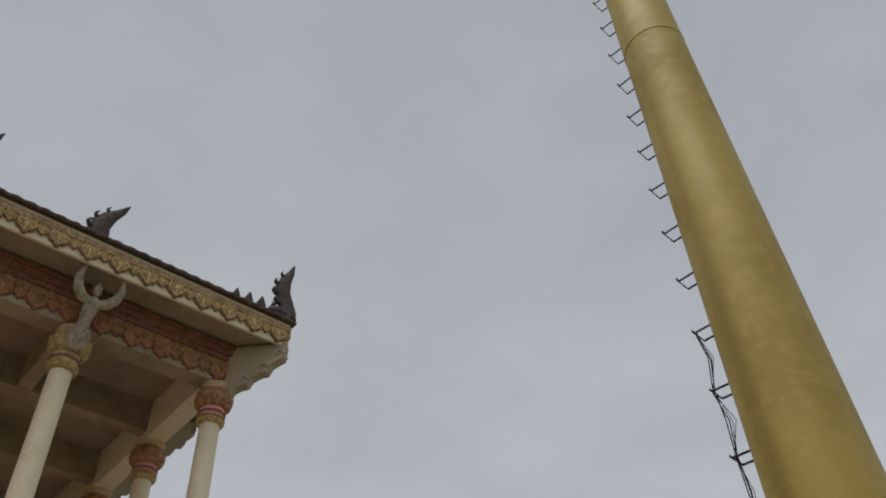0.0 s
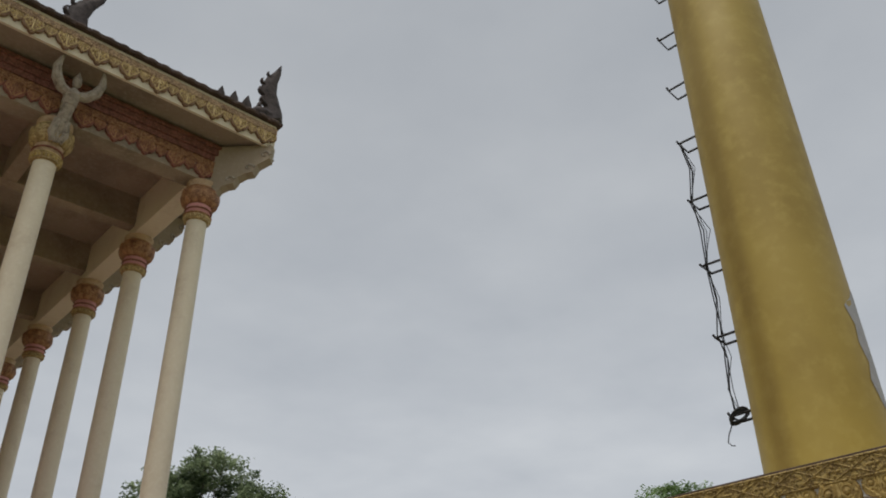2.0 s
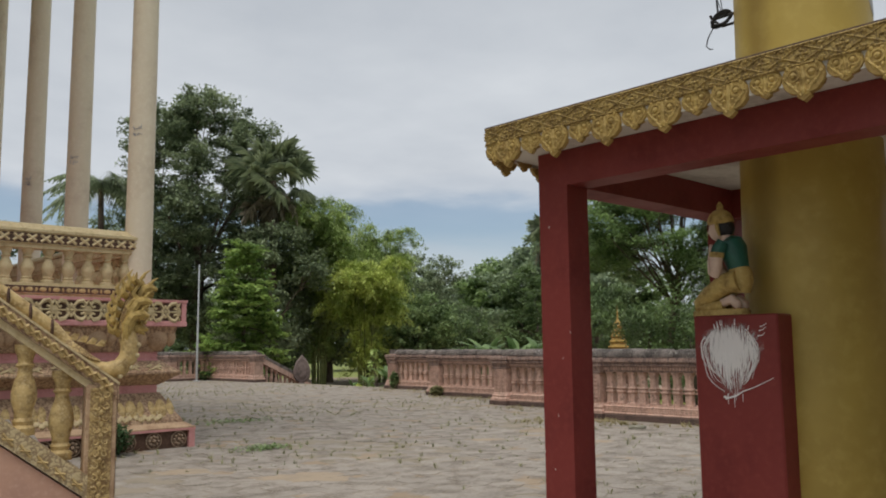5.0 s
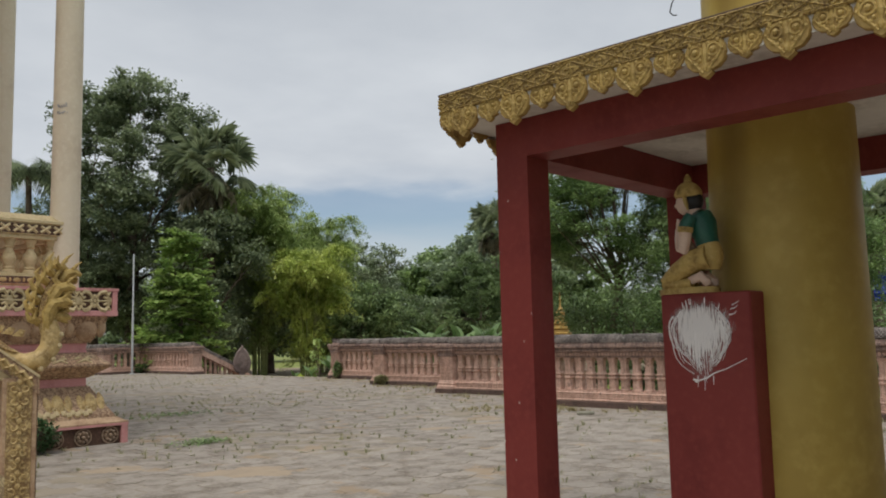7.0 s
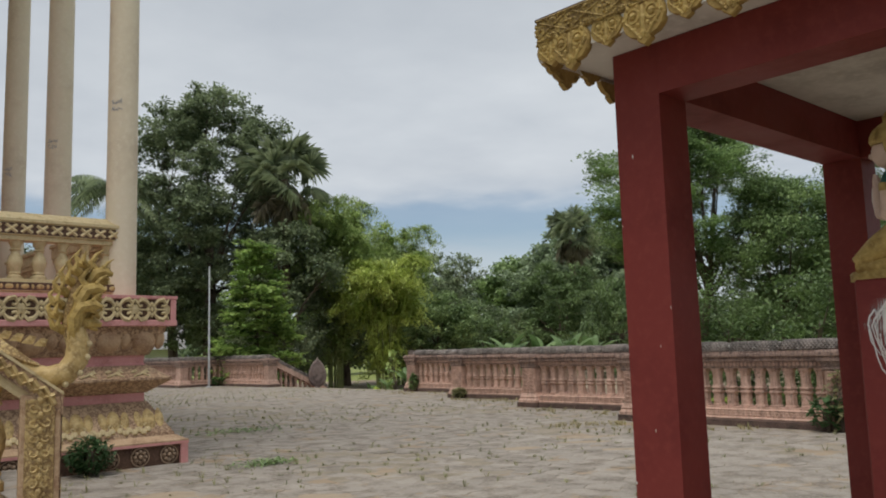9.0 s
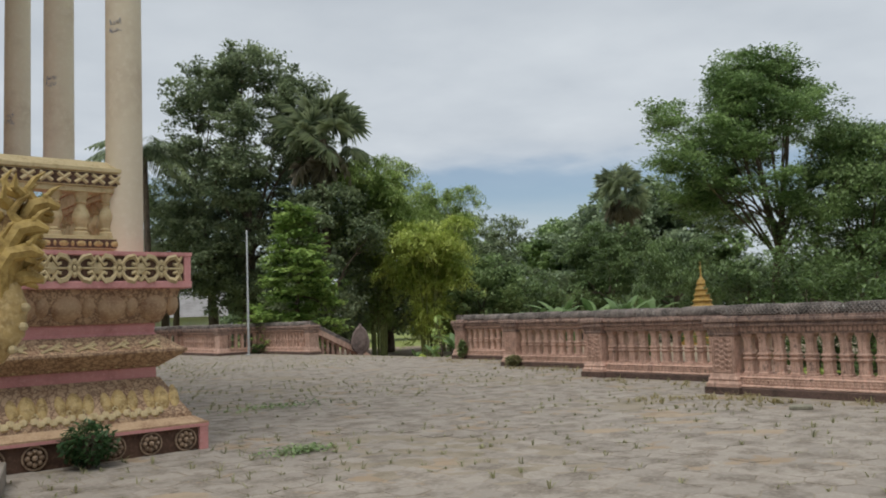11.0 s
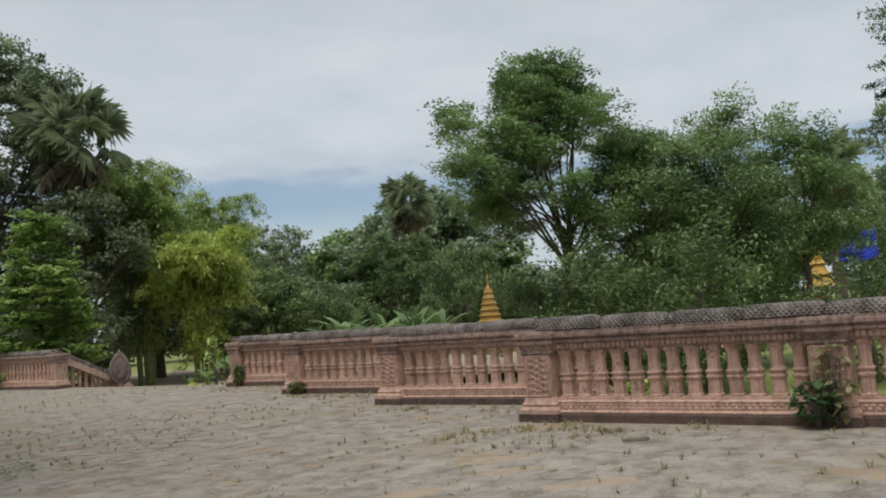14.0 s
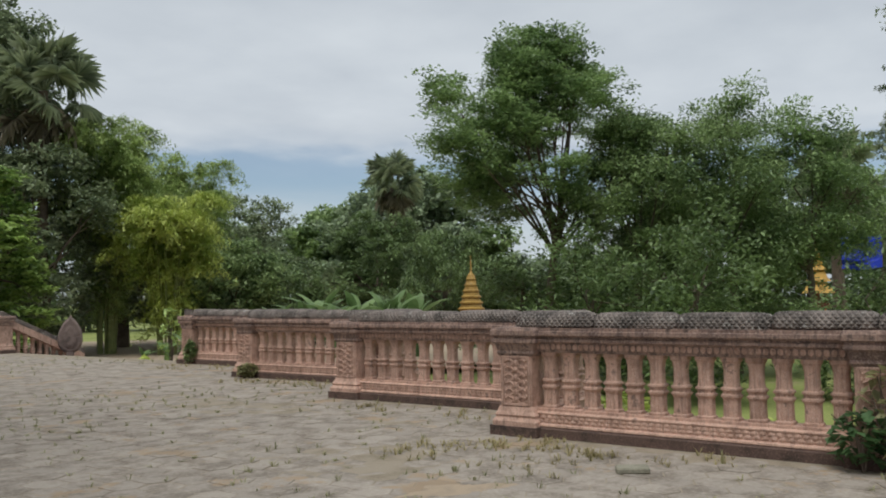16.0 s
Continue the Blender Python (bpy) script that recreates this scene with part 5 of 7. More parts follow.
def column(x, y, side):
    T = thing("temple_column", pose(x, y, PLAT), "tall slender cream column with " + ("reddish" if side else "bright") + " gold capital", "column", "columns of the temple gallery")
    h = CAP_Z - PLAT
    part("shaft", [lathe([(0.192, -0.01), (0.190, 0.8), (0.186, 2.5), (0.180, 5.0), (0.172, h)], 28)], M_CREAM, T, smooth=True)
    gold = M_COPPER if side else M_OCHRE
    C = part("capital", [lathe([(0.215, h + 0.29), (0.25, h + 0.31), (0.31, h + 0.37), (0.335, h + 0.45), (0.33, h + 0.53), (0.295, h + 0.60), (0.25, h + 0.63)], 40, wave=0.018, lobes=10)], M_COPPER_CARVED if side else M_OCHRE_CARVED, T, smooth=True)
    part("collar", [lathe([(0.182, h - 0.02), (0.215, h - 0.005), (0.225, h + 0.03), (0.225, h + 0.10), (0.20, h + 0.125)], 28)], M_OCHRE_CARVED, C, smooth=True)
    part("painted_band", [lathe([(0.198, h + 0.12), (0.205, h + 0.17), (0.225, h + 0.20), (0.205, h + 0.225), (0.215, h + 0.295)], 28)], M_PINK if side else M_TAN, C, "dull pink painted band", smooth=True)
    part("neck", [lathe([(0.252, h + 0.62), (0.262, h + 0.65), (0.255, h + 0.68), (0.275, h + 0.72), (0.275, h + 0.77)], 28)], M_TAN, C, smooth=True)
    pet = [moved(petal(0.17, 0.26, 0.05), pose(0.255 * math.cos(a), 0.255 * math.sin(a), h + 0.33, 0, 0, math.degrees(a) + 90) @ pose(0, 0, 0, 14, 0, 0)) for a in (2 * math.pi * k / 10 for k in range(10))]
    pet += [moved(petal(0.13, 0.17, 0.04), pose(0.235 * math.cos(a), 0.235 * math.sin(a), h + 0.30, 0, 0, math.degrees(a) + 90) @ pose(0, 0, 0, 24, 0, 0)) for a in (2 * math.pi * (k + 0.5) / 12 for k in range(12))]
    part("petals", pet, gold, C, smooth=True)
    for r, z in ((0.228, 0.10), (0.222, 0.20), (0.268, 0.625)):
        part("ring", [tube([(r * math.cos(a), r * math.sin(a), h + z) for a in (2 * math.pi * k / 28 for k in range(29))], 0.018, 5)], M_REDGOLD if z > 0.1 and z < 0.3 else gold, C, smooth=True)
    part("beads", [ball(0.222 * math.cos(a), 0.222 * math.sin(a), h + 0.045, 0.022, 0.022, 0.03, 6, 4) for a in (2 * math.pi * k / 22 for k in range(22))], M_GOLD if not side else M_OCHRE, C)
    return T


corner = column(COLX + 0.05, SIDE_Y[0], True)
for y in SIDE_Y[1:6]:
    column(COLX, y, True)
for x in FRONT_X:
    column(x, COLY, False)
# scribbled pen marks round the shafts
for cx, cy in ((COLX + 0.05, SIDE_Y[0]), (COLX, SIDE_Y[1]), (COLX, SIDE_Y[2])):
    rnd = random.Random(int(cy * 10))
    marks = []
    for k in range(16):
        a = radians(205 + 5.0 * (k % 8) + rnd.uniform(-2, 2))
        z = 4.47 + 0.09 * (k // 8) + rnd.uniform(-0.02, 0.02)
        r = 0.1905
        marks.append(tube([(cx + r * math.cos(a), cy + r * math.sin(a), z), (cx + r * math.cos(a + 0.05), cy + r * math.sin(a + 0.05), z + rnd.uniform(-0.04, 0.05)), (cx + r * math.cos(a + 0.10), cy + r * math.sin(a + 0.10), z + rnd.uniform(-0.03, 0.03))], 0.0035, 4))
    tagged(part("scribble", marks, M_INK, None, "unreadable blue-grey scribble on a cream column"), category="graffiti")

BEAM0, BEAM1 = CAP_Z + 0.77, 11.27
EAVE = 0.90                                       # overhang of the eaves beyond the columns
FZ0, FZ1 = 10.99, 11.52                           # lower and upper edge of the eaves board


def build_roof():
    T = thing("temple_roof", pose(0, 0, 0), "temple roof with gilded eaves boards and dark tiles", "roof")
    w = 0.19
    back = 33.0
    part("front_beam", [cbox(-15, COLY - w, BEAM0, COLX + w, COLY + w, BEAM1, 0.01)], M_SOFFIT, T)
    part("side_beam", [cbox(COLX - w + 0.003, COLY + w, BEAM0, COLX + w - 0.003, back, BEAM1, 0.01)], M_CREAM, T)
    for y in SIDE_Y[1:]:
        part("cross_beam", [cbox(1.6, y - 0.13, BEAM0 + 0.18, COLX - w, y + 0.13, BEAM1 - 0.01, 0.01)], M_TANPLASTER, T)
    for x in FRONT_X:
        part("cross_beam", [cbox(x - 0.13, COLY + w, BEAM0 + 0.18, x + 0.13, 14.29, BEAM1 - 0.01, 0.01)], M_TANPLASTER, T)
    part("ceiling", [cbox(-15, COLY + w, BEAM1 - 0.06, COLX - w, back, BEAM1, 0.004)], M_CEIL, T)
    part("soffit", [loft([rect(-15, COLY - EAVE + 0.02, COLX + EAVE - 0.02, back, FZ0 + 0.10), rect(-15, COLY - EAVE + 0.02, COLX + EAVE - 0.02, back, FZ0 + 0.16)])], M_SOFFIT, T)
    part("eaves_core", [loft([rect(-15, COLY - EAVE + 0.03, COLX + EAVE - 0.03, back, FZ0 + 0.16), rect(-15, COLY - EAVE + 0.03, COLX + EAVE - 0.03, back, FZ1)])], M_CREAM, T)
    part("front_board", [cbox(-15, COLY - EAVE, FZ0, COLX + EAVE, COLY - EAVE + 0.06, FZ1, 0.006)], M_CREAM, T)
    part("side_board", [cbox(COLX + EAVE - 0.06, COLY - EAVE + 0.06, FZ0, COLX + EAVE, back, FZ1, 0.006)], M_CREAM, T)
    # dark tile edge and slopes
    e = EAVE + 0.08
    part("tile_edge", [loft([rect(-15, COLY - e, COLX + e, back, FZ1), rect(-15, COLY - e, COLX + e, back, FZ1 + 0.07), rect(-15, COLY - e + 0.12, COLX + e - 0.12, back, FZ1 + 0.12)])], M_TILE, T)
    part("slope", [loft([rect(-15, COLY - e + 0.1, COLX + e - 0.1, back, FZ1 + 0.10), rect(-15, COLY + 1.3, COLX - 1.3, back, FZ1 + 1.72), rect(-15, COLY + 2.6, COLX - 2.6, back, FZ1 + 2.2)])], M_TILE, T, "dark brown tiled roof slope")
    part("tile_rims", [ball(-3.4 + 0.24 * i, COLY - e - 0.005, FZ1 + 0.035, 0.10, 0.03, 0.045, 8, 4) for i in range(39)], M_TILE, T)
    # upper gilded fringe on the eaves board, lower one on the beam
    x0, ln = -1.32, COLX + EAVE + 1.32
    fringe(T, pose(x0, COLY - EAVE - 0.001, FZ0 + 0.30), ln, 0.52, 0.33, 0.31, 0.205, 0.21, 0.13, M_OCHRE, M_TAN_CARVED, 0.05, M_CREAM, M_BROWN)
    fringe(T, pose(x0, COLY - w - 0.001, BEAM0 + 0.29), COLX + w - x0, 0.52, 0.33, 0.30, 0.205, 0.21, 0.15, M_COPPER, M_COPPER_CARVED, 0.05, M_SOFFIT, M_REDGOLD)
    part("red_moulding", [cbox(x0, COLY - w - 0.05, BEAM0 + 0.46, COLX + w, COLY - w, BEAM0 + 0.57, 0.006), cbox(x0, COLY - w - 0.09, BEAM0 + 0.57, COLX + w, COLY - w, BEAM0 + 0.70, 0.01), cbox(x0, COLY - w - 0.12, BEAM0 + 0.70, COLX + w, COLY - w, BEAM0 + 0.78, 0.008)], M_RED_CARVED, T)


build_roof()


def flame(pts_z, m, label, teeth=5, size=1.0):
    """A naga-tail roof finial: a curved, flame-edged horn; its back edge is to local -x."""
    T = thing("roof_finial", m, label, "finial", "finials of the temple roof")
    spine = [(0.0, 0.0), (0.16, 0.10), (0.20, 0.28), (0.12, 0.48), (0.06, 0.70), (0.10, 0.95), (0.20, 1.18), (0.26, 1.42)]
    wid = [0.26, 0.25, 0.19, 0.19, 0.165, 0.125, 0.075, 0.012]
    part("horn", [loft([[(x * size + a * w * size, b * w * 0.45 * size, z * size) for a, b in ((1, 0), (0.5, 0.8), (-0.5, 0.8), (-1, 0), (-0.5, -0.8), (0.5, -0.8))] for (x, z), w in zip(spine, wid)])], M_FINIAL, T, smooth=True)
    for i in range(teeth):
        (xa, za), (xb, zb) = spine[i + 1], spine[i + 2]
        x, z, k = (xa + xb) / 2 - wid[i + 1] * 0.75, (za + zb) / 2 - 0.05, 0.86 - 0.09 * i
        part("flame_tooth", [tube([(size * (x + q * k), 0, size * (z + u * k)) for q, u in ((0.04, -0.02), (-0.07, 0.02), (-0.12, 0.09), (-0.11, 0.17), (-0.06, 0.25))], [0.07 * k * size, 0.082 * k * size, 0.074 * k * size, 0.05 * k * size, 0.008], 7, 0.7)], M_FINIAL, T, smooth=True)
    part("curl", [ball(0.02 * size, 0, 0.10 * size, 0.24 * size, 0.11 * size, 0.12 * size, 12, 6)], M_FINIAL, T, smooth=True)
    return T


flame(0, pose(COLX + EAVE - 0.28, COLY - EAVE + 0.05, FZ1 + 0.10), "soot-dark flame-shaped naga finial on the roof corner", 5, 1.02)
for i, (dx, k) in enumerate(((0.66, 0.24), (0.92, 0.21), (1.18, 0.18))):
    ob = part("ridge_flame", [loft([[(k * a, 0.06 * b, z * k) for a, b in ((0.4 * w, 1), (-0.4 * w, 1), (-0.4 * w, -1), (0.4 * w, -1))] for w, z in ((1, 0), (0.9, 0.4), (0.5, 0.75), (0.08, 1.15))])], M_FINIAL, None, "small dark flame ornament on the roof edge", at=pose(COLX + EAVE - dx, COLY - EAVE + 0.03, FZ1 + 0.09))
    tagged(ob, category="ornament", group="flames on the roof edge")
flame(0, pose(2.20, 13.2, 13.05, 0, 14, 0), "dark leaning naga-tail finial on the upper roof", 5, 1.2)
flame(0, pose(-0.42, 13.3, 13.15, 0, 8, 0), "dark upright naga-tail finial on the upper roof", 5, 1.4)


def bracket(m, label):
    """A winged cast figure that props the eaves with raised arms; one plain mesh."""
    s = [tube([(0, -0.02, 0.0), (0, -0.10, 0.25), (0, -0.20, 0.46), (0, -0.27, 0.62)], [0.05, 0.085, 0.10, 0.11], 9),
         tube([(0, -0.27, 0.62), (0, -0.34, 0.80), (0, -0.37, 0.90)], [0.12, 0.13, 0.05], 9),
         ball(0, -0.42, 0.99, 0.075, 0.085, 0.10, 10, 6), lathe([(0.075, 0), (0.06, 0.06), (0.02, 0.13), (0.005, 0.20)], 8, 0, -0.42, 1.04)]
    for q in (-1, 1):
        s.append(tube([(0.06 * q, -0.33, 0.80), (0.20 * q, -0.38, 0.82), (0.31 * q, -0.44, 0.93), (0.36 * q, -0.50, 1.09), (0.335 * q, -0.56, 1.26), (0.30 * q, -0.58, 1.32)], [0.075, 0.088, 0.085, 0.065, 0.035, 0.012], 9))
        s.append(tube([(0.05 * q, -0.05, 0.0), (0.10 * q, -0.10, 0.12), (0.06 * q, -0.16, 0.36)], [0.05, 0.065, 0.07], 7))
    me = make_mesh("bracket_figure", s, M_GREYSTATUE, True)
    return tagged(part("bracket_figure", me, None, None, label, at=m), category="bracket figure", group="figures under the eaves")


BZ = CAP_Z + 0.30
for x in FRONT_X:
    bracket(pose(x, COLY - 0.20, BZ) @ Matrix.Diagonal((1, 1, 0.96, 1)), "pale grey cast winged figure propping the eaves above a capital")


def corbel(m, label):
    """A scrolled bracket that steps out in waves to carry the eaves; outwards is local -y."""
    T = thing("eaves_corbel", m, label, "corbel", "corbels under the eaves")
    wave = [(0.0, 0.12), (0.10, 0.16), (0.17, 0.30), (0.26, 0.36), (0.36, 0.38), (0.42, 0.52), (0.53, 0.60), (0.64, 0.62), (0.70, 0.78), (0.80, 0.86), (0.88, 0.92), (0.90, 1.24), (0.0, 1.24)]
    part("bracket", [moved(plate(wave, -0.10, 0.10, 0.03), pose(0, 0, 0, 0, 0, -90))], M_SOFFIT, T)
    for o, z, r in ((0.30, 0.47, 0.075), (0.58, 0.72, 0.075), (0.80, 1.0, 0.08)):
        for sx in (-1, 1):
            part("scroll", [tube([(0.10 * sx, -(o + r * (1 - 0.1 * k) * math.cos(0.8 * k)), z + r * (1 - 0.1 * k) * math.sin(0.8 * k)) for k in range(8)], [0.030 - 0.002 * k for k in range(8)], 6)], M_GREYSTATUE, T, smooth=True)
    return T


corbel(pose(COLX + 0.14, COLY - 0.14, BZ + 0.05, 0, 0, 45) @ Matrix.Diagonal((1.0, 1.18, 0.98, 1)), "cream scrolled corbel propping the roof corner")
for y in SIDE_Y[1:5]:
    corbel(pose(COLX + 0.18, y, BZ + 0.05, 0, 0, 90) @ Matrix.Diagonal((1, 0.72, 0.96, 1)), "cream scrolled corbel under the side eaves")

setting("wall_cella", [cbox(-14, 15.2, PLAT, 1.6, 32, BEAM1 - 0.07, 0.01)], M_CREAM, "cream plastered inner wall of the temple", False, "wall")
part_door = setting("trim", [cbox(-1.2, 15.06, BEAM0 - 1.3, 1.55, 15.2, BEAM0 + 0.1, 0.02)], M_REDGOLD, "dark red carved panel high on the inner wall", False, "panel")


# ---- flight of steps with naga railing ----
def build_stair():
    ang = -14.0
    m = pose(2.775, 7.18, 0, 0, 0, ang)               # local -x leads up the flight, local -y faces out
    T = thing("naga_stair_railing", m, "gold and pink stair railing with turned balusters", "stair railing")
    sl = math.tan(radians(37))
    run = 2.75

    def slope(z0, z1, y0, y1, xs=-0.20, xe=-run):
        q = lambda x: [(x, y0, z0 - sl * x), (x, y1, z0 - sl * x), (x, y1, z1 - sl * x), (x, y0, z1 - sl * x)]
        return loft([q(xs), q(xe)])
    part("newel", [cbox(-0.235, -0.12, -0.02, 0.0, 0.12, 1.09, 0.008)], M_TAN, T)
    part("newel_panel", [cbox(-0.205, -0.132, 0.0, -0.035, -0.118, 1.06, 0.004)], M_OCHRE_CARVED, T)
    orn = []
    for i in range(11):
        z = 0.07 + 0.094 * i
        for s in (-1, 1):
            orn.append(scroll(-0.12 + 0.038 * s, z, 0.034, s, 0.134, 0.011, 0.4 * i, 4.8))
        orn.append(ball(-0.12, -0.136, z + 0.045, 0.02, 0.012, 0.024, 6, 4))
    part("newel_scrolls", orn, M_OCHRE, T, "gilded scroll relief")
    edge = [tube([(0.0, 0.0 + 0.09 * math.sin(k), 0.05 + 0.04 * k), (0.004, 0.05 * math.sin(k + 1), 0.08 + 0.04 * k)], 0.012, 4) for k in range(24)]
    part("newel_end_panel", [cbox(-0.002, -0.09, 0.03, 0.008, 0.09, 1.04, 0.003)], M_UMBER, T)
    part("newel_end_scrolls", edge, M_OCHRE, T)
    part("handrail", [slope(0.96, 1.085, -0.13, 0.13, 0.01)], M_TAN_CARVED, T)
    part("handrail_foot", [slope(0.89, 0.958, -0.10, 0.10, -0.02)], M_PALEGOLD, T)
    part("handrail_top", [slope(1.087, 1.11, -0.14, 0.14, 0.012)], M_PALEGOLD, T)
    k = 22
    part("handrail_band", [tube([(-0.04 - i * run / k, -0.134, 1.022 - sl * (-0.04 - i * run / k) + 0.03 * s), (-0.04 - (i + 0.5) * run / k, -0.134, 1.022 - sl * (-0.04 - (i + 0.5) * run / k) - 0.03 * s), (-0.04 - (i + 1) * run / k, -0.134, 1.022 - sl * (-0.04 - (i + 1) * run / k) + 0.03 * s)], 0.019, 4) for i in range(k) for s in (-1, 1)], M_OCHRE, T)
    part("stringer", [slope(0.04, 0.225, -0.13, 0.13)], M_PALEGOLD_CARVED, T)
    part("stringer_band", [tube([(-0.24 - i * run / k, -0.134, 0.105 - sl * (-0.24 - i * run / k) + 0.022 * s), (-0.24 - (i + 0.6) * run / k, -0.134, 0.105 - sl * (-0.24 - (i + 0.6) * run / k) - 0.022 * s)], 0.011, 4) for i in range(k - 2) for s in (-1, 1)], M_OCHRE, T)
    part("flank_wall", [loft([[(-0.22, -0.10, -0.02), (-0.22, 0.10, -0.02), (-0.22, 0.10, 0.02 + sl * 0.22), (-0.22, -0.10, 0.02 + sl * 0.22)], [(-run, -0.10, -0.02), (-run, 0.10, -0.02), (-run, 0.10, 0.02 + sl * run), (-run, -0.10, 0.02 + sl * run)]])], M_SALMON, T, "plain salmon-painted flank wall")
    for i in range(9):
        x = -0.40 - 0.275 * i
        part("baluster", ME_VASE_OCHRE, None, T, at=pose(x, 0, 0.20 - sl * x) @ Matrix.Diagonal((1.08, 1.08, 1.56, 1)))
    for i in range(11):
        x = -0.27 * i - 0.1
        part("tread", [cbox(x - 0.30, 0.11, -0.02, x, 3.9, 0.186 * (i + 1), 0.008)], M_PAVER, T)
    # naga: a scaly body lies on the rail and rears into a fan of heads
    G = thing("naga_statue", m, "gilded many-headed naga rearing at the rail's end", "naga")
    up = 0.175
    body = [(-x, 0, 0.985 + up + sl * x) for x in (2.6, 2.0, 1.4, 0.9, 0.5)] + [(-0.30, 0, 1.30), (-0.18, 0, 1.22), (-0.08, 0, 1.19), (0.03, 0, 1.215), (0.09, 0, 1.30), (0.10, 0, 1.40), (0.07, 0, 1.50)]
    part("body", [tube(body, [0.062] * 5 + [0.062, 0.066, 0.074, 0.078, 0.076, 0.074, 0.07], 12)], M_OCHRE, G, smooth=True)
    for k in range(13):
        x, z = -0.5 - 0.16 * k, 0.985 + up + sl * (0.5 + 0.16 * k)
        part("body_band", [tube([(x, 0.072 * math.cos(a), z + 0.072 * math.sin(a)) for a in (2 * math.pi * q / 12 for q in range(13))], 0.012, 4)], M_UMBER, G)
    scales = []
    for (x, z), nx, nz in (((-0.08, 1.19), 0, -1), ((0.0, 1.20), 0.4, -0.9), ((0.06, 1.25), 0.8, -0.6), ((0.09, 1.32), 1, -0.1), ((0.10, 1.40), 1, 0)):
        for y in (-0.05, -0.02, 0.02, 0.05):
            scales.append(ball(x + nx * 0.062, y, z + nz * 0.062, 0.022, 0.02, 0.022, 6, 4))
    part("belly_scales", scales, M_PALEGOLD, G)
    part("jaw", [loft([[(x, w * a, z + h * b) for a, b in ((1, 0), (0.6, 0.8), (-0.6, 0.8), (-1, 0), (-0.6, -0.8), (0.6, -0.8))] for x, z, w, h in ((-0.46, 1.42, 0.05, 0.05), (-0.38, 1.39, 0.08, 0.085), (-0.28, 1.33, 0.08, 0.075), (-0.19, 1.29, 0.065, 0.035), (-0.13, 1.27, 0.04, 0.015))])], M_OCHRE_CARVED, G, smooth=True)
    for i in range(5):
        part("jaw_crest", [loft([[(-0.45 + 0.07 * i + 0.05 * q, y * (1 - q), 1.47 - 0.018 * i + 0.05 * q) for y in (-0.03, 0.03)] + [(-0.38 + 0.07 * i + 0.02 * q, 0.0, 1.46 - 0.018 * i + 0.05 * q)] for q in (0, 0.5, 0.98)])], M_OCHRE, G)
    # seven heads along a fan that leans out over the rail's end
    for q in range(7):
        t = q / 6
        bx, bz = 0.06 + 0.11 * t * t, 1.53 + 0.34 * t
        hx, hz = bx + 0.13 - 0.045 * t, bz + 0.015
        y = (0.0, 0.06, -0.06, 0.05, -0.05, 0.03, 0.0)[q]
        part("head", [tube([(0.07, y * 0.4, 1.44), (bx - 0.01, y, bz - 0.07), (bx + 0.03, y, bz), (hx, y, hz), (hx + 0.05, y, hz - 0.02)], [0.042, 0.042, 0.044, 0.038, 0.014], 8),
                      tube([(hx - 0.02, y, hz - 0.03), (hx + 0.025, y, hz - 0.055)], [0.022, 0.010], 6), ball(hx - 0.01, y + 0.025, hz + 0.03, 0.014, 0.012, 0.014, 6, 4), ball(hx - 0.01, y - 0.025, hz + 0.03, 0.014, 0.012, 0.014, 6, 4),
                      tube([(bx + 0.03, y, bz + 0.02), (bx - 0.005, y, bz + 0.075), (bx + 0.03, y, bz + 0.13), (bx + 0.075, y, bz + 0.165)], [0.026, 0.022, 0.014, 0.003], 6), tube([(hx - 0.01, y, hz + 0.02), (hx + 0.015, y, hz + 0.06), (hx + 0.055, y, hz + 0.085)], [0.018, 0.013, 0.003], 6)], M_GOLD, G, smooth=True)
    part("hood", [loft([[(x - 0.03, 0.10 * w, z), (x + 0.012, 0.09 * w, z + 0.01), (x + 0.012, -0.09 * w, z + 0.01), (x - 0.03, -0.10 * w, z)] for x, z, w in ((0.05, 1.44, 0.4), (0.03, 1.54, 0.6), (0.04, 1.64, 0.7), (0.07, 1.74, 0.6), (0.11, 1.82, 0.4), (0.14, 1.88, 0.1))])], M_OCHRE_CARVED, G)
    for x, z in ((0.0, 1.50), (-0.015, 1.58), (-0.005, 1.66), (0.02, 1.74), (0.055, 1.81), (0.10, 1.87), (0.145, 1.92)):
        part("hood_flame", [ball(x, 0, z, 0.026, 0.038, 0.036, 7, 5), tube([(x, 0, z), (x - 0.055, 0, z + 0.02), (x - 0.075, 0, z + 0.07), (x - 0.04, 0, z + 0.12)], [0.032, 0.026, 0.016, 0.003], 6), tube([(x, 0.04, z), (x - 0.03, 0.075, z + 0.03), (x - 0.02, 0.085, z + 0.09)], [0.024, 0.018, 0.003], 6), tube([(x, -0.04, z), (x - 0.03, -0.075, z + 0.03), (x - 0.02, -0.085, z + 0.09)], [0.024, 0.018, 0.003], 6)], M_GOLD, G, smooth=True)


build_stair()


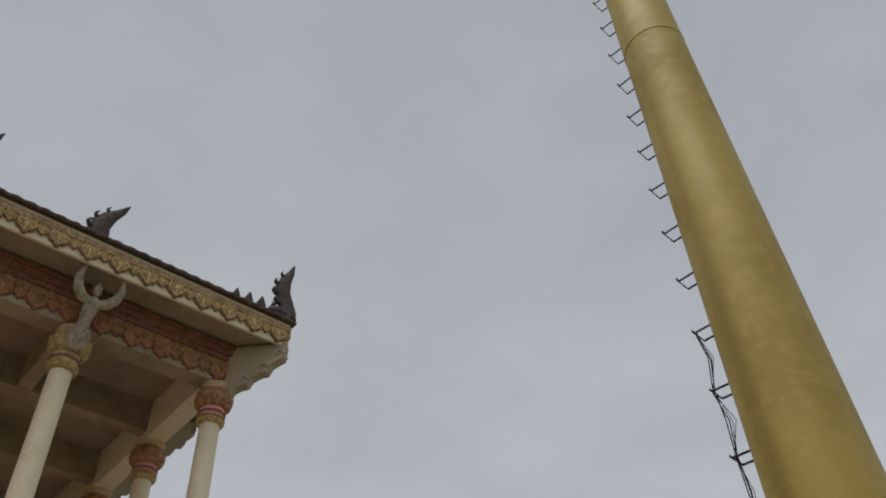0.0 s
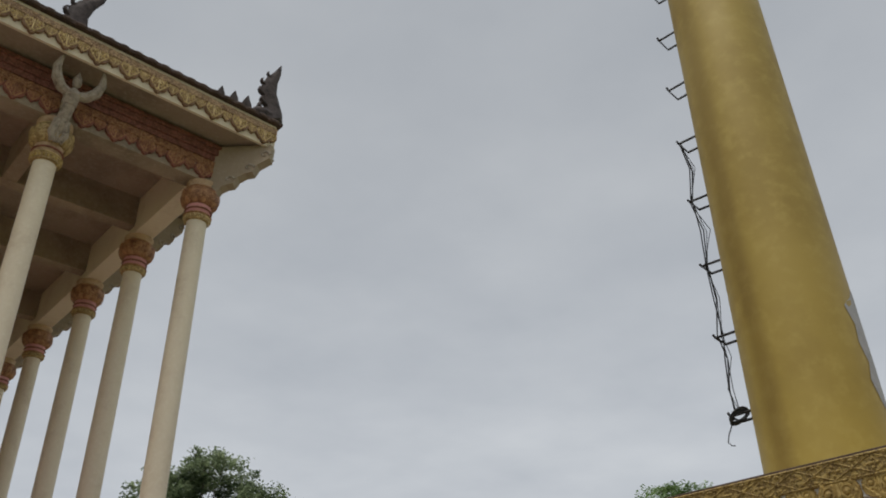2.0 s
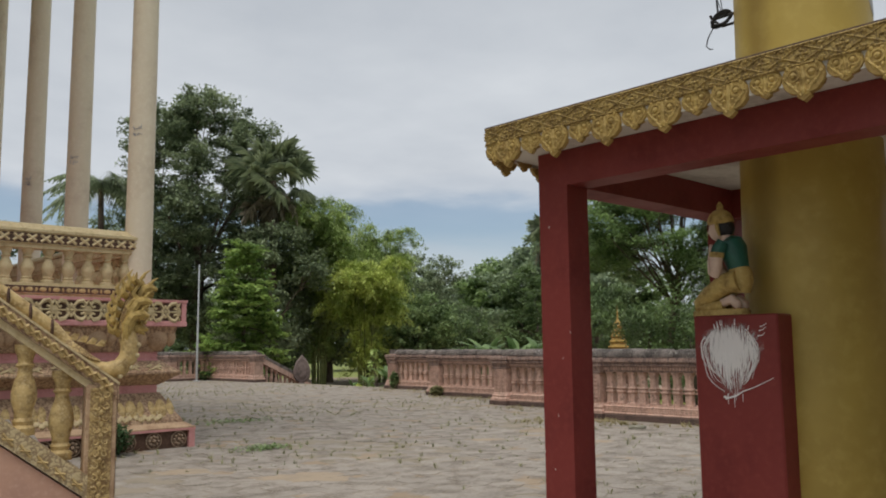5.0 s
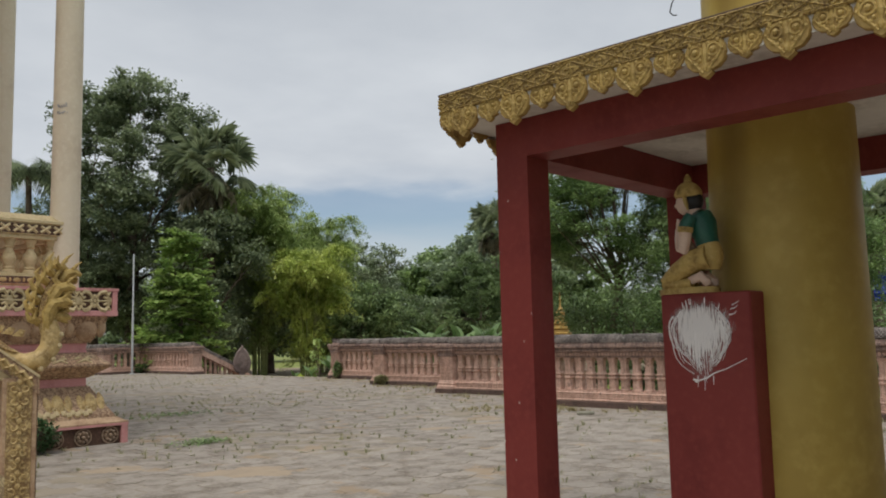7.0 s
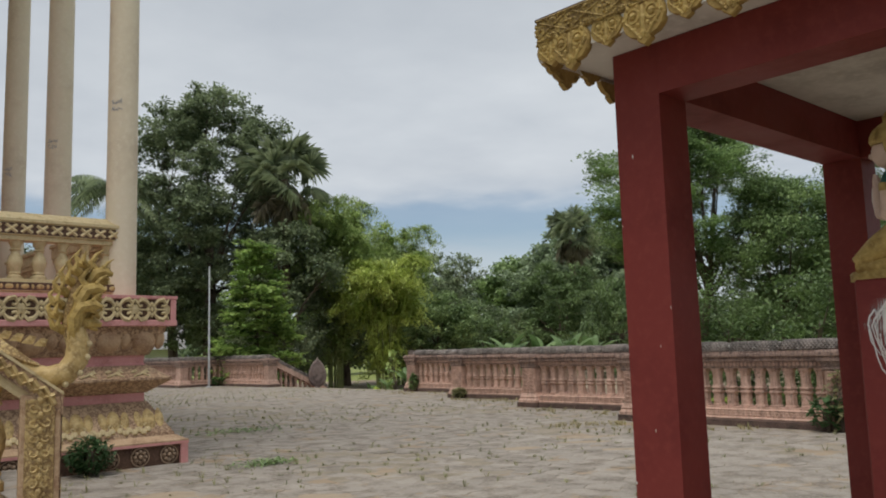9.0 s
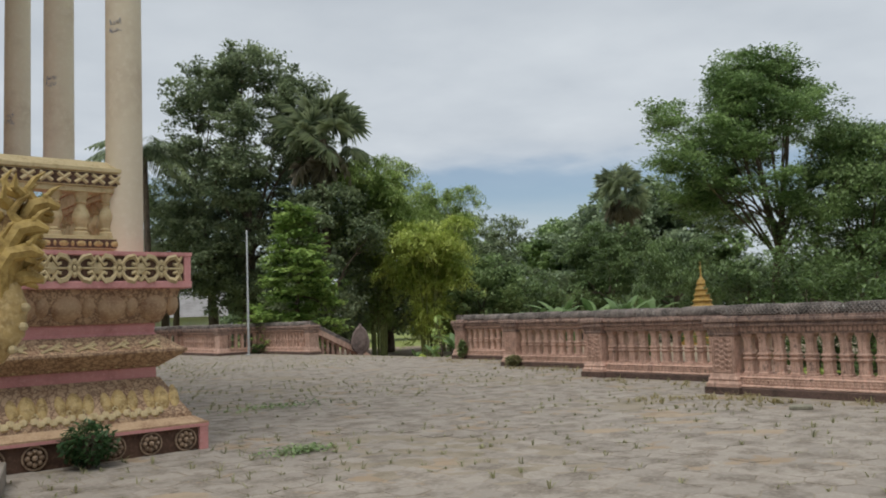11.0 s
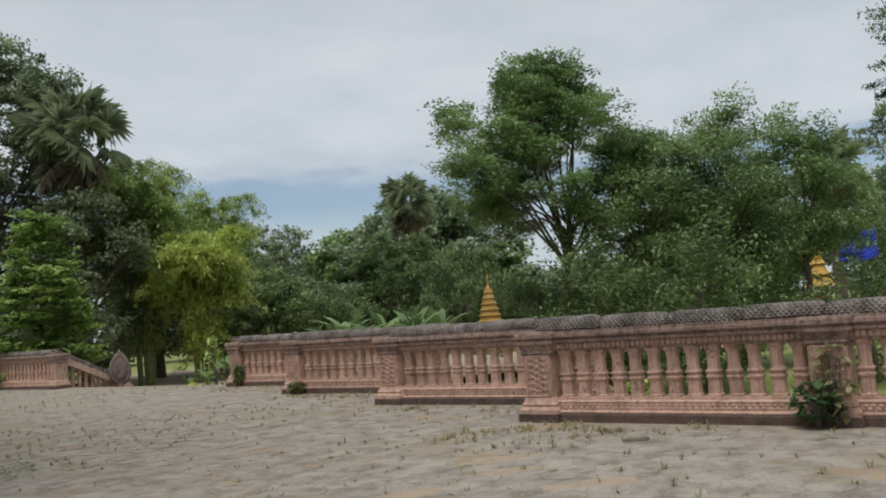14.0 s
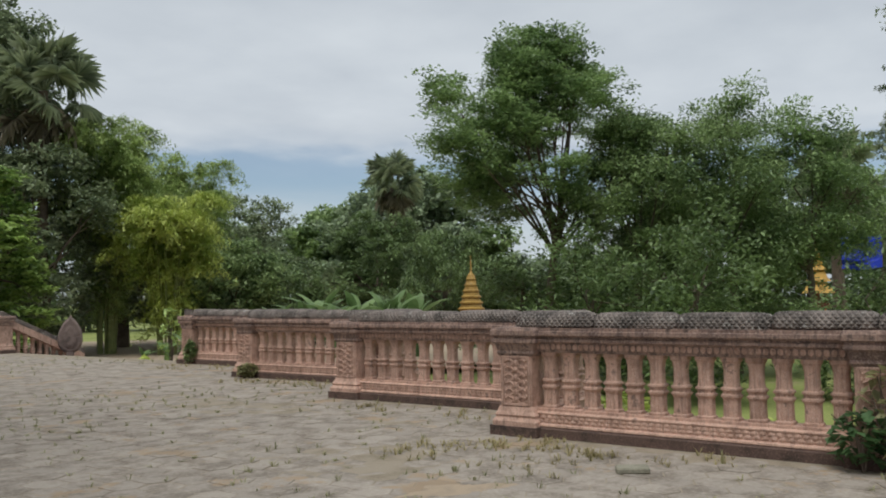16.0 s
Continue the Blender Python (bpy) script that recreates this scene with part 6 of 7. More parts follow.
# ---- plants ----
def leaf_mesh(name, centres, normals_up, length, width, mat, rng, droop=0.35, fold=0.25):
    """Many separate leaves, each a folded diamond of two quads' worth of triangles."""
    n = len(centres)
    c = np.asarray(centres, float)
    a = rng.uniform(0, 2 * np.pi, n)
    tilt = rng.normal(-droop, 0.32, n)
    d = np.stack([np.cos(a) * np.cos(tilt), np.sin(a) * np.cos(tilt), np.sin(tilt)], 1)
    side = np.stack([-np.sin(a), np.cos(a), rng.normal(0, 0.25, n)], 1)
    side /= np.linalg.norm(side, axis=1, keepdims=True)
    up = np.cross(d, side)
    ln = length * rng.uniform(0.65, 1.35, n)[:, None]
    wd = width * rng.uniform(0.7, 1.3, n)[:, None]
    base, tip = c - d * ln / 2, c + d * ln / 2
    l = c + side * wd / 2 + up * wd * fold - d * ln * 0.08
    r = c - side * wd / 2 + up * wd * fold - d * ln * 0.08
    v = np.stack([base, r, tip, l], 1).reshape(-1, 3)
    k = np.arange(n)[:, None] * 4
    f = np.concatenate([k + [0, 1, 2], k + [0, 2, 3]], 1).reshape(-1, 3)
    me = bpy.data.meshes.new(name)
    me.vertices.add(len(v)); me.vertices.foreach_set("co", v.ravel())
    me.loops.add(f.size); me.loops.foreach_set("vertex_index", f.ravel().astype(np.int32))
    me.polygons.add(len(f)); me.polygons.foreach_set("loop_start", np.arange(0, f.size, 3, dtype=np.int32))
    me.update(calc_edges=True)
    me.materials.append(mat)
    return me


def crown_points(rng, blobs, per, clump, flat=0.6, spread=1.0):
    """Points in small clumps, which sit mostly near the skin of the crown's lobes."""
    pts = []
    for x, y, z, rx_, ry_, rz_ in blobs:
        rx_, ry_, rz_ = rx_ * 1.12, ry_ * 1.12, rz_ * 1.12
        vol = max(5, int(per * 1.5 * (rx_ * ry_ + rx_ * rz_ + ry_ * rz_) / 3))
        d = rng.normal(size=(vol, 3)); d /= np.linalg.norm(d, axis=1, keepdims=True)
        rad = rng.uniform(0.12, 1.0, vol) ** 0.5 * rng.uniform(0.85, 1.06, vol)
        centre = np.array([x, y, z]) + d * rad[:, None] * [rx_, ry_, rz_]
        for q in centre:
            k = rng.integers(int(clump * 1.4), int(clump * 2.4)) if spread < 1.2 else rng.integers(clump, clump * 2)
            s = rng.uniform(0.17, 0.33) * spread
            pts.append(q + np.clip(rng.normal(size=(k, 3)), -1.5, 1.5) * [s, s, s * flat])
    return np.concatenate(pts)


def tree(x, y, z, trunk_h, trunk_r, blobs, mat, label, per=9.0, clump=26, leaf=(0.26, 0.11), seed=1, name="tree", lean=(0.0, 0.0), flat=0.6, droop=0.35, group=""):
    """A tapered trunk with limbs to each lobe of the crown, and a crown of many small leaves. Lobes are relative to the foot."""
    rng = np.random.default_rng(seed)
    rnd = random.Random(seed)
    T = thing(name, pose(x, y, z), label, "tree" if name != "shrub" else "shrub", group)
    top = Vector((lean[0], lean[1], trunk_h))
    bend = [Vector((0, 0, -0.1)), Vector((top.x * 0.2 + rnd.uniform(-.1, .1), top.y * 0.2, trunk_h * 0.35)), Vector((top.x * 0.6, top.y * 0.6 + rnd.uniform(-.15, .15), trunk_h * 0.7)), top]
    shapes = [tube(bend, [trunk_r * 1.25, trunk_r, trunk_r * 0.85, trunk_r * 0.7], 9)]
    for q, (bx, by, bz, ra, rb, rc) in enumerate(blobs):
        if q % 2 and len(blobs) > 10:
            continue
        end = Vector((bx, by, bz))
        s = bend[2].lerp(bend[3], rnd.uniform(0.0, 1.0)) if bz > trunk_h * 0.6 else bend[1]
        mid = s.lerp(end, 0.5) + Vector((rnd.uniform(-.3, .3), rnd.uniform(-.3, .3), rnd.uniform(0.0, 0.35)))
        w = min(0.10, trunk_r * 0.36)
        shapes.append(tube([s, s.lerp(mid, 0.5), mid, mid.lerp(end, 0.6), end], [w, w * 0.8, w * 0.6, w * 0.42, w * 0.2], 6))
        for _ in range(4):
            tip = end + Vector((rnd.uniform(-1, 1) * ra, rnd.uniform(-1, 1) * rb, rnd.uniform(-0.4, 0.9) * rc)) * 0.85
            st = mid.lerp(end, rnd.uniform(0.2, 0.9))
            shapes.append(tube([st, st.lerp(tip, 0.5) + Vector((0, 0, rnd.uniform(-.1, .25))), tip], [w * 0.35, w * 0.22, w * 0.08], 5))
    part("trunk", shapes, M_BARK, T, smooth=True)
    part("crown", leaf_mesh("crown", crown_points(rng, blobs, per, clump, flat, 1.7 if leaf[0] > 0.4 else 1.0), None, leaf[0] * (1.15 if leaf[0] > 0.4 else 0.92), leaf[1] * (1.35 if leaf[0] > 0.4 else 1.1), mat, rng, droop), None, T)
    return T


def at(bearing, dist, eye=(2.85, 3.9)):
    b = radians(bearing)
    return eye[0] + dist * math.sin(b), eye[1] + dist * math.cos(b)


def lobes(seed, n, w, d, z0, z1, r0, r1, shape="round"):
    """Lobes strewn through a crown w wide (across), d deep, from z0 to z1."""
    rnd = random.Random(seed)
    out = []
    for k in range(n):
        t = (k + 0.5) / n
        z = z0 + (z1 - z0) * t
        if shape == "round":
            q = math.sqrt(max(0.05, 1 - (2 * t - 1) ** 2))
        elif shape == "cone":
            q = 1.05 - t * 0.95
        else:                                       # umbrella
            q = 0.45 + 0.55 * math.sin(math.pi * min(1, 0.25 + t * 0.7))
        a = k * 2.4 + rnd.uniform(-0.5, 0.5)
        rr = rnd.uniform(r0, r1)
        out.append((w / 2 * q * math.cos(a) * rnd.uniform(0.5, 1), d / 2 * q * math.sin(a) * rnd.uniform(0.5, 1), z, rr, rr, rr * 0.75))
    return out


def sprays(seed, n, w, d, z0, z1, r0=0.75, r1=1.35):
    """Flat sprays in uneven tiers, wide below the middle, with air between them."""
    rnd = random.Random(seed)
    out = []
    for k in range(n):
        t = (k + 0.5) / n
        q = (0.62 + 0.38 * math.sin(math.pi * min(1.0, 0.15 + 0.9 * t))) * (1.0 if t < 0.6 else 1.0 - 0.60 * (t - 0.6) / 0.4)
        a = k * 2.4 + rnd.uniform(-0.6, 0.6)
        u = rnd.uniform(0.35, 1.0)
        ra = rnd.uniform(r0, r1) * (1.0 if t < 0.7 else 0.75)
        out.append((w / 2 * q * u * math.cos(a), d / 2 * q * u * math.sin(a), z0 + (z1 - z0) * t + 0.5 * (1 - u) - 0.25, ra, ra, rnd.uniform(0.42, 0.78)))
    return out


def bamboo(x, y, z, h, spread, culms, mat, label, seed, lean=(0.0, 0.0)):
    """A clump of thin culms that rise together, arch outwards and hang their leaf sprays from the bent tips."""
    rng = np.random.default_rng(seed)
    rnd = random.Random(seed)
    T = thing("bamboo_clump", pose(x, y, z), label, "bamboo")
    stalks, pts = [], []
    for k in range(culms):
        a, top = k * 2.4 + rnd.uniform(-0.4, 0.4), h * rnd.uniform(0.62, 1.0)
        out = spread * rnd.uniform(0.25, 1.0) * (1.25 - 0.55 * top / h)
        dx, dy = math.cos(a) * out + lean[0], math.sin(a) * out + lean[1]
        fall = rnd.uniform(0.10, 0.30) * top
        line = []
        for i in range(9):
            t = i / 8
            bend = t ** 1.7
            line.append(Vector((0.35 * math.cos(a) + dx * bend, 0.35 * math.sin(a) + dy * bend, top * math.sin(min(1.0, t * 1.12) * math.pi / 2) - fall * max(0, t - 0.72) / 0.28 - (0.1 if i == 0 else 0))))
        stalks.append(tube(line, [0.04 - 0.0042 * i for i in range(9)], 6))
        for i in range(2, 9):
            for _ in range(8 if i > 4 else 3):
                q = line[i].lerp(line[max(0, i - 1)], rnd.random())
                ln = rnd.uniform(0.5, 1.35)
                b = rnd.uniform(0, 6.28)
                n = 30
                u = rng.uniform(0, 1, n)
                away = 0.95 * ln * u
                px = q.x + math.cos(b) * away + rng.normal(0, 0.09, n)
                py = q.y + math.sin(b) * away + rng.normal(0, 0.09, n)
                pz = q.z + 0.30 * ln * u - 0.75 * ln * u ** 2.5 + rng.normal(0, 0.08, n)
                pts.append(np.stack([px, py, np.maximum(pz, 0.1)], 1))
    for stalk in stalks:
        part("culm", [stalk], M_CULM, T, smooth=True)
    part("leaves", leaf_mesh("leaves", np.concatenate(pts), None, 0.30, 0.055, mat, rng, 0.45), None, T)
    return T


G0 = LOW
# the tall dark tree and its neighbours beyond the far flank
x, y = at(25.5, 44); tree(x, y, G0, 6.5, 0.38, lobes(1, 30, 9.0, 8.0, 3.2, 16.6, 1.1, 1.9), L_DARK, "tall dense dark green broadleaf tree with bare crossing twigs", 11, 26, (0.27, 0.12), 1)
x, y = at(23.0, 48); tree(x, y, G0, 5.0, 0.30, lobes(2, 14, 6.5, 6, 4.8, 11.5, 1.0, 1.7), L_DARK, "dark green broadleaf tree beside a palm", 9, 24, (0.27, 0.12), 2)
x, y = at(20.0, 52); tree(x, y, G0, 5.0, 0.26, lobes(3, 12, 7, 6, 5.2, 10.0, 1.0, 1.6), L_DARK, "dark green tree behind the temple", 8, 24, (0.28, 0.12), 3)
x, y = at(14.5, 50); tree(x, y, G0, 5.0, 0.28, lobes(4, 14, 8, 6, 2.0, 9.5, 1.2, 1.9), L_DARK, "dark green broadleaf tree seen between columns", 8, 24, (0.28, 0.12), 4)
x, y = at(10.0, 55); tree(x, y, G0, 5.0, 0.28, lobes(5, 14, 9, 6, 2.0, 9.5, 1.2, 1.9), L_MID, "green broadleaf tree behind the temple", 8, 24, (0.28, 0.12), 5)
x, y = at(28.6, 35); tree(x, y, G0, 4.2, 0.12, sprays(6, 34, 3.5, 3.2, 0.9, 7.4, 0.34, 0.64), L_FRESH, "young layered tree with fresh green leaves", 20, 18, (0.27, 0.14), 6, flat=0.22, droop=0.15)
x, y = at(31.0, 40); tree(x, y, G0, 4.0, 0.2, lobes(7, 16, 6.0, 5, 1.6, 8.6, 1.0, 1.5), L_DARK, "dark green undergrowth tree in the shade", 9, 24, (0.26, 0.12), 7)
# bamboo and light green trees
x, y = at(34.3, 42); bamboo(x, y, G0, 11.6, 3.3, 36, L_BAMBOO, "tall feathery light green bamboo grove", 8)
x, y = at(37.8, 40); bamboo(x, y, G0, 7.6, 2.7, 24, L_LIME, "yellow-green arching bamboo clump", 9)
x, y = at(39.2, 46); bamboo(x, y, G0, 10.6, 2.4, 18, L_BAMBOO, "slender light green bamboo above the undergrowth", 10)
x, y = at(35.0, 48); tree(x, y, G0, 4.0, 0.3, lobes(11, 16, 8, 5, 2.0, 9.2, 1.2, 1.9), L_DARK, "dark shaded tree behind the bamboo", 8, 24, (0.28, 0.12), 11)
x, y = at(41.5, 44); tree(x, y, G0, 2.0, 0.2, lobes(12, 12, 6, 4, 1.9, 5.0, 0.9, 1.4), L_MID, "green undergrowth tree by the track", 10, 24, (0.26, 0.11), 12)
x, y = at(42.0, 56); tree(x, y, G0, 4.0, 0.25, lobes(13, 12, 7, 5, 1.0, 8.8, 1.2, 1.8), L_DARK, "dark green tree behind the undergrowth", 8, 24, (0.3, 0.12), 13)
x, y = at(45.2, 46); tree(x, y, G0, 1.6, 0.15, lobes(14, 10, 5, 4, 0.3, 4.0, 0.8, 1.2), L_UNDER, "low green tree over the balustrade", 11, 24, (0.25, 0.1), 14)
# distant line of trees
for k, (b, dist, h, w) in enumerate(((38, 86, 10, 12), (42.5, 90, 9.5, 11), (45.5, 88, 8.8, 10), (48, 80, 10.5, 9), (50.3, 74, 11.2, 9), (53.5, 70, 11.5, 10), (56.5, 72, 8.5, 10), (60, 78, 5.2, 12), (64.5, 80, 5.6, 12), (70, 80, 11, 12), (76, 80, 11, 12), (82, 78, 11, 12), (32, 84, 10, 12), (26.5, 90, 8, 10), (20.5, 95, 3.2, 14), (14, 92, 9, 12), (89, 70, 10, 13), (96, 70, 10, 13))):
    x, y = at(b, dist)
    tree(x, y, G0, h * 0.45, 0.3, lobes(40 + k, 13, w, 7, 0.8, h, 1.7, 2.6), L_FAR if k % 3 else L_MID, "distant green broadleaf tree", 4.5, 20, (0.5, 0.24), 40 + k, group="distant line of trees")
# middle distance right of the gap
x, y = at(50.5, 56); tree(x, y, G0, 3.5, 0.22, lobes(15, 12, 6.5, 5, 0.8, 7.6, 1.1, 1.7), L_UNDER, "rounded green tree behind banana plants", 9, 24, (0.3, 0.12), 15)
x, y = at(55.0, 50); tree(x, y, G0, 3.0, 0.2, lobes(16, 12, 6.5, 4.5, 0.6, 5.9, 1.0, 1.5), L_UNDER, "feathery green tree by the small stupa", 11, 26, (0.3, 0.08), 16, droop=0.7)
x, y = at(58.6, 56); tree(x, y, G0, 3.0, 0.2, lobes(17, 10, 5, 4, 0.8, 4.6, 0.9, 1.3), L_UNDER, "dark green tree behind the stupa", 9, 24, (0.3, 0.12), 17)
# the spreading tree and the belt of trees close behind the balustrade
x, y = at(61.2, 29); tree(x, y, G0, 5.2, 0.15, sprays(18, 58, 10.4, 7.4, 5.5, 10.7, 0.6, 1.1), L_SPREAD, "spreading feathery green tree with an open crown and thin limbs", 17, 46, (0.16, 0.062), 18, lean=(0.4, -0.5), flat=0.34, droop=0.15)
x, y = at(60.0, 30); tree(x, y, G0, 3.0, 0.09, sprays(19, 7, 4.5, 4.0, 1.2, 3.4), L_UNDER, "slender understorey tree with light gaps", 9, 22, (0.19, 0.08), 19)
x, y = at(67.0, 28); tree(x, y, G0, 3.6, 0.13, lobes(20, 9, 5.2, 5.0, 0.9, 4.2, 0.8, 1.2) + sprays(20, 18, 5.6, 5.0, 4.2, 7.9), L_MID, "leafy green tree behind the balustrade", 12, 40, (0.155, 0.062), 20)
x, y = at(72.5, 29); tree(x, y, G0, 4.0, 0.13, lobes(21, 9, 5.2, 5.0, 0.9, 4.2, 0.8, 1.2) + sprays(21, 19, 5.8, 5.0, 4.2, 8.2), L_MID, "leafy green tree with pale young shoots", 12, 40, (0.155, 0.062), 21)
x, y = at(76.5, 30); tree(x, y, G0, 4.0, 0.12, sprays(22, 22, 4.6, 4.2, 3.2, 7.9), L_SPREAD, "light green tree with a bare slanting stem", 11, 38, (0.155, 0.062), 22)
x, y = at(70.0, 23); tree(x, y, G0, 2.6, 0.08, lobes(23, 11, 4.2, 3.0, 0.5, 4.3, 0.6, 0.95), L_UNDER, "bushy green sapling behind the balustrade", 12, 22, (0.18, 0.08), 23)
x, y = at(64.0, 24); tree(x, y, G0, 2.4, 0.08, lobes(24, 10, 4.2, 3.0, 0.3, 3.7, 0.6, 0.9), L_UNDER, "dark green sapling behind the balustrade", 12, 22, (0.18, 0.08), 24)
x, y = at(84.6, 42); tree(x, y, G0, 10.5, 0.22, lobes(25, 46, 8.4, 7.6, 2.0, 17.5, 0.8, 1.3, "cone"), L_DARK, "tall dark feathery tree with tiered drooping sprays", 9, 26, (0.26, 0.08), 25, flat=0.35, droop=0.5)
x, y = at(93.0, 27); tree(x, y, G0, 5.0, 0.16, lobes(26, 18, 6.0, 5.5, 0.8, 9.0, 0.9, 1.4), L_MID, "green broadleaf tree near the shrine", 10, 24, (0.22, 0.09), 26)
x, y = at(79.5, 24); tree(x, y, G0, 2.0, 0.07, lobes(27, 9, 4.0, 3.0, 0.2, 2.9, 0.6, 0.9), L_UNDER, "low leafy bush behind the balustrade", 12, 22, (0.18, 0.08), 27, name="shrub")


def fan_palm(x, y, z, h, r, label, seed, fans=34):
    """A sugar palm: a slim trunk, a globe of stiff pleated fans and a skirt of dry ones."""
    rnd = random.Random(seed)
    T = thing("fan_palm", pose(x, y, z), label, "palm tree")
    part("trunk", [tube([(0, 0, -0.1), (0.1, 0.05, h * 0.5), (0, 0, h)], [0.30, 0.22, 0.19], 10)], M_BARK, T, smooth=True)
    for k in range(fans + fans // 3):
        dry = k >= fans
        a = k * 2.4 + rnd.uniform(-0.2, 0.2)
        el = rnd.uniform(-0.6, 1.35) if not dry else rnd.uniform(-1.35, -0.8)
        d = Vector((math.cos(a) * math.cos(el), math.sin(a) * math.cos(el), math.sin(el)))
        side = d.cross(Vector((0, 0, 1))).normalized()
        spin = rnd.uniform(-1.0, 1.0)
        side = (side * math.cos(spin) + side.cross(d) * math.sin(spin)).normalized()
        up = side.cross(d).normalized()
        root = Vector((0, 0, h)) + d * r * rnd.uniform(0.42, 0.62)
        v = [tuple(Vector((0, 0, h)) + side * 0.03), tuple(Vector((0, 0, h)) - side * 0.03), tuple(root)]
        f = [[0, 1, 2]]
        for b in range(27):
            t = (b / 26 - 0.5) * 4.6
            dirn = (d * math.cos(t) + side * math.sin(t)).normalized()
            ln = r * 0.44 * (0.82 + 0.18 * math.cos(t)) * rnd.uniform(0.9, 1.06)
            w = dirn.cross(up).normalized() * r * 0.019
            tip = root + dirn * ln + up * (-0.10 * r * rnd.uniform(0, 1.6)) + Vector((0, 0, -0.12 * r * rnd.random()))
            m_ = root + dirn * ln * 0.55
            o = len(v)
            v += [tuple(root), tuple(m_ + w + up * 0.02), tuple(tip), tuple(m_ - w + up * 0.02)]
            f += [[o, o + 1, o + 2], [o, o + 2, o + 3]]
        part("dry_fan" if dry else "fan", [(v, f)], L_DRY if dry else L_PALM, T)
    return T


x, y = at(30.7, 41); fan_palm(x, y, G0, 11.5, 2.9, "sugar palm with stiff dark fans above the trees", 1)
x, y = at(51.6, 60); fan_palm(x, y, G0, 10.6, 2.5, "distant sugar palm with drooping fans", 2)
x, y = at(48.3, 58); fan_palm(x, y, G0, 3.2, 2.0, "low dry-looking palm among the trees", 3, 22)
x, y = at(78.6, 38); fan_palm(x, y, G0, 7.2, 1.9, "sugar palm behind the light green tree", 4)


def feather_palm(x, y, z, h, r, label, seed, n=18, mat=None):
    """A coconut palm: long arching fronds with hanging leaflets."""
    rnd = random.Random(seed)
    T = thing("coconut_palm", pose(x, y, z), label, "palm tree")
    part("trunk", [tube([(0, 0, -0.1), (0.2, 0.1, h * 0.5), (0, 0, h)], [0.22, 0.16, 0.14], 9)], M_BARK, T, smooth=True)
    for k in range(n):
        a, el = k * 2.4, rnd.uniform(-0.5, 1.2)
        d = Vector((math.cos(a), math.sin(a), 0))
        v, f = [], []
        prev = None
        for i in range(14):
            t = i / 13
            p = Vector((0, 0, h)) + d * (r * t * math.cos(el * (1 - t * 0.6))) + Vector((0, 0, r * (math.sin(el) * t * 0.75 - 0.75 * t * t)))
            if prev:
                for s in (-1, 1):
                    side = d.cross(Vector((0, 0, 1))) * s
                    ln = r * 0.30 * math.sin(math.pi * (0.1 + 0.85 * t))
                    for q in range(2):
                        b = prev.lerp(p, q * 0.5)
                        tip = b + side * ln * 0.6 + d * ln * 0.35 + Vector((0, 0, -ln * 0.75 * rnd.uniform(0.6, 1.2)))
                        w = d * 0.06
                        o = len(v)
                        v += [tuple(b), tuple(b.lerp(tip, 0.5) + w), tuple(tip), tuple(b.lerp(tip, 0.5) - w)]
                        f += [[o, o + 1, o + 2], [o, o + 2, o + 3]]
            prev = p
        part("frond", [(v, f)], mat or L_PALM, T)
    return T


x, y = at(18.6, 43); feather_palm(x, y, G0, 11.3, 3.2, "coconut palm with drooping dark fronds", 1, 34, L_DARK)
x, y = at(20.5, 49); feather_palm(x, y, G0, 7.0, 3.4, "second coconut palm in the shade", 2, 14)


def banana(x, y, z, h, seed):
    rnd = random.Random(seed)
    T = thing("banana_plant", pose(x, y, z), "banana plant with broad torn light green leaves", "banana plant", "banana plants beyond the terrace")
    part("stem", [tube([(0, 0, -0.1), (0.03, 0, h * 0.5), (0, 0, h * 0.62)], [0.11, 0.09, 0.05], 8)], L_BANANA, T)
    for k in range(7):
        a, el = k * 2.4 + rnd.uniform(-.3, .3), rnd.uniform(0.85, 1.45)
        d, side = Vector((math.cos(a), math.sin(a), 0)), Vector((-math.sin(a), math.cos(a), 0))
        ln, rings = h * rnd.uniform(0.55, 0.8), []
        for i in range(8):
            t = i / 7
            c = Vector((0, 0, h * 0.55)) + d * ln * t * math.cos(el) * (1 + 0.4 * t) + Vector((0, 0, ln * (math.sin(el) * t - 0.42 * t * t)))
            w = 0.22 * math.sin(math.pi * min(0.98, 0.06 + t * 0.92)) * (h / 2.6)
            rings.append([c - side * w + Vector((0, 0, -0.10 * w)), c + Vector((0, 0, 0.16 * w)), c + side * w + Vector((0, 0, -0.1 * w))])
        part("leaf", [loft(rings, cap=False, closed=False)], L_BANANA, T)


for k, (b, dist, h) in enumerate(((44.6, 35, 2.9), (46.3, 36, 3.1), (48.0, 35, 3.1), (49.4, 36, 3.4), (50.8, 34, 3.0), (52.0, 36, 3.3), (47.2, 37, 3.5), (51.5, 34, 3.4), (53.2, 35, 3.3), (39.6, 31, 2.0), (38.0, 34, 1.4), (36.8, 33, 1.2))):
    x, y = at(b, dist)
    banana(x, y, G0, 0.86 * h, 60 + k)


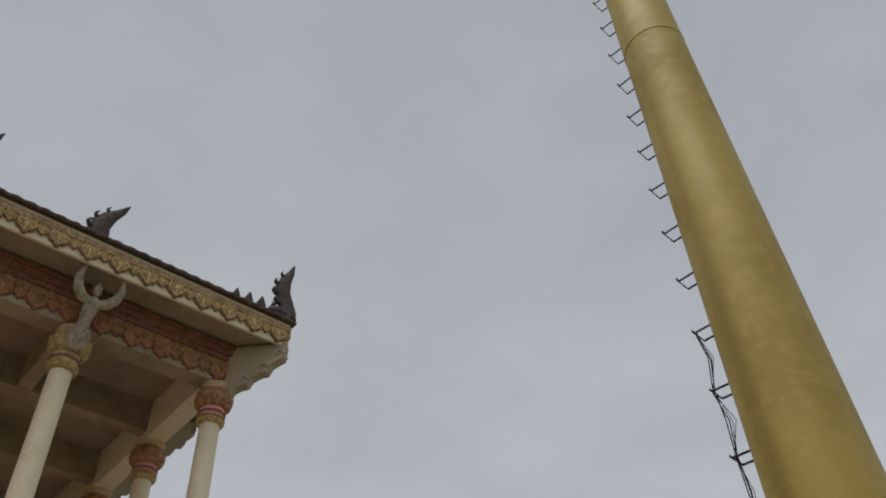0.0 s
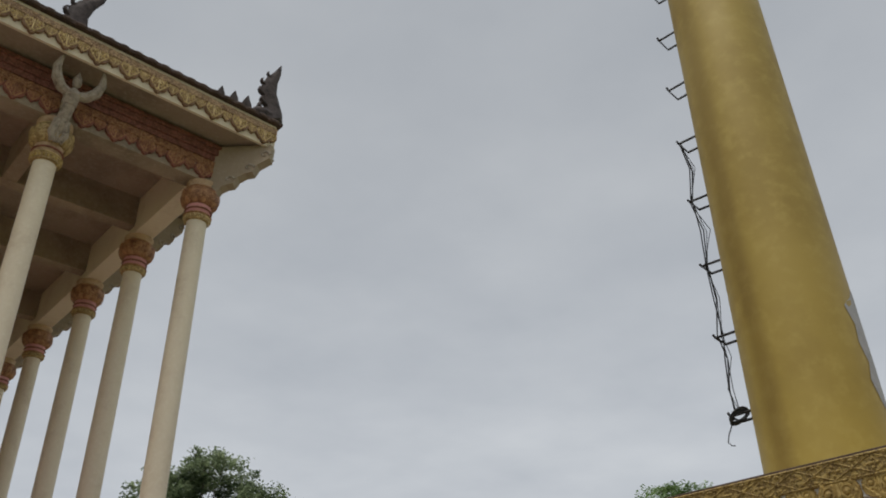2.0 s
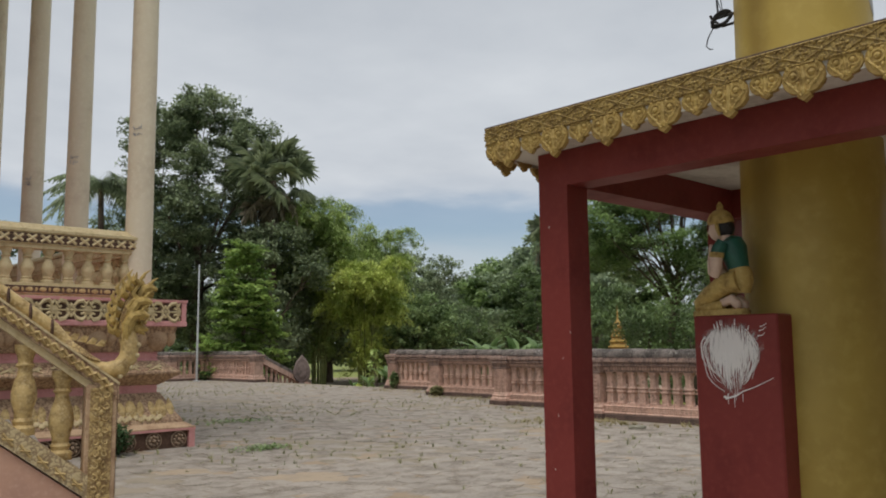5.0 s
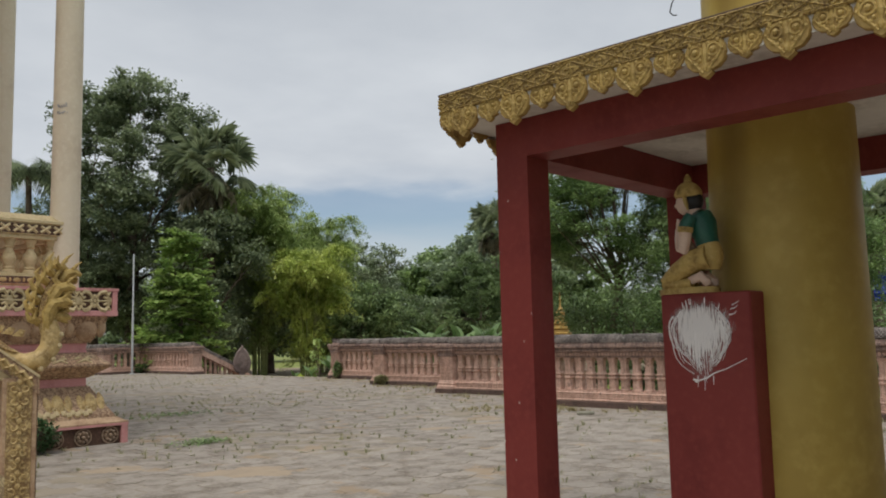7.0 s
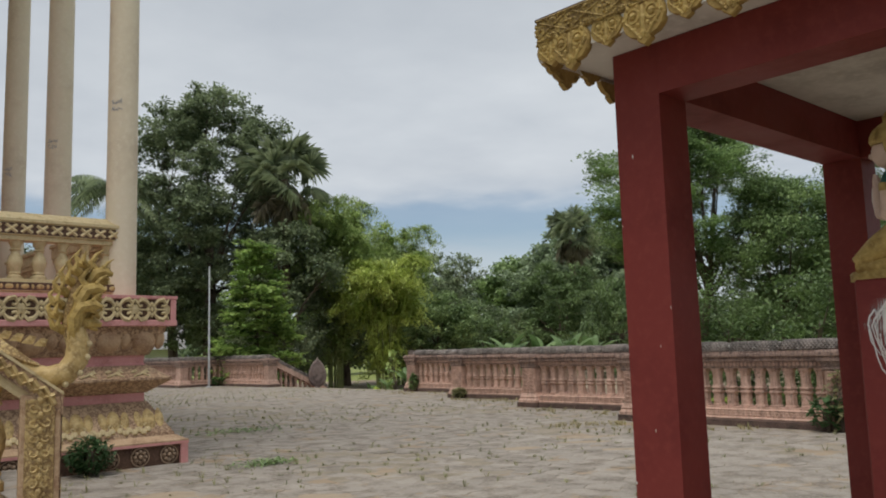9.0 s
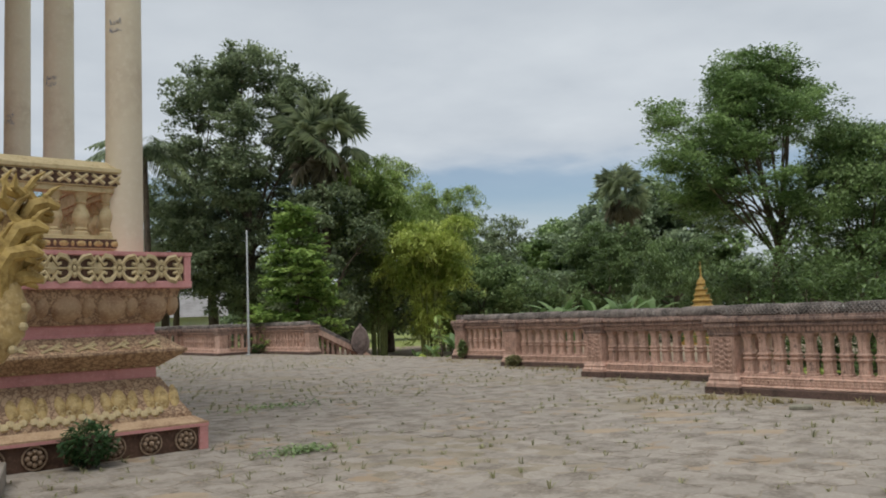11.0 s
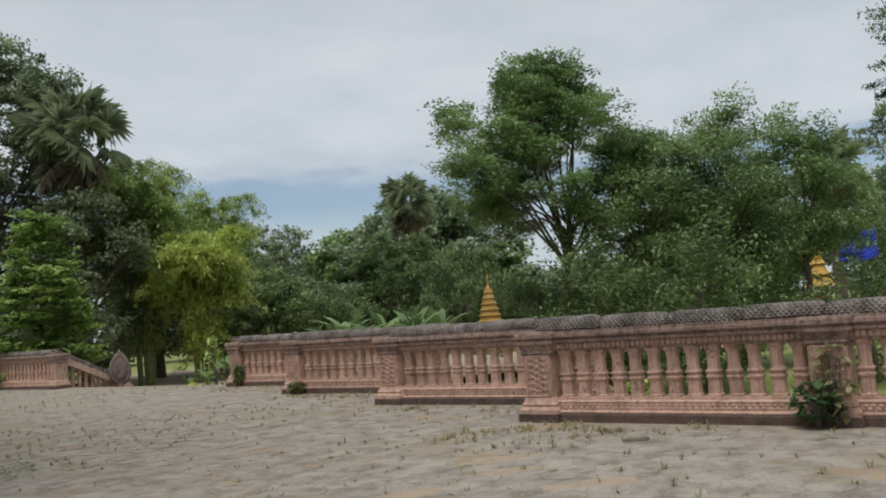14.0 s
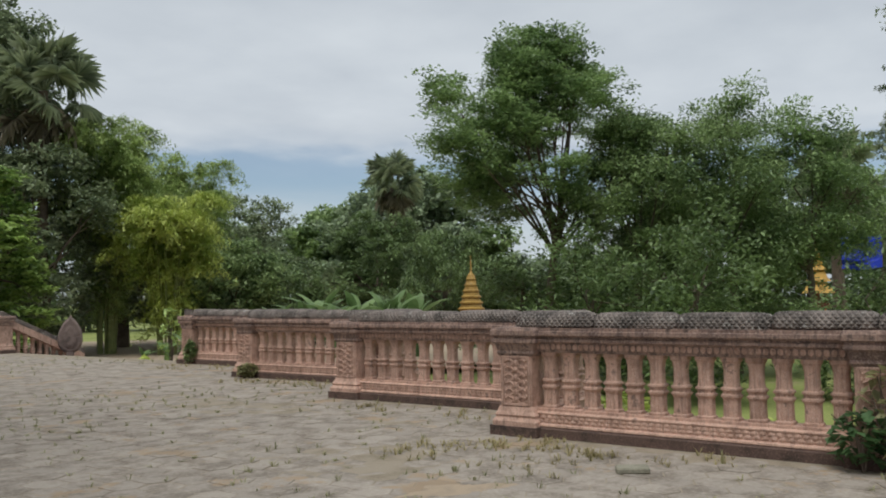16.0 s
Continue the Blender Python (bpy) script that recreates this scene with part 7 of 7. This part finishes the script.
def bush(x, y, z, r, h, mat, label, seed, leaf=(0.10, 0.06), n=260):
    """A low weed: thin stems and separate leaves."""
    rng = np.random.default_rng(seed)
    T = thing("weed_bush", pose(x, y, z), label, "bush")
    rnd = random.Random(seed)
    for _ in range(7):
        part("stem", [tube([(0, 0, -0.03), (rnd.uniform(-.3, .3) * r, rnd.uniform(-.3, .3) * r, h * 0.5), (rnd.uniform(-.8, .8) * r, rnd.uniform(-.8, .8) * r, h * rnd.uniform(0.7, 1))], [0.012, 0.009, 0.004], 5)], M_BARK, T)
    d = rng.normal(size=(n, 3)); d /= np.linalg.norm(d, axis=1, keepdims=True)
    p = d * (rng.uniform(0.3, 1, n) ** 0.5)[:, None] * [r, r, h * 0.52] + [0, 0, h * 0.52]
    p[:, 2] = np.maximum(p[:, 2], 0.02)
    part("leaves", leaf_mesh("leaves", p, None, leaf[0], leaf[1], mat, rng, 0.3), None, T)


bush(12.74, 6.62, 0, 0.25, 0.50, L_BUSH, "dark green weed bush at the foot of the balustrade", 71, (0.13, 0.085), 130)
bush(12.80, 6.45, 0, 0.22, 0.85, L_WEED, "pale leafy weed rising by a pier", 72, (0.12, 0.07), 90)
bush(4.36, 11.22, 0, 0.27, 0.42, L_BUSH, "dark green weed bush at the temple platform", 73, (0.085, 0.035), 620)
bush(17.95, 21.85, 0, 0.16, 0.55, L_MID, "green creeper on the end pier", 75, (0.13, 0.07), 240)
bush(16.12, 17.75, 0, 0.20, 0.26, L_WEED, "dark weeds at a balustrade corner", 76, (0.12, 0.07), 260)
bush(16.12, 14.3, 0, 0.40, 0.28, L_WEED, "low weeds at a balustrade corner", 77, (0.11, 0.05), 220)
bush(17.9, 18.4, 0, 0.40, 0.24, L_WEED, "low weeds along the far balustrade", 78, (0.11, 0.05), 220)
bush(17.9, 35.0, 0, 0.35, 0.42, L_BUSH, "dark weeds in the far corner of the terrace", 79, (0.12, 0.07), 200)
x, y = at(37.2, 27.5); bush(x, y, G0, 0.40, 0.95, L_LIME, "yellow-green leafy plant beyond the steps", 80, (0.26, 0.12), 190)
x, y = at(40.3, 27.5); bush(x, y, G0, 0.42, 1.7, L_MID, "dark green shrub at the end of the balustrade", 81, (0.24, 0.10), 420)
x, y = at(38.6, 28.5); bush(x, y, G0, 0.35, 2.3, L_FRESH, "thin young tree beyond the steps", 82, (0.24, 0.12), 70)
for k in range(9):
    rnd = random.Random(300 + k)
    bush(14.6 + rnd.uniform(0, 2.5), -1 + 1.33 * k, G0, 0.5, rnd.uniform(0.7, 1.3), L_LIME if k % 3 else L_FRESH, "tall bright green weeds behind the balustrade", 90 + k, (0.24, 0.08), 260)


def stupa(x, y, z, h, label):
    T = thing("stupa", pose(x, y, z), label, "stupa")
    part("base", [square([(1.0, -0.1), (1.0, h * 0.12), (0.8, h * 0.16), (0.8, h * 0.24), (0.66, h * 0.27)], 0, 0, 0, 0.1)], M_STUPA, T)
    for i in range(8):
        r, z0 = 0.82 - 0.082 * i, h * (0.27 + 0.064 * i)
        part("tier", [lathe([(r * 0.80, z0), (r * 1.02, z0 + h * 0.012), (r * 1.06, z0 + h * 0.026), (r * 0.86, z0 + h * 0.040), (r * 0.80, z0 + h * 0.066)], 20)], M_STUPA, T, smooth=True)
    part("spire", [lathe([(0.17, h * 0.782), (0.10, h * 0.80), (0.045, h * 0.83), (0.035, h * 0.90), (0.07, h * 0.905), (0.03, h * 0.92), (0.01, h)], 14)], M_STUPA, T, smooth=True)


x, y = at(56.7, 45); stupa(x, y, G0, 4.7, "small golden stupa with a ringed spire among the trees")
x, y = at(77.4, 36)
SH = thing("shrine", pose(x, y, G0, 0, 0, -80), "small orange-gold spirit shrine among the trees", "shrine")
part("base", [square([(0.52, -0.1), (0.52, 1.6), (0.42, 1.7), (0.42, 1.9)], 0, 0, 0, 0.05)], M_SHRINE, SH)
part("body", [square([(0.34, 1.9), (0.34, 2.5)], 0, 0, 0, 0.1)], M_REDGOLD, SH)
for i in range(3):
    part("roof_tier", [square([(0.56 - 0.13 * i, 2.5 + 0.42 * i), (0.46 - 0.13 * i, 2.62 + 0.42 * i), (0.30 - 0.09 * i, 2.92 + 0.42 * i)], 0, 0, 0, 0.05)], M_SHRINE, SH)
part("spire", [lathe([(0.11, 3.74), (0.05, 4.05), (0.01, 4.6)], 10)], M_SHRINE, SH)
x, y = at(79.7, 35.5)
TP = thing("blue_sheet", pose(x, y, G0, 0, 0, -75), "bright blue plastic sheet hung between posts", "tarpaulin")
part("sheet", [loft([[(-0.65 + 0.04 * math.sin(k * 3), 0.06 * math.sin(k * 2), 3.35 + 0.16 * k), (-0.2, 0.12 * math.cos(k * 1.3), 3.30 + 0.165 * k), (0.25, -0.05 * math.cos(k), 3.32 + 0.16 * k), (0.65, 0.0, 3.38 + 0.165 * k)] for k in range(8)], cap=False, closed=False)], M_BLUE, TP)
for s in (-0.65, 0.65):
    part("post", [tube([(s, 0.06, -0.1), (s, 0.06, 4.7)], 0.03, 6)], M_BARK, TP)
x, y = at(19.9, 66)
H = thing("house", pose(x, y, G0, 0, 0, -20), "far white house with a grey sheet roof", "house")
part("wall", [cbox(-4, -3, -0.1, 4, 3, 3.0, 0.02)], M_WALLFAR, H)
part("roof", [loft([[(-4.6, -3.6, 2.9), (-4.6, 3.6, 2.9), (-4.6, 0, 5.0)], [(4.6, -3.6, 2.9), (4.6, 3.6, 2.9), (4.6, 0, 5.0)]])], M_ROOFFAR, H)
part("window", [cbox(-0.7, -3.02, 1.0, 0.5, -2.99, 2.1, 0.01)], M_UMBER, H)


# ---- paving, weeds and sand ----
def inside(x, y, pad=0.0):
    if y < -8.5 or y > 45 or x < -12:
        return False
    for x0, y0, y1 in ((13.1, -9, 9.95), (14.7, 9.95, 13.8), (16.4, 13.8, 17.95), (18.2, 17.95, 35.3), (16.4, 35.3, 39.4), (14.7, 39.4, 46)):
        if y0 <= y < y1 and x > x0 - pad:
            return False
    if y > TY - 0.40 and x < TX + 0.45:
        return False
    return True


PITCH = 0.30


def paver_shape(wx, wy, h, tx=0.0, ty=0.0):
    """A six-sided interlocking block; wx and wy are its half sizes."""
    c, d, b = wy * 1.24, wy * 0.76, 0.006
    hexa = [(0, -c), (wx, -d), (wx, d), (0, c), (-wx, d), (-wx, -d)]
    ring = lambda k, z: [(x * (1 - k / wx), y * (1 - k / wy), z + tx * x + ty * y) for x, y in hexa]
    v = [(x, y, -0.03) for x, y, _ in ring(0, 0)] + ring(0, h - b * 0.5) + ring(b, h)
    f = [[i, (i + 1) % 6, 6 + (i + 1) % 6, 6 + i] for i in range(6)] + [[6 + i, 6 + (i + 1) % 6, 12 + (i + 1) % 6, 12 + i] for i in range(6)] + [[12, 13, 14, 15, 16, 17]]
    return v, f


def build_paving():
    rnd = random.Random(5)
    protos = []
    for k in range(8):
        me = make_mesh("paver", [paver_shape(PITCH / 2 - 0.0045, PITCH / 2 - 0.0045, 0.0, rnd.uniform(-.009, .009), rnd.uniform(-.009, .009))], M_PAVER)
        protos.append(me)
    shapes, near = [], 0
    j = 0
    y = -8.4
    while y < 44.5:
        x = -11.8 + (PITCH / 2 if j % 2 else 0)
        while x < 18.2:
            if inside(x, y, 0.33):
                dz = rnd.gauss(0, 0.0014) - (0.004 if noise.noise((x * 0.5, y * 0.5, 7)) > 0.25 else 0)
                ang = rnd.gauss(0, 0.7)
                in_near = 6.2 < x < 11.2 and 5.6 < y < 10.9
                if in_near and near < 290:
                    part("paver", protos[rnd.randrange(8)], None, terrace, at=pose(x, y, dz, 0, 0, ang))
                    near += 1
                else:
                    v, f = paver_shape(PITCH / 2 - 0.004 - rnd.uniform(0, 0.004), PITCH / 2 - 0.004 - rnd.uniform(0, 0.004), dz, rnd.gauss(0, .005), rnd.gauss(0, .005))
                    shapes.append(([(a + x, c + y, d) for a, c, d in v], f))
            x += PITCH
        y += PITCH
        j += 1
    v, f = [], []
    for sv, sf in shapes:
        o = len(v); v += sv; f += [[i + o for i in q] for q in sf]
    me = bpy.data.meshes.new("pavers"); me.from_pydata(v, [], f); me.materials.append(M_PAVER_FAR)
    ob = new("pavers", me); ob.parent = terrace
    tagged(ob, "worn grey concrete pavers of the terrace", kind="stuff")


def island_tint(m):
    """Lets joined pieces of a material differ a little in tone, piece by piece."""
    n = m.copy(); n.name = m.name + "_field"
    N, L = n.node_tree.nodes, n.node_tree.links
    geo = N.new("ShaderNodeNewGeometry")
    hsv = [k for k in N if k.bl_idname == "ShaderNodeHueSaturation"][0]
    r = N.new("ShaderNodeMapRange"); r.inputs[3].default_value, r.inputs[4].default_value = 0.91, 1.08
    L.new(geo.outputs["Random Per Island"], r.inputs[0]); L.new(r.outputs[0], hsv.inputs["Value"])
    return n


M_PAVER_FAR = island_tint(M_PAVER)
build_paving()


def build_tufts():
    """Weeds in the joints, thicker in some stretches."""
    rnd = random.Random(8)
    v, f = [], []
    for _ in range(23000):
        i, j = rnd.randrange(0, 104), rnd.randrange(0, 176)
        x, y = -11.8 + PITCH * i + rnd.choice((0.5, 0)) * PITCH, -8.4 + PITCH * (j + 0.5)
        if not inside(x, y, 0.3) or (x < 1 and y < 5):
            continue
        dens = noise.noise((x * 0.22, y * 0.22, 2)) + 0.35 * noise.noise((x * 0.9, y * 0.9, 5)) + (0.25 if x < 11 and y > 8 else 0)
        if dens < rnd.uniform(-0.35, 0.72):
            continue
        edge = not inside(x, y, 0.9)
        x += rnd.gauss(0, 0.012); y += rnd.gauss(0, 0.012)
        h0 = rnd.uniform(0.022, 0.085) * rnd.uniform(0.5, 1) * (1.6 if edge else 1)
        for k in range(rnd.randrange(4, 10)):
            a, h, reach = rnd.uniform(0, 6.28), h0 * rnd.uniform(0.35, 1.2), rnd.uniform(0.015, 0.095)
            dx, dy = math.cos(a), math.sin(a)
            w = rnd.uniform(0.0022, 0.005)
            o = len(v)
            bx, by = x + dx * 0.008, y + dy * 0.008
            v += [(bx - dy * w, by + dx * w, -0.012), (bx + dy * w, by - dx * w, -0.012), (bx + dx * reach * 0.5 + dy * w, by + dy * reach * 0.5 - dx * w, h * 0.8), (bx + dx * reach, by + dy * reach, h), (bx + dx * reach * 0.5 - dy * w, by + dy * reach * 0.5 + dx * w, h * 0.8)]
            f += [[o, o + 1, o + 2, o + 4], [o + 4, o + 2, o + 3]]
    me = bpy.data.meshes.new("weeds"); me.from_pydata(v, [], f); me.materials.append(L_WEED)
    tagged(new("weeds", me), "small green weeds growing in the paving joints", "weeds", kind="stuff")
    for nm, cx, cy, rr, n in (("weed_patch", 6.13, 10.38, 0.40, 220), ("weed_patch", 8.0, 14.5, 0.8, 200)):
        rng = np.random.default_rng(int(cx * 10))
        p = np.stack([cx + rng.normal(0, rr * 0.5, n), cy + rng.normal(0, rr * 0.28, n), rng.uniform(0.005, 0.045, n)], 1)
        ob = new(nm, leaf_mesh(nm, p, None, 0.075, 0.03, L_MID, rng, 0.05))
        tagged(ob, "flat patch of creeping green weeds on the paving", "weeds", kind="stuff")
    # half-dry grass along the foot of the balustrade
    rnd = random.Random(31)
    v, f = [], []
    for x0, x1, y0, y1, n in ((12.1, 12.78, 7.3, 10.1, 190), (11.2, 12.3, 8.6, 10.6, 120), (13.5, 14.3, 10.3, 13.6, 110), (15.2, 16.1, 14.2, 17.7, 110), (16.6, 17.9, 18.2, 21.8, 120)):
        for _ in range(n):
            x, y = rnd.uniform(x0, x1), rnd.uniform(y0, y1)
            if noise.noise((x * 1.3, y * 1.3, 4)) < -0.05:
                continue
            for k in range(rnd.randrange(5, 10)):
                a, h, reach, w = rnd.uniform(0, 6.28), rnd.uniform(0.012, 0.07), rnd.uniform(0.02, 0.10), rnd.uniform(0.0025, 0.005)
                dx, dy, o = math.cos(a), math.sin(a), len(v)
                v += [(x - dy * w, y + dx * w, -0.012), (x + dy * w, y - dx * w, -0.012), (x + dx * reach * 0.5 + dy * w, y + dy * reach * 0.5 - dx * w, h * 0.8), (x + dx * reach, y + dy * reach, h), (x + dx * reach * 0.5 - dy * w, y + dy * reach * 0.5 + dx * w, h * 0.8)]
                f += [[o, o + 1, o + 2, o + 4], [o + 4, o + 2, o + 3]]
    me = bpy.data.meshes.new("dry_grass"); me.from_pydata(v, [], f); me.materials.append(L_STRAW)
    tagged(new("dry_grass", me), "half-dry grass along the foot of the balustrade", "grass", kind="stuff")
    for k, (cx, cy, ra, rb) in enumerate(((5.15, 7.85, 0.62, 0.34), (3.3, 6.35, 0.3, 0.15), (9.0, 8.95, 0.36, 0.15), (10.0, 8.66, 0.42, 0.16), (9.8, 7.7, 0.45, 0.15), (10.5, 9.1, 0.5, 0.2), (4.4, 9.2, 0.45, 0.2))):
        out = []
        for i in range(60):
            a = 2 * math.pi * i / 60
            q = 1 + 0.5 * noise.noise((math.cos(a) * 1.6, math.sin(a) * 1.6, k * 3.1)) + 0.30 * noise.noise((math.cos(a) * 6, math.sin(a) * 6, k * 3.1))
            out.append((ra * q * math.cos(a), rb * q * math.sin(a)))
        shape = loft([[(px, py, -0.006) for px, py in out], [(px * 0.8, py * 0.8, 0.0012) for px, py in out], [(px * 0.45, py * 0.45, 0.005) for px, py in out]])
        ob = part("sand_patch", [shape], M_SAND, None, "thin drift of orange sand on the paving", True, at=pose(cx, cy, 0, 0, 0, -40))
        tagged(ob, category="sand", kind="stuff")


build_tufts()
